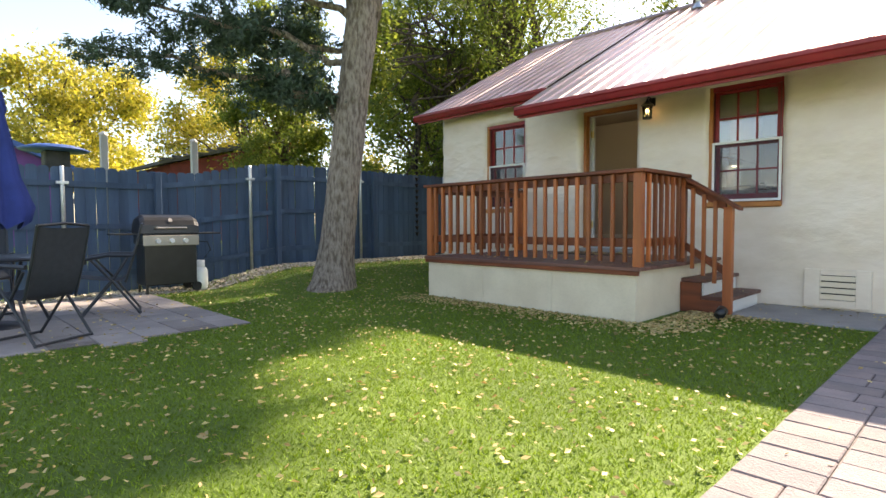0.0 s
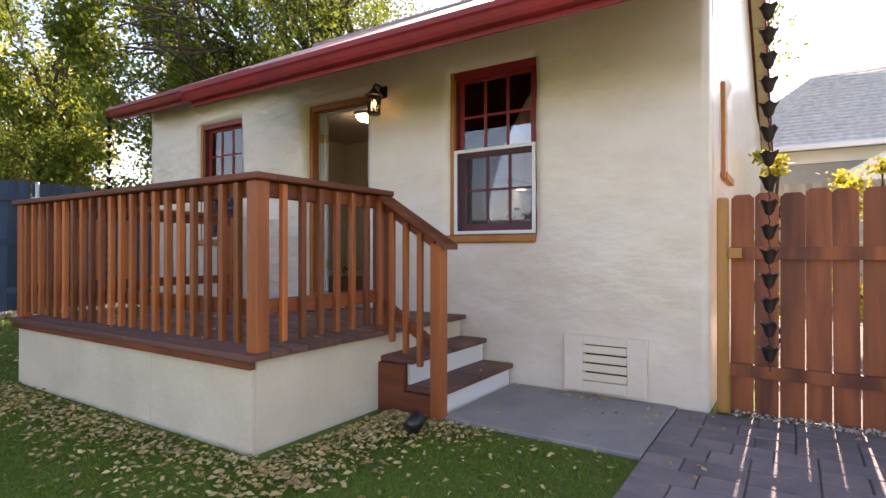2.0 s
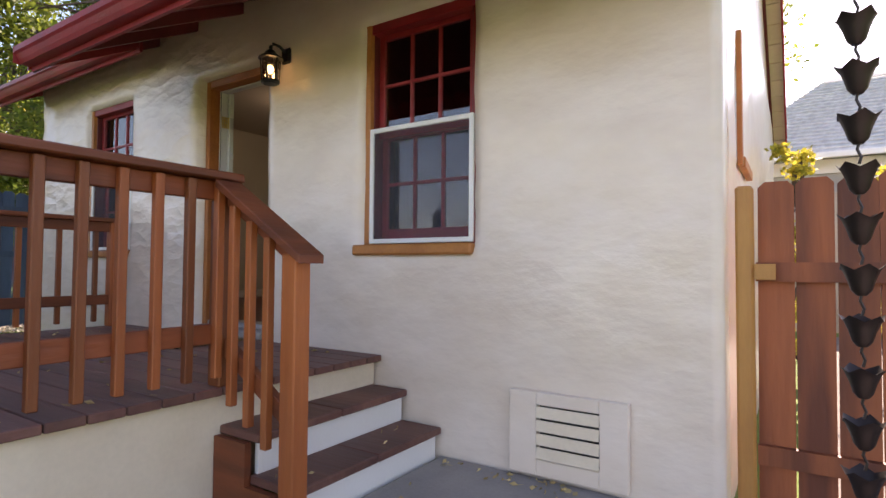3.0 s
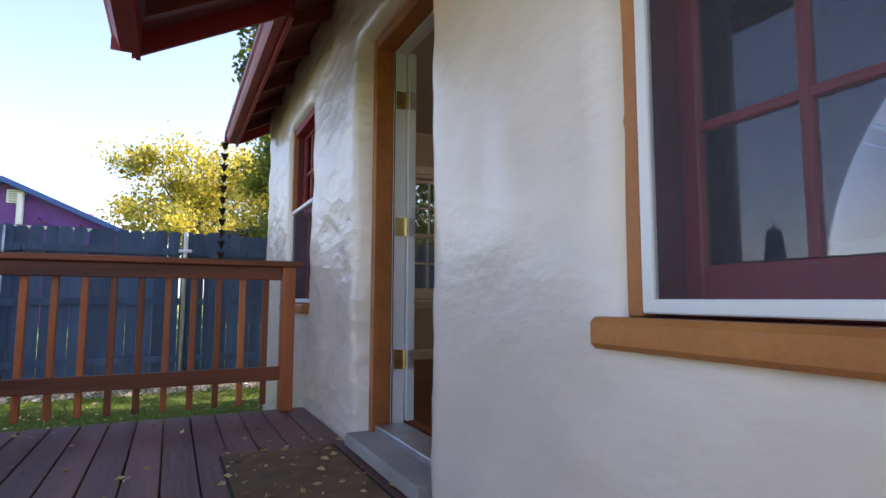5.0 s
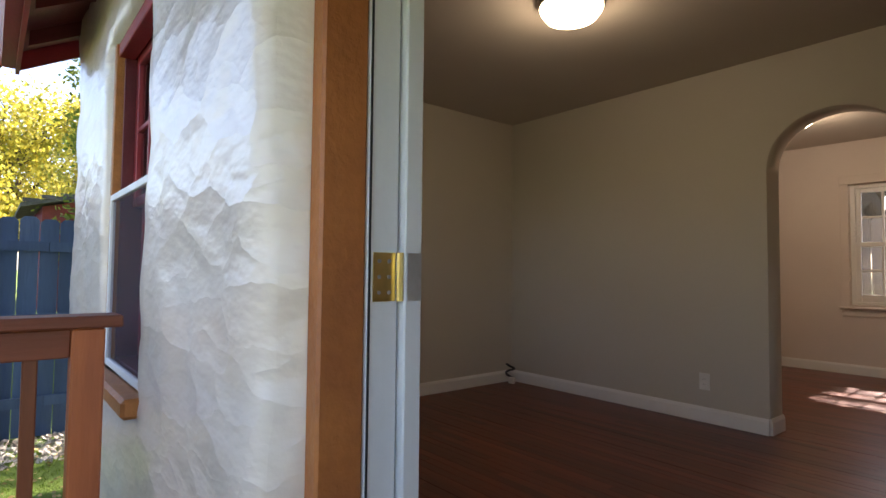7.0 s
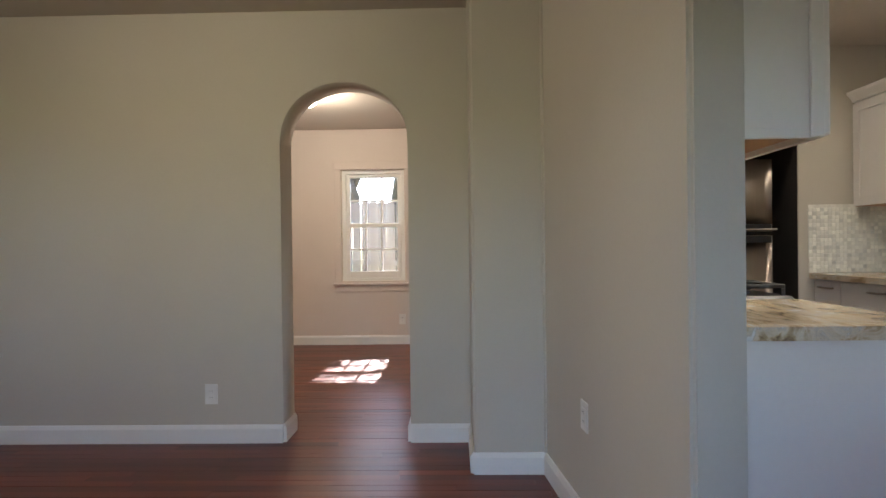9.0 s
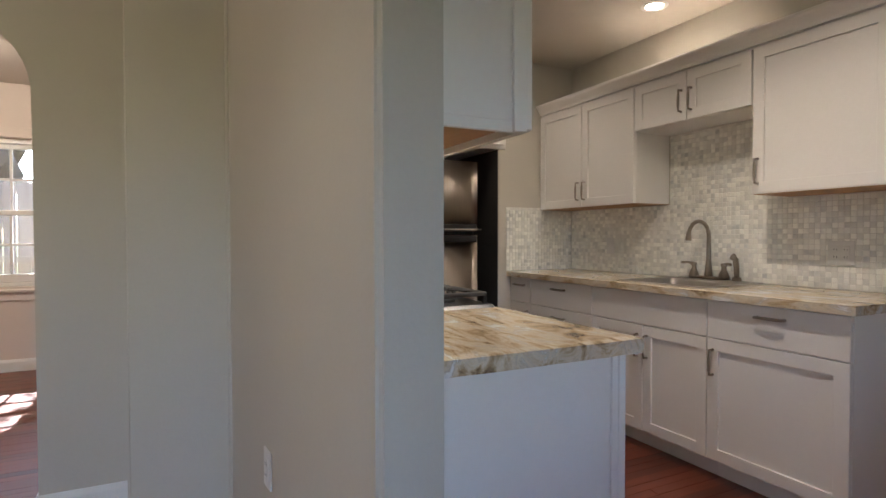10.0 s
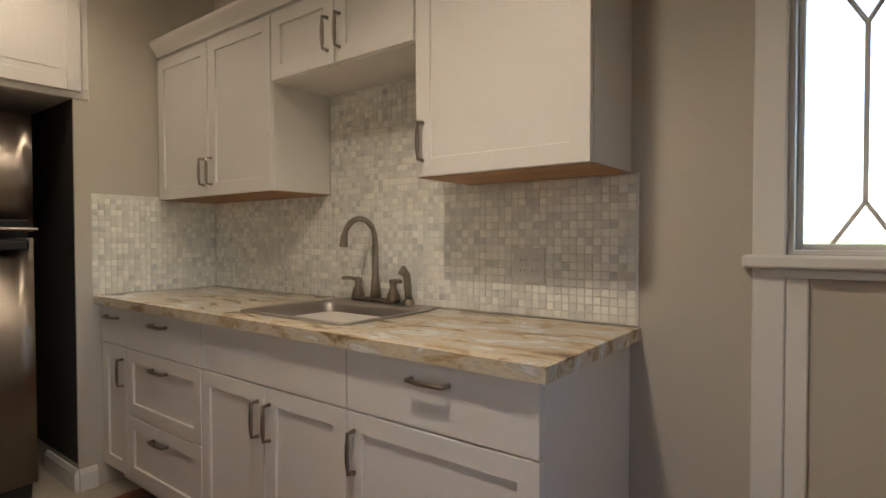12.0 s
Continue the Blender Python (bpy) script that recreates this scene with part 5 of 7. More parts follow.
for k in range(4):
    part("control_knob", tube([(PX1 - 0.0, GY0 + 0.12 + k * 0.17, CT - 0.085), (PX1 + 0.03, GY0 + 0.12 + k * 0.17, CT - 0.085)], [0.022, 0.018], 12), BLACK, rg)
c = thing("wall_cabinet", "white wall cabinet above the counter end with raw plywood underside", "cabinet")
HB, HX1 = UB + 0.03, -2.452
part("body", boxes((FX1 + 0.002, 1.805, HB + 0.012, HX1, 2.40, UT + 0.3)), CABINET, c)
part("underside", boxes((FX1 + 0.03, 1.82, HB + 0.004, HX1 - 0.02, 2.39, HB + 0.0115)), RAWPLY, c, "unpainted plywood underside")
part("bottom_rail", boxes((FX1 + 0.002, 1.8055, HB - 0.012, HX1, 1.819, HB + 0.0115), (HX1 - 0.019, 1.8195, HB - 0.012, HX1, 2.40, HB + 0.0115)), CABINET, c)
part("cabinet_door", boxes((HX1 + 0.001, 1.808, HB - 0.005, HX1 + 0.021, 2.395, UT + 0.29), bevel=0.003), CABINET, c)
part("side_stile", boxes((HX1 - 0.035, 1.796, HB - 0.012, HX1 - 0.001, 1.8045, UT + 0.3), bevel=0.002), CABINET, c)
hd = thing("range_hood", "white under-cabinet range hood with a warm lamp", "range hood")
part("hood_body", boxes((FX1 + 0.002, 2.45, UB - 0.075, -2.46, 3.15, UB + 0.0), bevel=0.012), PLASTIC, hd)
part("hood_lamp", boxes((-2.62, 2.50, UB - 0.0795, -2.52, 2.60, UB - 0.0755)), DOWNLIGHT, hd, "lit hood lamp")
part("filter", boxes((-2.65, 2.66, UB - 0.079, -2.50, 3.05, UB - 0.0755)), STEEL, hd)
c = thing("wall_cabinet", "white wall cabinet above the range hood", "cabinet")
part("body", boxes((FX1 + 0.002, 2.405, UB + 0.003, HX1, 3.15, UT + 0.3)), CABINET, c)
part("cabinet_door", boxes((HX1 + 0.001, 2.408, UB + 0.005, HX1 + 0.021, 3.145, UT + 0.29), bevel=0.003), CABINET, c)


# ---- outlets, switches, lamps inside ----
def plate(m, w, h, label, kind="outlet", gangs=1):
    """A wall plate. Local: x across, -y out of the wall."""
    root = thing("wall_" + kind, label, kind, at=m)
    part("cover_plate", boxes((-w / 2, -0.006, -h / 2, w / 2, 0, h / 2), bevel=0.002), PLASTIC, root)
    for g in range(gangs):
        cx = (g - (gangs - 1) / 2) * 0.046
        part("insert", boxes((cx - 0.0165, -0.009, -0.033, cx + 0.0165, -0.0062, 0.033), bevel=0.001), PLASTIC, root)
        if kind == "outlet":
            for zz in (-0.018, 0.018):
                for dx in (-0.006, 0.006):
                    part("slot", boxes((cx + dx - 0.001, -0.0096, zz - 0.004, cx + dx + 0.001, -0.0091, zz + 0.004)), DARK, root)
    return root


plate(pose(-0.2705, 2.315, 1.750, 0, 0, -90), 0.118, 0.118, "white double outlet plate on the mosaic backsplash", "outlet", 2)
plate(pose(-0.2705, 3.85, 1.763, 0, 0, -90), 0.075, 0.118, "white switch plate on the mosaic backsplash", "switch", 1)
plate(pose(-4.815, 3.559, 0.945), 0.075, 0.118, "white outlet low on the painted wall", "outlet", 1)
plate(pose(FX0 + (FXN - FX0) * (2.55 - FY) / (3.115 - FY) - 0.001, 2.55, 1.12, 0, 0, -84), 0.075, 0.118, "white outlet on the divider wall", "outlet", 1)
plate(pose(-6.687, 2.38, 0.90, 0, 0, 90), 0.075, 0.118, "white outlet under the living room window", "outlet", 1)
plate(pose(-4.0, 6.737, 0.95), 0.075, 0.118, "white outlet in the back room", "outlet", 1)
cab = thing("cable", "loose coil of grey cable in the room corner", "cable")
pts = [(-6.62 + 0.05 * math.sin(k * 0.9), 3.47 + 0.03 * math.cos(k * 0.9), FLOOR + 0.02 + 0.014 * k) for k in range(12)]
part("cord", tube(pts, 0.011, 6), DARKMETAL, cab, "", True)
part("plug", boxes((-6.60, 3.42, FLOOR + 0.001, -6.54, 3.46, FLOOR + 0.06), bevel=0.006), PLASTIC, cab)


def dome_light(x, y, name, watts, label, r=0.17):
    root = thing(name, label, "ceiling lamp")
    part("ring", lathe([(r * 0.6, CEIL - 0.001), (r + 0.012, CEIL - 0.001), (r + 0.015, CEIL - 0.02), (r, CEIL - 0.04), (r * 0.9, CEIL - 0.04)], 28, (x, y, 0)), NICKEL, root, "", True)
    g = part("glass_bowl", lathe([(r, CEIL - 0.035), (r * 0.97, CEIL - 0.06), (r * 0.8, CEIL - 0.1), (r * 0.45, CEIL - 0.125), (0.0, CEIL - 0.132)], 28, (x, y, 0)), LAMPGLASS, root, "lit frosted glass bowl", True)
    g.visible_shadow = False
    ld = bpy.data.lights.new("lamp_light", "POINT")
    ld.energy, ld.color, ld.shadow_soft_size = watts, (1.0, 0.84, 0.62), 0.12
    lo = new("lamp_light", ld)
    lo.location = (x, y, CEIL - 0.19)
    lo.parent = root
    return root


dome_light(-4.77, 1.95, "ceiling_light", 0.85, "lit glass dome lamp on the living room ceiling")
dome_light(-4.68, 5.2, "ceiling_light", 3.4, "small lit glass lamp on the back room ceiling", 0.11)


def downlight(x, y, watts):
    root = thing("recessed_light", "small lit recessed ceiling light, the third one added unseen", "ceiling lamp", group="kitchen downlights")
    part("trim_ring", lathe([(0.05, CEIL - 0.004), (0.075, CEIL - 0.004), (0.078, CEIL - 0.0005)], 20, (x, y, 0)), WHITE, root, "", True)
    part("lens", lathe([(0.0, CEIL - 0.003), (0.049, CEIL - 0.003), (0.05, CEIL - 0.001)], 20, (x, y, 0)), DOWNLIGHT, root, "glowing lens")
    ld = bpy.data.lights.new("lamp_light", "SPOT")
    ld.energy, ld.color, ld.shadow_soft_size, ld.spot_size, ld.spot_blend = watts, (1.0, 0.84, 0.62), 0.09, radians(150), 0.8
    lo = new("lamp_light", ld)
    lo.location = (x, y, CEIL - 0.012)
    lo.parent = root


# the third, strongest one is unseen, added to brighten the wall cabinets
for x, y, watts in ((-1.23, 3.91, 1.5), (-0.62, 3.14, 3.2), (-1.5, 2.2, 7.5)):
    downlight(x, y, watts)


# ---- mosaic backsplash ----
def mosaic():
    """Small square stone tiles on a grout bed, over the counter and up under the short cabinet."""
    step, t = 0.0268, 0.0243
    sheet = thing("backsplash", "mosaic of small pale grey marble tiles", "backsplash", kind="structure")
    part("grout_bed", boxes((-0.2655, 1.957, CT, -0.2622, 4.298, 2.036)), GROUT, sheet, "pale grout")
    part("grout_bed", boxes((-0.2655, 2.580, 2.0362, -0.2622, 3.328, 2.477)), GROUT, sheet, "pale grout")
    part("grout_bed", boxes((-0.888, 4.2965, CT, -0.2665, 4.2995, 2.055)), GROUT, sheet, "pale grout")
    part("grout_bed", boxes((FX1 + 0.0005, 2.40, CT + 0.01, FX1 + 0.0035, 3.12, 1.945)), GROUT, sheet, "pale grout")
    part("edge_trim", boxes((-0.269, 1.951, CT + 0.001, -0.2622, 1.9565, 2.037)), WHITE, sheet)
    rng = random.Random(9)
    cells = []
    for i in range(87):
        y = 1.959 + i * step
        top = 2.036 if not 2.585 < y + t < 3.325 else 2.476
        j = 0
        while CT + 0.003 + j * step + t < top:
            cells.append((i, j, y, CT + 0.003 + j * step))
            j += 1
    near = [c for c in cells if c[0] < 20 and c[1] < 15]
    me = None
    for i, j, y, z in near:
        if me is None:
            bm = boxes((-0.0036, 0, 0, 0, t, t), bevel=0.0012)
            ob = part("tile", bm, TILE_ONE, sheet)
            me = ob.data
        else:
            ob = new("tile", me)
            ob.parent = sheet
        ob.location = (-0.2656, y, z)
    vs, fs = [], []

    def tile(o, a, b, nrm):
        k = len(vs)
        o, a, b, nrm = (Vector(q) for q in (o, a, b, nrm))
        h = nrm * (0.0036 + rng.uniform(-0.0004, 0.0004))
        e = 0.06
        vs.extend([tuple(p) for p in (o, o + a, o + a + b, o + b)])
        vs.extend([tuple(p + h) for p in (o + (a + b) * e, o + a * (1 - e) + b * e, o + (a + b) * (1 - e), o + a * e + b * (1 - e))])
        fs.append((k + 4, k + 5, k + 6, k + 7))
        for q in range(4):
            fs.append((k + q, k + (q + 1) % 4, k + 4 + (q + 1) % 4, k + 4 + q))
    done = {(c[0], c[1]) for c in near}
    for i, j, y, z in cells:
        if (i, j) not in done:
            tile((-0.2656, y + t, z), (0, -t, 0), (0, 0, t), (-1, 0, 0))
    for i in range(23):
        for j in range(17):
            tile((-0.886 + i * step, 4.2964, CT + 0.003 + j * step), (t, 0, 0), (0, 0, t), (0, -1, 0))
    for i in range(26):
        for j in range(13):
            tile((FX1 + 0.0036, 2.405 + i * step, CT + 0.014 + j * step), (0, t, 0), (0, 0, t), (1, 0, 0))
    m = bpy.data.meshes.new("tile_field")
    m.from_pydata(vs, [], fs)
    m.materials.append(TILE)
    ob = new("tile_field", m)
    ob.parent = sheet
    tagged(ob, "small square marble tiles in rows", kind="stuff")


mosaic()


# ---- fences, gate, rain chains ----
def plank_fence(name, label, material, a, b, h, pitch, side, rails, posts, group="", ear=0.03, thick=0.018):
    """Boards from a to b (x, y). side: the side of the rails, +1 to the left of the way."""
    root = thing(name, label, "fence", group)
    a, b = Vector(a), Vector(b)
    d = (b - a).normalized()
    nrm = Vector((-d.y, d.x)) * side
    ang = math.atan2(d.y, d.x)
    n = int((b - a).length / pitch)
    rng = random.Random(int(h * 1000))
    me = None
    for k in range(n):
        p = a + d * (k + 0.5) * pitch
        z = ground_z(p.x, p.y)
        if me is None:
            w, t = pitch / 2 - 0.004, thick / 2
            bm = bmesh.new()
            out = [(-w, 0), (w, 0), (w, h - ear), (w - ear, h), (-w + ear, h), (-w, h - ear)]
            f = [[bm.verts.new((u, s * t, zz)) for u, zz in out] for s in (-1, 1)]
            bm.faces.new(f[0])
            bm.faces.new(f[1][::-1])
            for q in range(6):
                bm.faces.new((f[0][q], f[1][q], f[1][(q + 1) % 6], f[0][(q + 1) % 6]))
            ob = part("board", bm, material, root)
            me = ob.data
        else:
            ob = new("board", me)
            ob.parent = root
        ob.matrix_local = Matrix.Translation((p.x, p.y, z + rng.uniform(-0.012, 0.012))) @ Matrix.Rotation(ang + rng.uniform(-0.012, 0.012), 4, "Z") @ Matrix.Rotation(rng.uniform(-0.006, 0.006), 4, "Y")
    c = a + nrm * (thick / 2 + 0.02)
    for rz in rails:
        u = 0.0
        L = (b - a).length
        while u < L - 0.1:
            e = min(u + 2.4, L)
            p, q = c + d * (u + 0.003), c + d * (e - 0.003)
            bm = bmesh.new()
            zs = (ground_z(p.x, p.y) + rz, ground_z(q.x, q.y) + rz)
            v = []
            for pt, zz in ((p, zs[0]), (q, zs[1])):
                v += [bm.verts.new((*(pt + nrm * dx), zz + dz)) for dx, dz in ((-0.018, -0.042), (0.018, -0.042), (0.018, 0.042), (-0.018, 0.042))]
            for f in ((3, 2, 1, 0), (4, 5, 6, 7), (0, 1, 5, 4), (1, 2, 6, 5), (2, 3, 7, 6), (3, 0, 4, 7)):
                bm.faces.new([v[i] for i in f])
            bmesh.ops.recalc_face_normals(bm, faces=bm.faces)
            part("rail", bm, material, root)
            u = e
    for u, steel in posts:
        p = a + d * u + nrm * (thick / 2 + (0.068 if steel else 0.085))
        z = ground_z(p.x, p.y)
        if steel:
            part("steel_post", tube([(p.x, p.y, z - 0.1), (p.x, p.y, z + h - 0.03), (p.x, p.y, z + h)], [0.028, 0.028, 0.02], 10), GALV, root, "galvanised steel post", True)
            for rz in rails[-1:]:
                part("bracket", boxes((p.x - 0.032, p.y - 0.075, z + rz - 0.012, p.x + 0.03, p.y + 0.075, z + rz + 0.03), bevel=0.004), GALV, root, "galvanised bracket")
        else:
            part("wooden_post", boxes((p.x - 0.045, p.y - 0.045, z - 0.1, p.x + 0.045, p.y + 0.045, z + h - 0.02), bevel=0.005), material, root)
    return root


plank_fence("fence", "tall blue painted plank fence with steel posts", BLUEWOOD, (-8.85, -12.0), (-8.85, 9.2), 1.87, 0.142, -1, (0.30, 1.0, 1.62),
            [(6.1, True), (8.88, True), (11.27, True), (13.7, True), (16, True), (3.4, True), (7.35, False), (9.4, False), (11.6, False), (14.6, False), (4.9, False)])
plank_fence("fence", "weathered grey plank fence behind the house", RAWWOOD, (-8.7, 9.4), (6.0, 9.4), 2.55, 0.145, -1, (0.4, 1.5), [(3, False), (6, False), (9, False)])
plank_fence("garden_gate", "reddish cedar dog-eared fence gate", GATEWOOD, (0.15, 0.115), (3.35, 0.115), 1.53, 0.147, -1, (0.31, 1.115), [], ear=0.026)
gp = thing("gate_post", "round-edged yellow stained gate post beside the house", "post")
part("post_shaft", boxes((0.075, 0.035, 0.0, 0.148, 0.105, 1.50), bevel=0.012), GATEPOST, gp)
part("hinge_strap", boxes((0.149, 0.03, 1.08, 0.23, 0.036, 1.15), bevel=0.002), GATEPOST, gp)


def rain_chain(x, y, z0, z1, label):
    root = thing("rain_chain", label, "rain chain", "rain chains")
    prof = [(0.010, 0.0), (0.020, 0.012), (0.027, 0.036), (0.036, 0.058), (0.047, 0.074)]
    me = None
    z = z1 - 0.09
    while z > z0:
        if me is None:
            bm = lathe(prof, 10)
            for i, v in enumerate(bm.verts):
                if v.co.z > 0.07 and i % 2:
                    v.co.z -= 0.014
                    v.co.xy *= 0.86
            ob = part("cup", bm, BRONZE, root, "", True)
            me = ob.data
        else:
            ob = new("cup", me)
            ob.parent = root
        ob.location = (x, y, z)
        ob.rotation_euler = (0, 0, z * 7)
        lk = part("link", tube([(x, y, z - 0.046), (x + 0.004, y, z - 0.03), (x - 0.003, y, z - 0.012), (x, y, z + 0.004)], 0.0035, 5), BRONZE, root)
        z -= 0.117
    return root


rain_chain(0.43, -1.15, 0.52, 2.56, "dark bronze cup rain chain hanging from the gutter")
rain_chain(-7.35, -0.42, 0.75, 2.98, "dark bronze cup rain chain at the far gutter end")

# ---- pavers and flagstones ----
def paver_field(parent, x0, x1, y0, y1, w, h, z, material, name, seed):
    rng = random.Random(seed)
    kinds = []
    for sx in (w, w * 1.5):
        for tilt in (0, 1):
            bm = boxes((-sx / 2 + 0.003, -h / 2 + 0.003, -0.03, sx / 2 - 0.003, h / 2 - 0.003, 0), bevel=0.006)
            me = bpy.data.meshes.new(name)
            bm.to_mesh(me)
            bm.free()
            me.materials.append(material)
            kinds.append((sx, me))
    y = y0
    while y < y1 - h * 0.5:
        x = x0 - rng.uniform(0, 0.0)
        while x < x1:
            sx, me = rng.choice(kinds)
            ob = new(name, me)
            ob.parent = parent
            ob.matrix_local = Matrix.Translation((x + sx / 2, y + h / 2, z + rng.uniform(-0.002, 0.003))) @ Matrix.Rotation(rng.uniform(-0.012, 0.012), 4, "Z")
            x += sx
        y += h


paver_field(bed, -0.165, 2.0, -5.9, -0.05, 0.20, 0.195, 0.018, PAVER, "paver", 3)
paver_field(patio, -8.2, -5.13, -8.39, -4.99, 0.36, 0.34, 0.014, PATIO, "flagstone", 4)


# ---- leaves, grass, gravel ----
def leaf_cloud(pts, size, rng, aspect=0.55, flat=0.0):
    """A rhombus for each point, turned at random. pts: n x 3."""
    n = len(pts)
    d = rng.normal(size=(n, 3))
    if flat:
        d[:, 2] *= 1 - flat
    d /= np.linalg.norm(d, axis=1)[:, None]
    e = np.cross(d, rng.normal(size=(n, 3)))
    e /= np.linalg.norm(e, axis=1)[:, None] + 1e-9
    s = size * rng.uniform(0.6, 1.3, size=(n, 1))
    a, b = d * s, e * s * aspect
    v = np.stack([pts - a, pts + b, pts + a, pts - b], 1).reshape(-1, 3)
    f = np.arange(4 * n).reshape(n, 4)
    return v, f


def cloud_mesh(name, v, f, material, parent=None):
    me = bpy.data.meshes.new(name)
    me.from_pydata(v.tolist(), [], f.tolist())
    me.materials.append(material)
    ob = new(name, me)
    ob.parent = parent
    return ob


def on_lawn(x, y):
    if x > -0.18 or x < -8.6 or y < -9.0:
        return False
    if x < -4.79 and y < -4.98:
        return False
    if -5.08 < x < -1.9 and y > -2.25:
        return False
    return not (y > -0.02 and x > -7.06) and not (x > -2.0 and y > -1.16)


def scatter():
    rng = np.random.default_rng(11)
    p = rng.uniform((-8.6, -7.5), (-0.1, 1.5), size=(420000, 2))
    cam_d = np.hypot(p[:, 0] + 1.5, p[:, 1] + 5.0)
    p = p[rng.random(len(p)) < np.clip(1.15 - cam_d / 9, 0.12, 1)]
    p = np.array([q for q in p if on_lawn(*q)])
    n = len(p)
    z = np.array([ground_z(*q) for q in p])
    h = rng.uniform(0.010, 0.024, n)
    a = rng.uniform(0, math.tau, n)
    lean = rng.normal(0, 0.014, (n, 2))
    w = 0.0035
    base = np.column_stack([p, z - 0.004])
    v = np.stack([base + np.column_stack([np.cos(a) * w, np.sin(a) * w, z * 0]), base - np.column_stack([np.cos(a) * w, np.sin(a) * w, z * 0]), base + np.column_stack([lean, h])], 1).reshape(-1, 3)
    tagged(cloud_mesh("grass", v, np.arange(3 * n).reshape(n, 3), BLADE), "short green grass blades", "grass", kind="stuff")
    # fallen leaves: on the lawn, thick along the porch skirt
    q = rng.uniform((-8.6, -8.0), (-0.1, 0.5), size=(6200, 2))
    near = np.column_stack([rng.uniform(-5.1, -1.4, 1500), -2.3 - np.abs(rng.normal(0, 0.28, 1500))])
    side = np.column_stack([-1.85 + np.abs(rng.normal(0, 0.26, 900)), rng.uniform(-2.4, -1.15, 900)])
    foot = np.column_stack([rng.normal(-1.45, 0.22, 350), rng.normal(-1.3, 0.14, 350)])
    q = np.vstack([q, near, side, foot])
    q = np.array([u for u in q if on_lawn(*u)])
    pts = np.column_stack([q, [ground_z(*u) + 0.016 for u in q]])
    more = []
    for x0, x1, y0, y1, z_, k in ((-5.0, -2.0, -2.15, -0.05, DECK + 0.006, 90), (-4.2, -3.1, -0.7, -0.02, DECK + 0.016, 60), (-1.44, -0.2, -1.1, -0.05, 0.028, 30), (-1.4, -0.6, -0.2, -0.05, 0.028, 40),
                                  (-8.1, -5.0, -8.0, -4.9, 0.02, 260), (-0.1, 1.5, -5.5, -0.1, 0.024, 90), (-1.98, -1.5, -1.1, -0.1, 0.2, 14)):
        more.append(np.column_stack([rng.uniform(x0, x1, k), rng.uniform(y0, y1, k), np.full(k, z_)]))
    pts = np.vstack([pts] + more)
    v, f = leaf_cloud(pts, 0.020, rng, 0.6, 0.8)
    v[:, 2] = np.maximum(v[:, 2], np.repeat(pts[:, 2] - 0.004, 4))
    tagged(cloud_mesh("fallen_leaves", v, f, LITTER), "dry yellow leaves strewn on lawn, deck and patio", "leaves", kind="stuff")
    # gravel strip along the fence
    g = np.column_stack([rng.uniform(-8.8, -8.0, 5200), rng.uniform(-7, 3, 5200)])
    pts = np.column_stack([g, [ground_z(*u) + 0.01 for u in g]])
    v, f = leaf_cloud(pts, 0.028, rng, 0.8, 0.7)
    tagged(cloud_mesh("gravel", v, f, GRAVEL), "pale gravel strip along the fence", "gravel", kind="stuff")
    g = np.column_stack([rng.uniform(0.15, 3.2, 900), rng.uniform(-0.04, 0.12, 900)])
    pts = np.column_stack([g, np.full(900, 0.022)])
    v, f = leaf_cloud(pts, 0.014, rng, 0.8, 0.5)
    tagged(cloud_mesh("gravel", v, f, GRAVEL), "small stones under the gate", "gravel", kind="stuff")


scatter()


# ---- trees ----
def limb(bm, p0, p1, r0, r1, rng, sag=0.15, n=6):
    p0, p1 = Vector(p0), Vector(p1)
    L = (p1 - p0).length
    pts = []
    for k in range(n + 1):
        u = k / n
        j = Vector((rng.gauss(0, 1), rng.gauss(0, 1), rng.gauss(0, 1))) * L * 0.035 * (0 if k in (0, n) else 1)
        pts.append(p0.lerp(p1, u) + j + Vector((0, 0, sag * L * math.sin(math.pi * u) * 0.5)))
    tube(pts, [r0 + (r1 - r0) * k / n for k in range(n + 1)], 8, bm)
    return pts


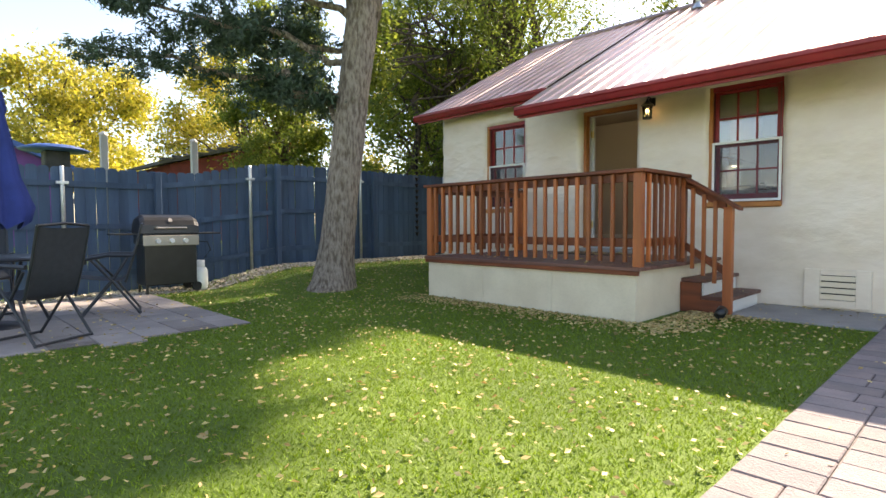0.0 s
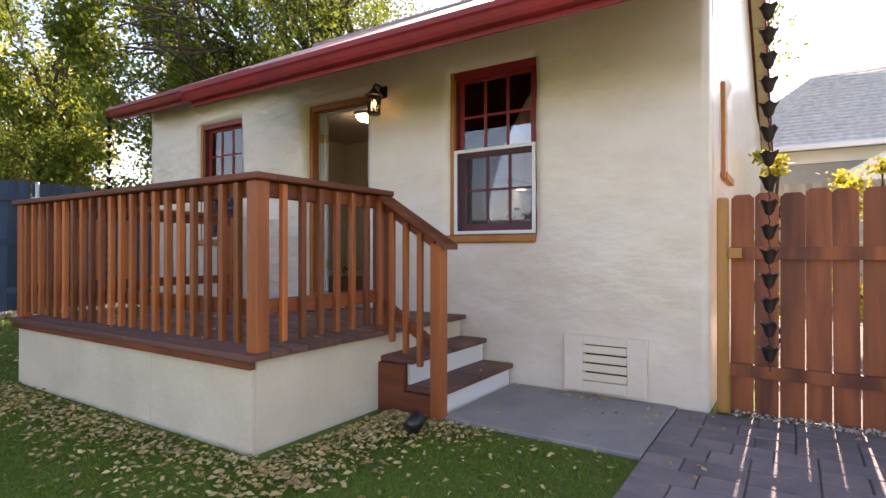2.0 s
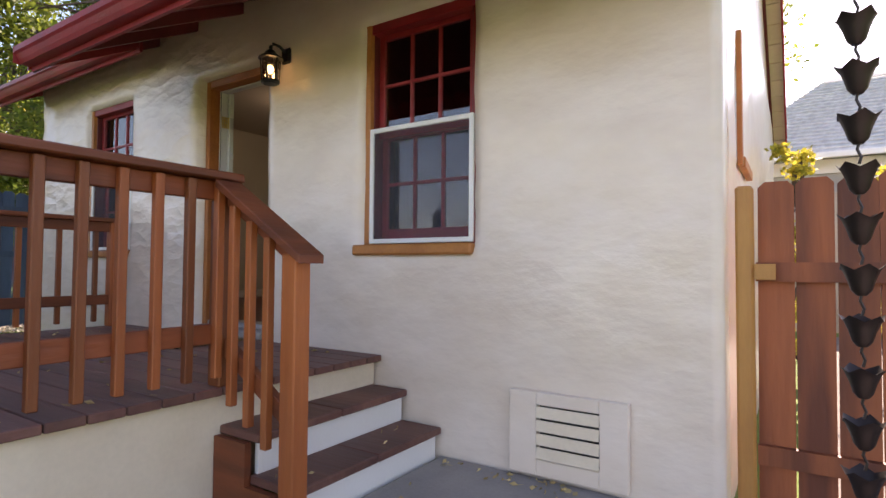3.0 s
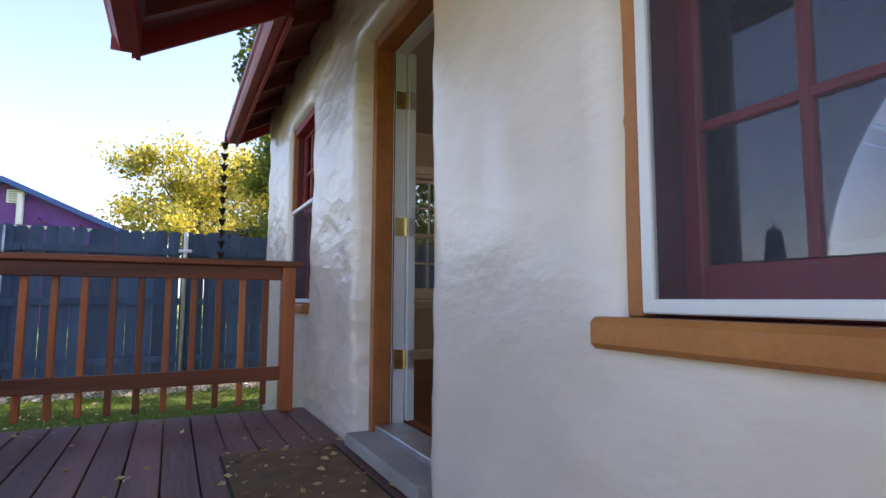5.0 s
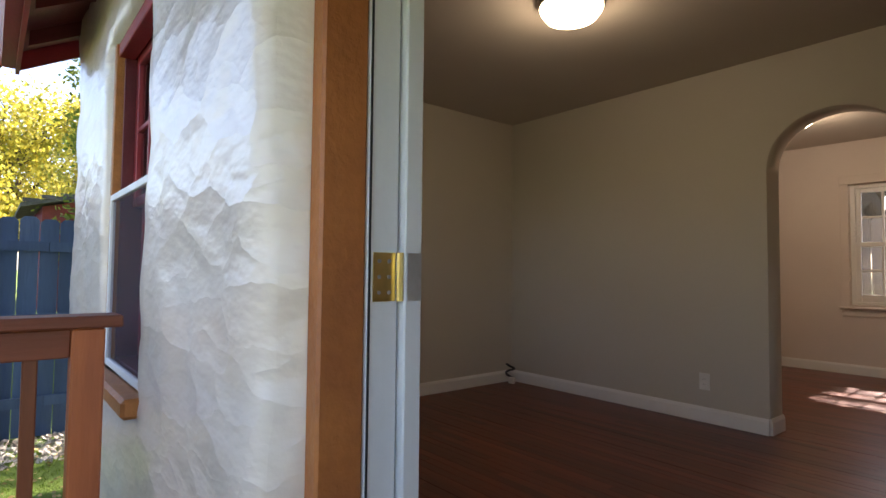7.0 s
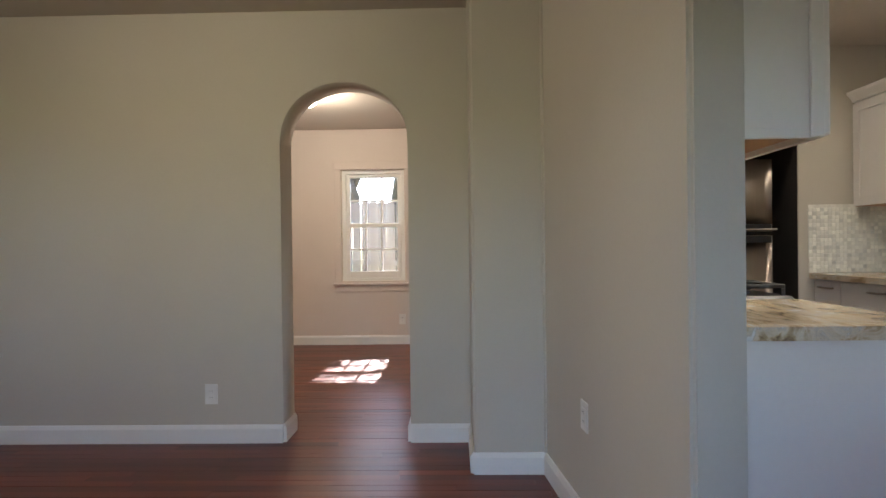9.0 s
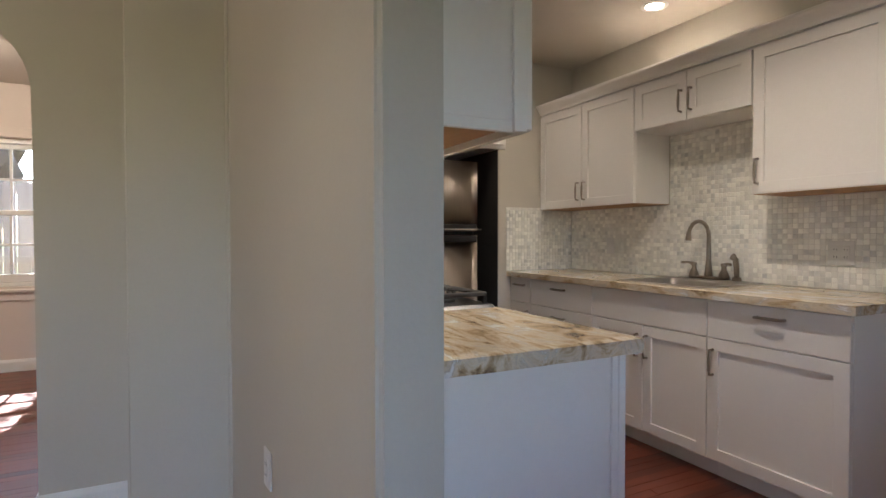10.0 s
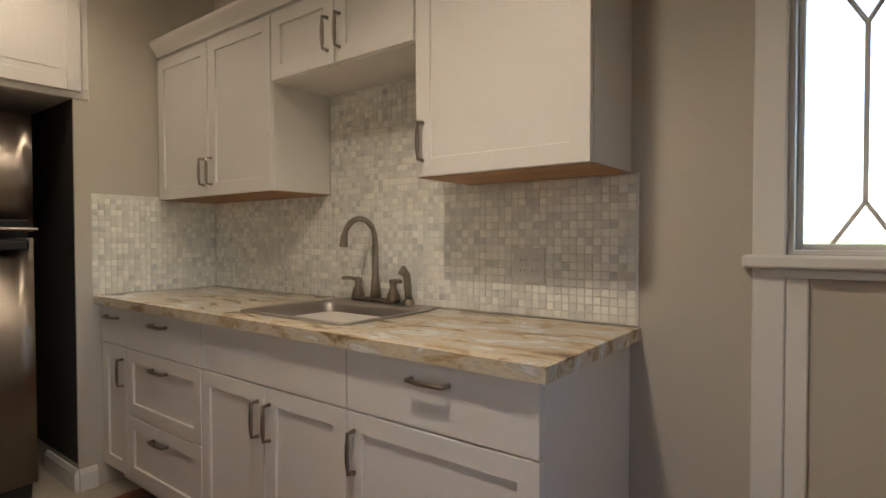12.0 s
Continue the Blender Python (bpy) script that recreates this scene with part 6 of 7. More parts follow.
def broad_tree(name, label, base, height, radius, leaf, leaves, size, seed, lean=(0, 0), low=0.3, bark=BARK_DARK, trunk=0.22, clumps=46, extra=(), stems=()):
    rng, nr = random.Random(seed), np.random.default_rng(seed)
    root = thing(name, label, "tree")
    bx, by = base
    z0 = 0.0
    top = Vector((bx + lean[0], by + lean[1], height * 0.8))
    bm = bmesh.new()
    spine = limb(bm, (bx, by, z0 - 0.1), top, trunk, trunk * 0.25, rng, 0.0, 8)
    centres = []
    for k in range(clumps):
        t = rng.uniform(0.25, 1.0)
        s = spine[min(8, int(t * 8))]
        a = rng.uniform(0, math.tau)
        zc = height * rng.uniform(low, 1.0)
        rr = radius * math.sqrt(max(0.08, 1 - ((zc / height - (0.5 + low / 2)) / 0.62) ** 2)) * rng.uniform(0.45, 1.0)
        c = Vector((s.x * 0.5 + bx * 0.5 + rr * math.cos(a), s.y * 0.5 + by * 0.5 + rr * math.sin(a), zc))
        centres.append(c)
        if k % 2 == 0:
            st = spine[max(2, min(7, int(zc / height * 7)))]
            limb(bm, st, c, trunk * 0.34, 0.02, rng, 0.12, 5)
    for c in extra:
        c = Vector(c)
        centres.append(c)
        limb(bm, spine[5], c, trunk * 0.2, 0.012, rng, 0.1, 6)
    for e in stems:
        limb(bm, spine[1], Vector(e), trunk * 0.75, trunk * 0.2, rng, 0.05, 8)
    part("trunk", bm, bark, root, "", True)
    pts = []
    for k, c in enumerate(centres):
        m = leaves // clumps
        p = nr.normal(size=(m, 3)) * (radius * 0.135 if k < clumps else 0.2) * nr.uniform(0.6, 1.3)
        p[:, 2] *= 0.75
        pts.append(p + np.array(c))
    v, f = leaf_cloud(np.vstack(pts), size, nr)
    tagged(cloud_mesh("crown", v, f, leaf, root), "", kind="")
    return root


def conifer():
    rng, nr = random.Random(21), np.random.default_rng(21)
    root = thing("pine_tree", "tall old conifer with furrowed grey bark", "tree")
    x, y = -6.28, -3.02
    bm = bmesh.new()
    zs = [-0.16, 0.0, 0.25, 0.6, 1.2, 2.0, 2.8, 3.6, 4.1]
    pts = [(x + 0.25 * z / 4 - 0.02 * math.sin(z), y + 0.40 * z / 4, z + 0.16) for z in zs]
    tube(pts, [0.40, 0.33, 0.28, 0.252, 0.238, 0.23, 0.226, 0.234, 0.22], 20, bm, False)
    for v in bm.verts:
        a = math.atan2(v.co.y - y - 0.1 * (v.co.z - 0.16), v.co.x - x - 0.0625 * (v.co.z - 0.16))
        v.co += Vector((math.cos(a), math.sin(a), 0)) * (0.022 * noise.noise(Vector((a * 3.5, v.co.z * 1.1, 3))) + 0.012 * noise.noise(Vector((a * 9, v.co.z * 3, 9))))
    e = Vector(pts[-1])
    limb(bm, e - Vector((0.05, 0.05, 0.25)), e + Vector((-0.25, -0.1, 4.6)), 0.19, 0.07, rng, 0.0)
    limb(bm, e + Vector((0.06, 0.06, -0.25)), e + Vector((0.75, 0.75, 4.0)), 0.15, 0.06, rng, 0.0)
    tufts = []
    L = Vector((-0.69, -0.72, 0))
    B = Vector((-0.72, 0.69, 0))
    specs = [(2.75, L * 3.9 + Vector((0, 0, 0.7)), 0.075), (2.45, L * 1.2 + B * 0.4 + Vector((0, 0, 0.65)), 0.055), (3.3, L * 3.2 - B * 0.6 + Vector((0, 0, 0.7)), 0.06), (3.5, L * 2.6 + B * 0.9 + Vector((0, 0, 0.5)), 0.05),
             (3.8, L * 2.7 + Vector((0, 0, 1.0)), 0.06), (4.2, L * 2.9 - B * 1.2 + Vector((0, 0, 1.0)), 0.06), (4.6, L * 2.2 + B * 1.4 + Vector((0, 0, 0.9)), 0.05),
             (5.0, L * 2.4 + Vector((0, 0, 1.0)), 0.05), (5.2, -L * 1.5 + Vector((0, 0, 1.2)), 0.05), (5.8, L * 1.6 - B * 1.2 + Vector((0, 0, 0.8)), 0.05), (6.2, -L * 1.2 + B * 0.8 + Vector((0, 0, 0.7)), 0.04),
             (6.6, L * 1.4 + Vector((0, 0, 0.6)), 0.04), (4.4, -B * 2.2 + Vector((0, 0, 1.0)), 0.05), (5.4, -B * 1.8 + L * 1.0 + Vector((0, 0, 0.9)), 0.05)]
    for k in range(16):
        a = k * 2.4
        specs.append((5.3 + 0.22 * k, Vector((math.cos(a), math.sin(a), 0)) * (3.9 - 0.13 * k) + Vector((0, 0, 0.6)), 0.05))
    for z, off, r in specs:
        s = Vector((x + 0.06 * min(z, 4.2), y + 0.095 * min(z, 4.2), z + 0.1))
        pts = limb(bm, s, s + off, r, 0.012, rng, 0.10, 7)
        n = 11
        for k in range(n):
            u = 0.28 + 0.72 * k / (n - 1)
            i = min(6, int(u * 7))
            c = pts[i].lerp(pts[i + 1], u * 7 - i)
            for q in range(9):
                tufts.append(c + Vector((rng.gauss(0, 0.30), rng.gauss(0, 0.30), rng.gauss(-0.02, 0.15))) * (0.5 + 0.6 * math.sin(math.pi * min(1, u))))
    part("trunk", bm, BARK, root, "", True)
    pts, dirs = [], []
    for c in tufts:
        m = 52
        p = nr.normal(size=(m, 3))
        p /= np.linalg.norm(p, axis=1)[:, None]
        pts.append(np.array(c) + p * nr.uniform(0.02, 0.17, (m, 1)) * np.array((1, 1, 0.7)))
    v, f = leaf_cloud(np.vstack(pts), 0.05, nr, 0.26)
    cloud_mesh("crown", v, f, NEEDLE, root)


conifer()
HANG = [(-10.0, 0.45, 6.0), (-10.0, 0.65, 5.6), (-10.1, 0.2, 5.3), (-10.0, 0.6, 5.1), (-10.2, 0.3, 4.7), (-10.0, 0.45, 4.4), (-10.0, 0.8, 6.0), (-10.0, 0.25, 5.75), (-10.1, 0.15, 4.95), (-10.0, 0.8, 4.7), (-10.3, 1.0, 4.0), (-10.3, 1.1, 3.5)]
broad_tree("tree", "big leafy tree with dark leaning stems behind the fence", (-13.2, 7.0), 12.5, 3.9, GREENLEAF, 56000, 0.062, 31, (1.0, 2.5), 0.14, trunk=0.34, clumps=230, extra=HANG, stems=((-14.6, 4.0, 10.5), (-10.8, 9.4, 11.0), (-10.6, 6.2, 10.0)))
broad_tree("tree", "leafy green tree close behind the blue fence", (-12.1, 4.0), 7.6, 2.4, GREENLEAF, 40000, 0.055, 32, (0.4, 0.9), 0.2, trunk=0.2, clumps=100, stems=((-11.4, 2.9, 6.8),))
broad_tree("tree", "tall tree behind the house with thinning leaves", (-6.3, 13.2), 17.0, 2.8, GREENLEAF, 17000, 0.075, 33, (0.8, -1.0), 0.36, trunk=0.4, clumps=130, stems=((-5.2, 11.6, 13.0), (-7.4, 12.0, 14.0)))
# out of view: high crown added only to throw shade on the lawn
broad_tree("tree", "unseen tall cottonwood added far behind the house to shade the lawn", (-4.8, 17.7), 25.0, 2.4, GREENLEAF, 150000, 0.18, 44, (0, 0), 0.93, trunk=0.4, clumps=110)
broad_tree("tree", "leafy green tree beyond the fence corner", (-20, 3.4), 9.5, 2.5, GREENLEAF, 30000, 0.075, 47, (0.3, 0.6), 0.2, trunk=0.22, clumps=90)
broad_tree("tree", "tall thin tree behind the house ridge", (-2.6, 14.5), 11.5, 2.6, GREENLEAF, 4500, 0.08, 34, (0.6, 0.2), 0.55, trunk=0.2, clumps=30)
broad_tree("tree", "tall yellow autumn tree far beyond the fence", (-45, 0.2), 11.6, 5.6, YELLOWLEAF, 26000, 0.15, 35, (0.3, 0.5), 0.3, trunk=0.3, clumps=70)
broad_tree("tree", "yellow green tree beyond the red shed", (-34, 7.2), 7.8, 3.2, YELLOWLEAF, 24000, 0.075, 37, (0, 0.5), 0.2, trunk=0.2, clumps=80)
broad_tree("tree", "yellow green tree beyond the red shed", (-17.5, 8.8), 8.8, 3.2, YELLOWLEAF, 22000, 0.075, 38, (0.5, 0.5), 0.2, trunk=0.2, clumps=80)
broad_tree("tree", "yellow autumn tree beyond the fence", (-29, 5.6), 9.6, 4.0, YELLOWLEAF, 26000, 0.10, 39, (0, 0.5), 0.2, trunk=0.2, clumps=80)
broad_tree("tree", "small red autumn tree far off", (-33, -5.8), 5.6, 1.6, REDLEAF, 2500, 0.12, 40, (0, 0), 0.45, trunk=0.12, clumps=20)
broad_tree("tree", "pale green tree beyond the side yard", (13.0, 5.8), 7.0, 2.4, GREENLEAF, 3500, 0.08, 42, (0, 0), 0.4, trunk=0.16, clumps=30)
broad_tree("shrub", "climbing shrub along the side of the house", (0.28, 3.6), 2.5, 0.3, YELLOWLEAF, 2400, 0.032, 41, (0, 0.1), 0.12, trunk=0.03, clumps=24)
broad_tree("shrub", "yellow green shrub behind the gate", (1.45, 3.4), 2.1, 0.6, YELLOWLEAF, 2600, 0.036, 43, (0, 0.1), 0.15, trunk=0.03, clumps=24)


# ---- patio things ----
def patio_chair(m, label):
    root = thing("patio_chair", label, "chair", "patio chairs", at=m)
    for s in (-0.27, 0.27):
        part("back_leg", tube([(0.30, s, 0.0), (0.05, s, 0.36), (-0.16, s, 0.62)], 0.013, 8), DARKMETAL, root)
        part("front_leg", tube([(-0.26, s * 0.93, 0.0), (0.02, s * 0.93, 0.36), (0.18, s * 0.93, 0.62)], 0.013, 8), DARKMETAL, root)
        part("back_post", tube([(0.16, s * 0.9, 0.36), (0.26, s * 0.9, 0.70), (0.33, s * 0.9, 1.0)], 0.013, 8), DARKMETAL, root)
        part("armrest", tube([(0.24, s * 1.03, 0.66), (0.0, s * 1.05, 0.67), (-0.22, s * 1.03, 0.63)], 0.02, 8), DARKMETAL, root)
    part("foot_bar", tube([(0.30, -0.27, 0.015), (0.30, 0.27, 0.015)], 0.012, 8), DARKMETAL, root)
    part("foot_bar", tube([(-0.26, -0.25, 0.015), (-0.26, 0.25, 0.015)], 0.012, 8), DARKMETAL, root)
    part("top_bar", tube([(0.33, -0.243, 1.0), (0.345, 0, 1.02), (0.33, 0.243, 1.0)], 0.013, 8), DARKMETAL, root)
    bm = bmesh.new()
    line = [(-0.28, 0.43), (-0.1, 0.40), (0.12, 0.38), (0.18, 0.44), (0.24, 0.62), (0.29, 0.82), (0.33, 0.99)]
    r = [[bm.verts.new((x - 0.012 * (0 if abs(s) > 0.2 else 1), s, z - 0.012 * (0 if abs(s) > 0.2 else 1))) for s in (-0.235, -0.1, 0.1, 0.235)] for x, z in line]
    low = [[bm.verts.new(v.co + Vector((0.004, 0, -0.004))) for v in row] for row in r]
    for i in range(len(line) - 1):
        for k in range(3):
            bm.faces.new((r[i][k], r[i + 1][k], r[i + 1][k + 1], r[i][k + 1]))
            bm.faces.new((low[i][k], low[i][k + 1], low[i + 1][k + 1], low[i + 1][k]))
    part("sling", bm, MESHCLOTH, root, "dark grey mesh sling seat and back", True)
    return root


ch = patio_chair(pose(-5.30, -6.70, 0.016, 0, 0, 33), "dark sling patio chair seen from behind")
copy_thing(ch, pose(-6.55, -5.85, 0.016, 0, 0, 75))
copy_thing(ch, pose(-7.45, -6.9, 0.016, 0, 0, 178))
tb = thing("patio_table", "round dark patio table with an umbrella hole", "table")
TX, TY = -6.28, -6.88
part("tabletop", lathe([(0.03, 0.715), (0.55, 0.715), (0.57, 0.705), (0.57, 0.69), (0.55, 0.685), (0.03, 0.685)], 32, (TX, TY, 0)), DARKMETAL, tb, "", True)
for k in range(4):
    a = k * math.pi / 2 + 0.4
    part("leg", tube([(TX + 0.48 * math.cos(a), TY + 0.48 * math.sin(a), 0.016), (TX + 0.3 * math.cos(a), TY + 0.3 * math.sin(a), 0.4), (TX + 0.4 * math.cos(a), TY + 0.4 * math.sin(a), 0.685)], 0.015, 8), DARKMETAL, tb)
um = thing("patio_umbrella", "closed royal blue patio umbrella through the table", "umbrella")
part("pole", tube([(TX, TY, 0.03), (TX, TY, 2.45)], 0.02, 10), DARKMETAL, um)
part("base", lathe([(0.0, 0.08), (0.05, 0.08), (0.22, 0.045), (0.23, 0.017)], 20, (TX, TY, 0)), DARKMETAL, um, "", True)
bm = bmesh.new()
rings = []
for z, r_ in ((2.40, 0.03), (2.32, 0.09), (2.16, 0.115), (2.10, 0.10), (1.8, 0.15), (1.5, 0.19), (1.30, 0.25), (1.16, 0.28), (1.02, 0.25)):
    rings.append([bm.verts.new((TX + (r_ * (1 + 0.20 * math.cos(k * 8 / 32 * math.tau))) * math.cos(k / 32 * math.tau), TY + (r_ * (1 + 0.20 * math.cos(k * 8 / 32 * math.tau))) * math.sin(k / 32 * math.tau), z + (0.04 * math.cos(k * 8 / 32 * math.tau) if z < 1.2 else 0))) for k in range(32)])
for r0, r1 in zip(rings, rings[1:]):
    for k in range(32):
        bm.faces.new((r0[k], r1[k], r1[(k + 1) % 32], r0[(k + 1) % 32]))
part("canopy", bm, BLUECLOTH, um, "folded blue canvas", True)
part("finial", lathe([(0.0, 2.50), (0.02, 2.48), (0.022, 2.45), (0.012, 2.44)], 10, (TX, TY, 0)), DARKMETAL, um, "", True)

gr = thing("gas_grill", "black gas barbecue grill with side shelves", "grill", at=pose(-8.18, -4.72, 0.016, 0, 0, 0))
part("cabinet", boxes((-0.22, -0.36, 0.12, 0.20, 0.36, 0.72), bevel=0.01), BLACK, gr)
part("control_panel", boxes((0.201, -0.385, 0.70, 0.245, 0.385, 0.85), bevel=0.006), STEEL, gr, "steel control panel")
for y in (-0.19, 0.0, 0.19):
    bm = tube([(0.246, y, 0.77), (0.285, y, 0.77)], [0.038, 0.032], 14)
    part("control_knob", bm, PLASTIC, gr, "pale round knob")
part("firebox", boxes((-0.24, -0.385, 0.725, 0.20, 0.385, 0.875), bevel=0.01), BLACK, gr)
bm = bmesh.new()
rows = []
for y, s in ((-0.40, 0.80), (-0.34, 0.98), (0.34, 0.98), (0.40, 0.80)):
    rows.append([bm.verts.new((-0.02 + 0.235 * math.cos(math.pi * k / 10), y, 0.88 + 0.28 * s * math.sin(math.pi * k / 10) ** 0.7)) for k in range(11)])
for r0, r1 in zip(rows, rows[1:]):
    for k in range(10):
        bm.faces.new((r0[k], r0[k + 1], r1[k + 1], r1[k]))
bm.faces.new(rows[0])
bm.faces.new(rows[-1][::-1])
bmesh.ops.recalc_face_normals(bm, faces=bm.faces)
part("lid", bm, BLACK, gr, "rounded black lid")
part("lid_handle", tube([(0.21, -0.22, 0.95), (0.26, -0.20, 0.96), (0.26, 0.20, 0.96), (0.21, 0.22, 0.95)], 0.013, 8), STEEL, gr)
part("thermometer", tube([(0.15, 0, 1.06), (0.185, 0, 1.075)], 0.03, 12), STEEL, gr)
part("side_shelf", boxes((-0.2, -0.74, 0.86, 0.2, -0.41, 0.885), bevel=0.008), BLACK, gr)
part("side_shelf", boxes((-0.2, 0.41, 0.86, 0.2, 0.74, 0.885), bevel=0.008), BLACK, gr)
for x, y in ((-0.2, -0.35), (0.17, -0.35), (-0.2, 0.33), (0.17, 0.33)):
    part("leg", boxes((x, y, 0.0 if y < 0 else 0.08, x + 0.03, y + 0.03, 0.12)), BLACK, gr)
for x in (-0.19, 0.18):
    part("wheel", tube([(x - 0.02, 0.36, 0.07), (x + 0.02, 0.36, 0.07)], 0.07, 14), RUBBER, gr)
part("hose", tube([(0.1, 0.40, 0.75), (0.16, 0.54, 0.74), (0.18, 0.58, 0.62), (0.12, 0.50, 0.48)], 0.008, 6), RUBBER, gr)
bt = thing("gas_bottle", "white propane bottle beside the grill", "gas bottle")
part("tank", lathe([(0.0, 0.0), (0.10, 0.0), (0.115, 0.03), (0.12, 0.10), (0.12, 0.27), (0.10, 0.33), (0.04, 0.36), (0.03, 0.38)], 18, (-8.12, -4.27, 0.02)), PLASTIC, bt, "", True)
part("collar", lathe([(0.075, 0.35), (0.08, 0.45), (0.072, 0.45), (0.068, 0.35)], 14, (-8.12, -4.27, 0.02)), PLASTIC, bt, "", True)
part("valve", tube([(-8.12, -4.27, 0.39), (-8.12, -4.27, 0.46)], 0.02, 8), BRASS, bt)

sl = thing("spotlight", "small black garden spotlight among leaves", "garden lamp")
part("housing", tube([(-1.43, -1.52, 0.05), (-1.42, -1.43, 0.10)], [0.05, 0.055], 14), BLACK, sl, "", True)
part("stake", tube([(-1.43, -1.50, -0.05), (-1.43, -1.50, 0.07)], 0.012, 8), BLACK, sl)

# toy truck on the window board
tt = thing("toy_truck", "small white toy pickup truck on the window sill", "toy")
TZ, T0, TYY = 1.4155, -1.665, 0.268
part("body", boxes((T0, TYY - 0.045, TZ + 0.025, T0 + 0.25, TYY + 0.045, TZ + 0.065), bevel=0.008), PLASTIC, tt)
part("cab", boxes((T0 + 0.09, TYY - 0.04, TZ + 0.066, T0 + 0.17, TYY + 0.04, TZ + 0.115), bevel=0.014), PLASTIC, tt)
part("cab_window", boxes((T0 + 0.105, TYY - 0.0415, TZ + 0.078, T0 + 0.155, TYY - 0.0402, TZ + 0.102)), DARK, tt)
part("bed_side", boxes((T0 + 0.002, TYY - 0.044, TZ + 0.0655, T0 + 0.085, TYY - 0.036, TZ + 0.08), bevel=0.002), PLASTIC, tt)
for x in (T0 + 0.05, T0 + 0.20):
    for y in (-0.05, 0.03):
        w = part("wheel", tube([(x, TYY + y, TZ + 0.022), (x, TYY + y + 0.02, TZ + 0.022)], 0.022, 14), RUBBER, tt)
        part("hub", tube([(x, TYY + y - 0.001, TZ + 0.022), (x, TYY + y + 0.0, TZ + 0.022)], 0.012, 10), PLASTIC, w)

# ---- beyond the fence ----
def prism(outline, x0, x1):
    """An outline of (y, z) drawn out along x."""
    bm = bmesh.new()
    f = [[bm.verts.new((x, y, z)) for y, z in outline] for x in (x0, x1)]
    bm.faces.new(f[0])
    bm.faces.new(f[1][::-1])
    n = len(outline)
    for k in range(n):
        bm.faces.new((f[0][k], f[1][k], f[1][(k + 1) % n], f[0][(k + 1) % n]))
    bmesh.ops.recalc_face_normals(bm, faces=bm.faces)
    return bm


ph = thing("neighbour_house", "purple house with blue roof edges beyond the fence", "house")
part("wall", prism([(-13.6, 0), (-2.2, 0), (-2.2, 4.0), (-7.9, 6.5), (-13.6, 4.0)], -42, -32), PURPLE, ph)
for ya, za, yb, zb_ in ((-7.9, 6.76, -1.6, 3.95), (-14.2, 3.95, -7.9, 6.76)):
    part("roof", prism([(ya, za - 0.25), (yb, zb_ - 0.25), (yb, zb_), (ya, za)], -42.4, -31.4), BLUETRIM, ph, "blue edged roof slope")
v_ = part("gable_vent", boxes((-31.99, -7.8, 5.62, -31.9, -7.15, 6.25), bevel=0.02), WHITE, ph, "white gable vent")
part("vent_slats", boxes(*[(-31.9, -7.7, 5.68 + 0.11 * k, -31.87, -7.25, 5.73 + 0.11 * k) for k in range(5)]), TAN, v_)
part("gutter", boxes((-31.98, -13.5, 4.48, -31.8, -4.2, 4.62), bevel=0.02), WHITE, ph, "white gutter over the lower storey")
part("vent_stack", tube([(-31.6, -7.2, 4.63), (-31.6, -7.2, 6.0), (-31.6, -7.2, 6.05)], [0.14, 0.14, 0.2], 10), WHITE, ph, "white vent stack")
fd = thing("canopy_stand", "small stand with a flat blue metal canopy", "canopy")
part("post_shaft", boxes((-12.05, -5.52, -0.1, -11.95, -5.42, 2.2)), DARKSHINGLE, fd)
part("box", boxes((-12.2, -5.65, 2.05, -11.8, -5.25, 2.42), bevel=0.02), DARKSHINGLE, fd)
part("cap", lathe([(0.0, 2.42), (0.56, 2.43), (0.57, 2.46), (0.35, 2.53), (0.0, 2.57)], 20, (-12.0, -5.47, 0)), BLUETRIM, fd, "flat blue metal canopy", True)
rs = thing("shed", "red shed with a sagging dark roof beyond the fence", "shed")
part("wall", prism([(0.9, 0), (7.2, 0), (7.2, 5.45), (4.2, 4.6), (0.9, 3.75)], -31.0, -25.4), BARNRED, rs)
part("roof", prism([(0.3, 3.66), (4.2, 4.72), (7.6, 5.68), (7.6, 5.82), (4.2, 4.86), (0.3, 3.8)], -31.3, -25.0), DARKSHINGLE, rs, "dark shingle roof")
rng_ = random.Random(2)
for k in range(14):
    y = 0.35 + 0.5 * k
    part("shingle_course", boxes((-25.04, y, 3.83 + (y - 0.3) * 0.277, -24.95, y + 0.45, 3.9 + (y - 0.3) * 0.277 + rng_.uniform(0, 0.05))), DARKSHINGLE, rs)
for y, h in ((-5.236, 2.50), (-3.856, 2.53)):
    wp = thing("vinyl_post", "pale grey capped post behind the blue fence", "post", "grey posts behind the fence")
    part("post_shaft", boxes((-9.42, y - 0.05, -0.1, -9.32, y + 0.05, h - 0.06), bevel=0.005), GREYSIDING, wp)
    part("cap", lathe([(0.075, h - 0.059), (0.075, h - 0.04), (0.02, h), (0.0, h)], 4, (-9.37, y, 0)), GREYSIDING, wp)

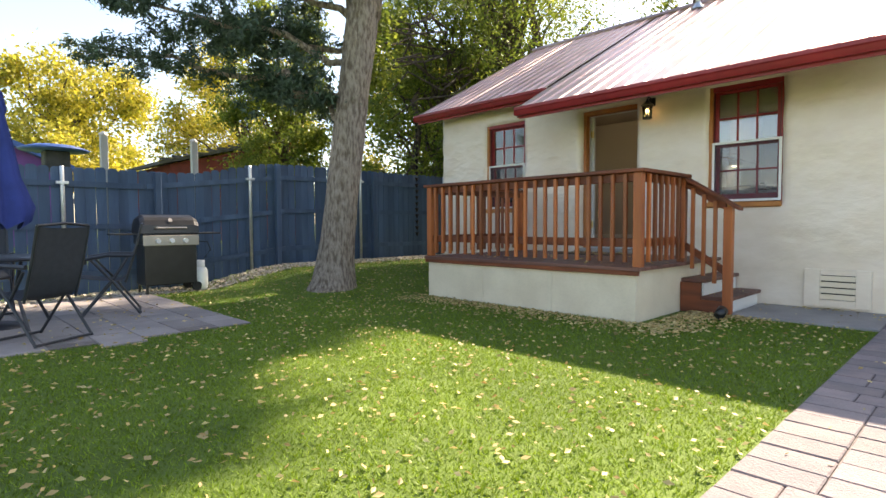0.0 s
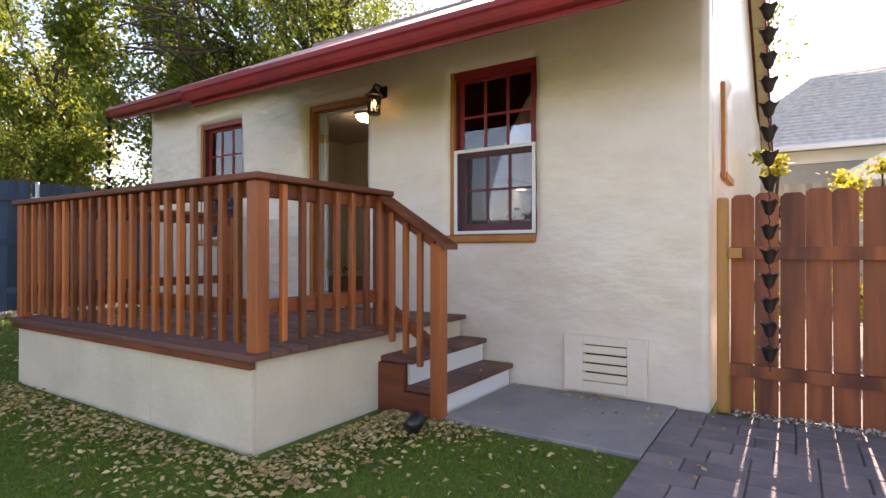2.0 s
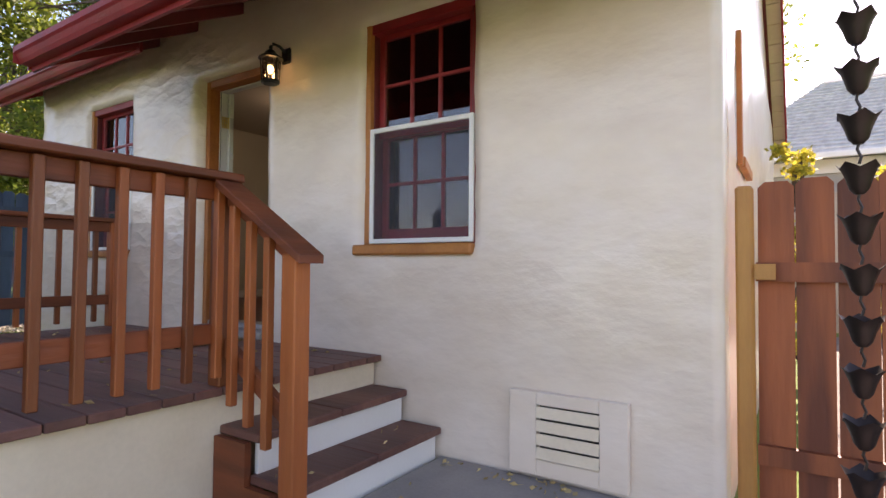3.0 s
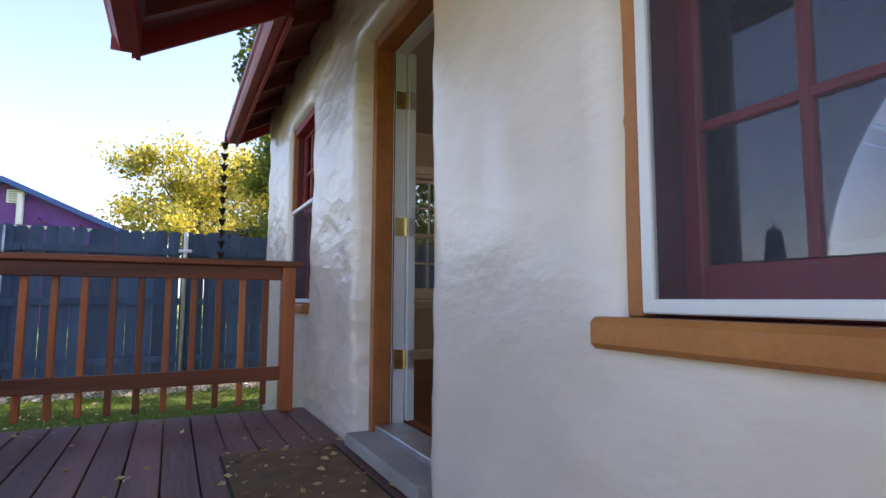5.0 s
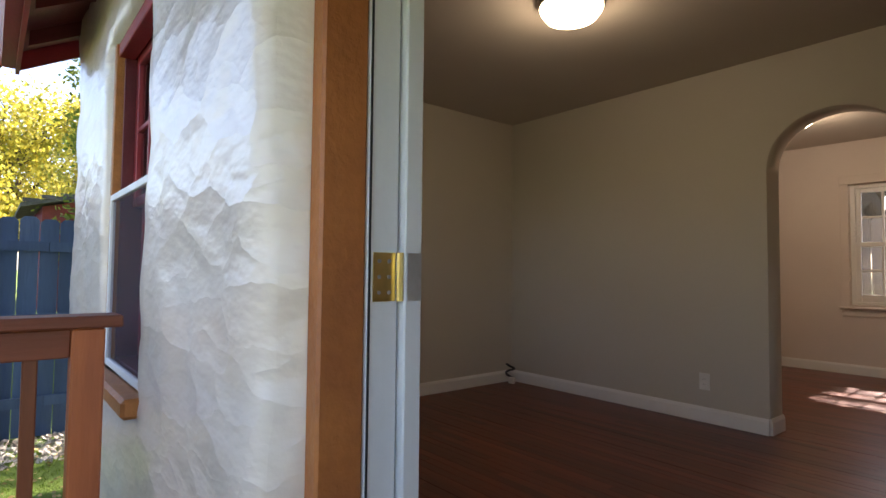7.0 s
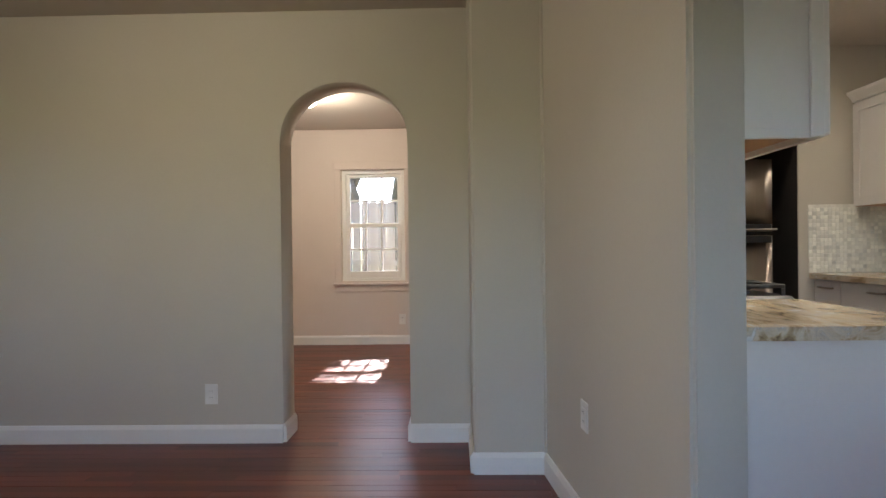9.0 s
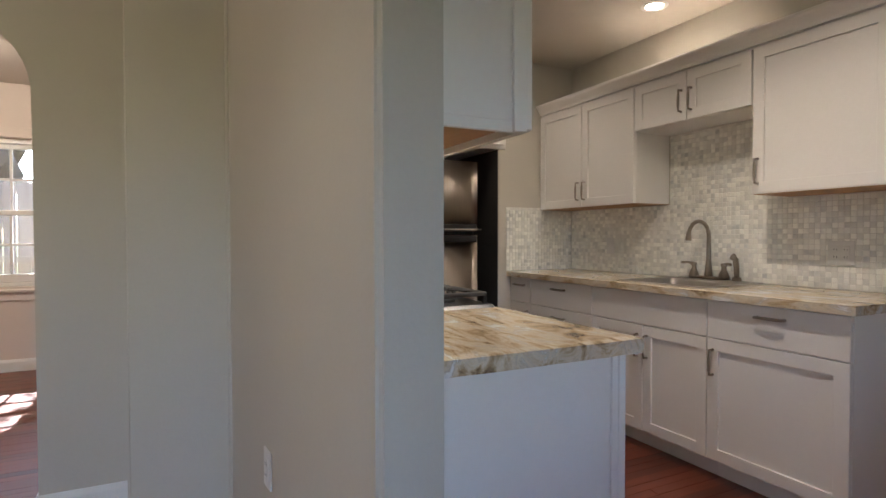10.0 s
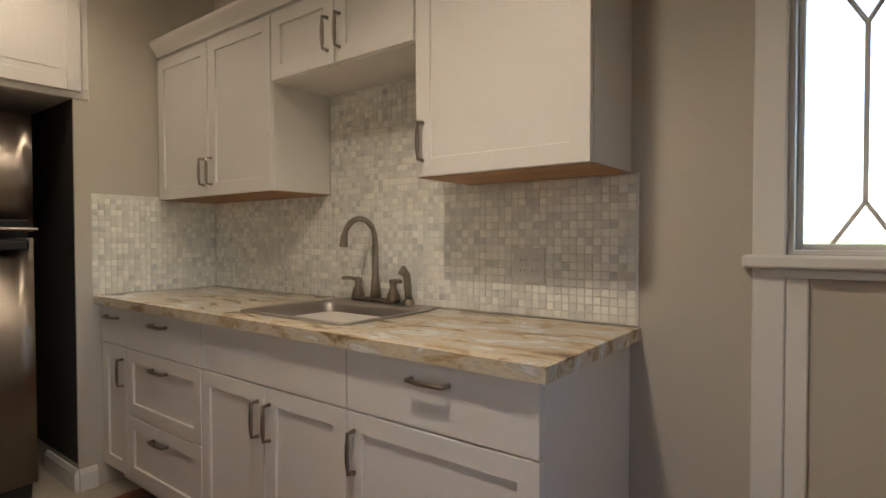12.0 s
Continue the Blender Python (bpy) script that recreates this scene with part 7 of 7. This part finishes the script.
nh = thing("neighbour_house", "grey house with a pale shingle hip roof", "house")
part("wall", boxes((-1.2, 13.2, 0, 9.0, 20, 3.75)), GREYSIDING, nh)
part("trim_band", boxes((-1.25, 13.12, 3.45, 9.05, 13.19, 3.78)), WHITE, nh)
bm = bmesh.new()
lo = [bm.verts.new(p) for p in ((-1.7, 12.6, 3.85), (9.5, 12.6, 3.85), (9.5, 20.6, 3.85), (-1.7, 20.6, 3.85))]
hi = [bm.verts.new(p) for p in ((1.1, 16.2, 6.6), (6.4, 16.2, 6.5))]
for q in ((lo[0], lo[1], hi[1], hi[0]), (lo[1], lo[2], hi[1]), (lo[2], lo[3], hi[0], hi[1]), (lo[3], lo[0], hi[0]), (lo[3], lo[2], lo[1], lo[0])):
    bm.faces.new(q)
rf = part("roof", bm, SHINGLE, nh, "pale grey shingle roof")
sl_ = (6.6 - 3.85) / (16.2 - 12.6)
for k in range(22):
    y = 12.6 + k * 0.16
    u = (y - 12.6) / 3.6
    part("shingle_course", boxes((-1.7 + 2.8 * u, y, 3.86 + (y - 12.6) * sl_ - 0.0, 9.5 - 3.1 * u, y + 0.03, 3.885 + (y - 12.6) * sl_)), SHINGLE, rf)
part("gutter", boxes((-1.75, 12.5, 3.72, 9.55, 12.6, 3.86), bevel=0.02), WHITE, nh)
bm = bmesh.new()
f = [[bm.verts.new((x, y, z)) for x, z in ((1.5, 2.75), (3.4, 2.75), (3.4, 2.95), (2.45, 3.5), (1.5, 2.95))] for y in (11.4, 12.45)]
bm.faces.new(f[0])
bm.faces.new(f[1][::-1])
for k in range(5):
    bm.faces.new((f[0][k], f[1][k], f[1][(k + 1) % 5], f[0][(k + 1) % 5]))
bmesh.ops.recalc_face_normals(bm, faces=bm.faces)
part("porch_gable", bm, WHITE, nh, "white porch gable")
for x in (1.55, 3.25):
    part("porch_post", boxes((x, 11.45, 0, x + 0.12, 11.57, 2.75)), WHITE, nh)
part("window", boxes((4.4, 13.13, 1.2, 5.4, 13.19, 2.6)), DARK, nh)

vp = thing("vent_pipe", "grey plumbing vent pipe on the metal roof", "pipe")
part("pipe", tube([(-3.45, 3.1, roof_z(3.1) + 0.02), (-3.45, 3.1, roof_z(3.1) + 0.42)], 0.045, 12), GALV, vp, "", True)
part("boot", lathe([(0.11, 0.02), (0.07, 0.1), (0.048, 0.14)], 14, (-3.45, 3.1, roof_z(3.1))), GALV, vp, "", True)
wire = thing("power_line", "thin overhead power line", "cable")
part("wire", tube([(0.5 + 3 * k, 9.5 + 1.2 * k, 5.6 + 0.35 * k - 0.04 * k * k) for k in range(8)], 0.008, 5), RUBBER, wire)
bm = bmesh.new()
for ya, yb in ((-1.0, RIDGE_Y), (RIDGE_Y, 7.4)):
    k = 14
    for i in range(k):
        p, q = ya + (yb - ya) * i / k, ya + (yb - ya) * (i + 0.94) / k
        v = [bm.verts.new((x, y, roof_z(y) + dz)) for dz in (-0.024, -0.04) for x, y in ((0.035, p), (RX1 - 0.005, p), (RX1 - 0.005, q), (0.035, q))]
        for c4 in ((0, 1, 2, 3), (7, 6, 5, 4), (0, 4, 5, 1), (2, 6, 7, 3), (1, 5, 6, 2), (0, 3, 7, 4)):
            bm.faces.new([v[z] for z in c4])
tagged(link_mesh("rake_soffit", bm, TAN), "tan painted boards under the gable overhang", "soffit", kind="structure")
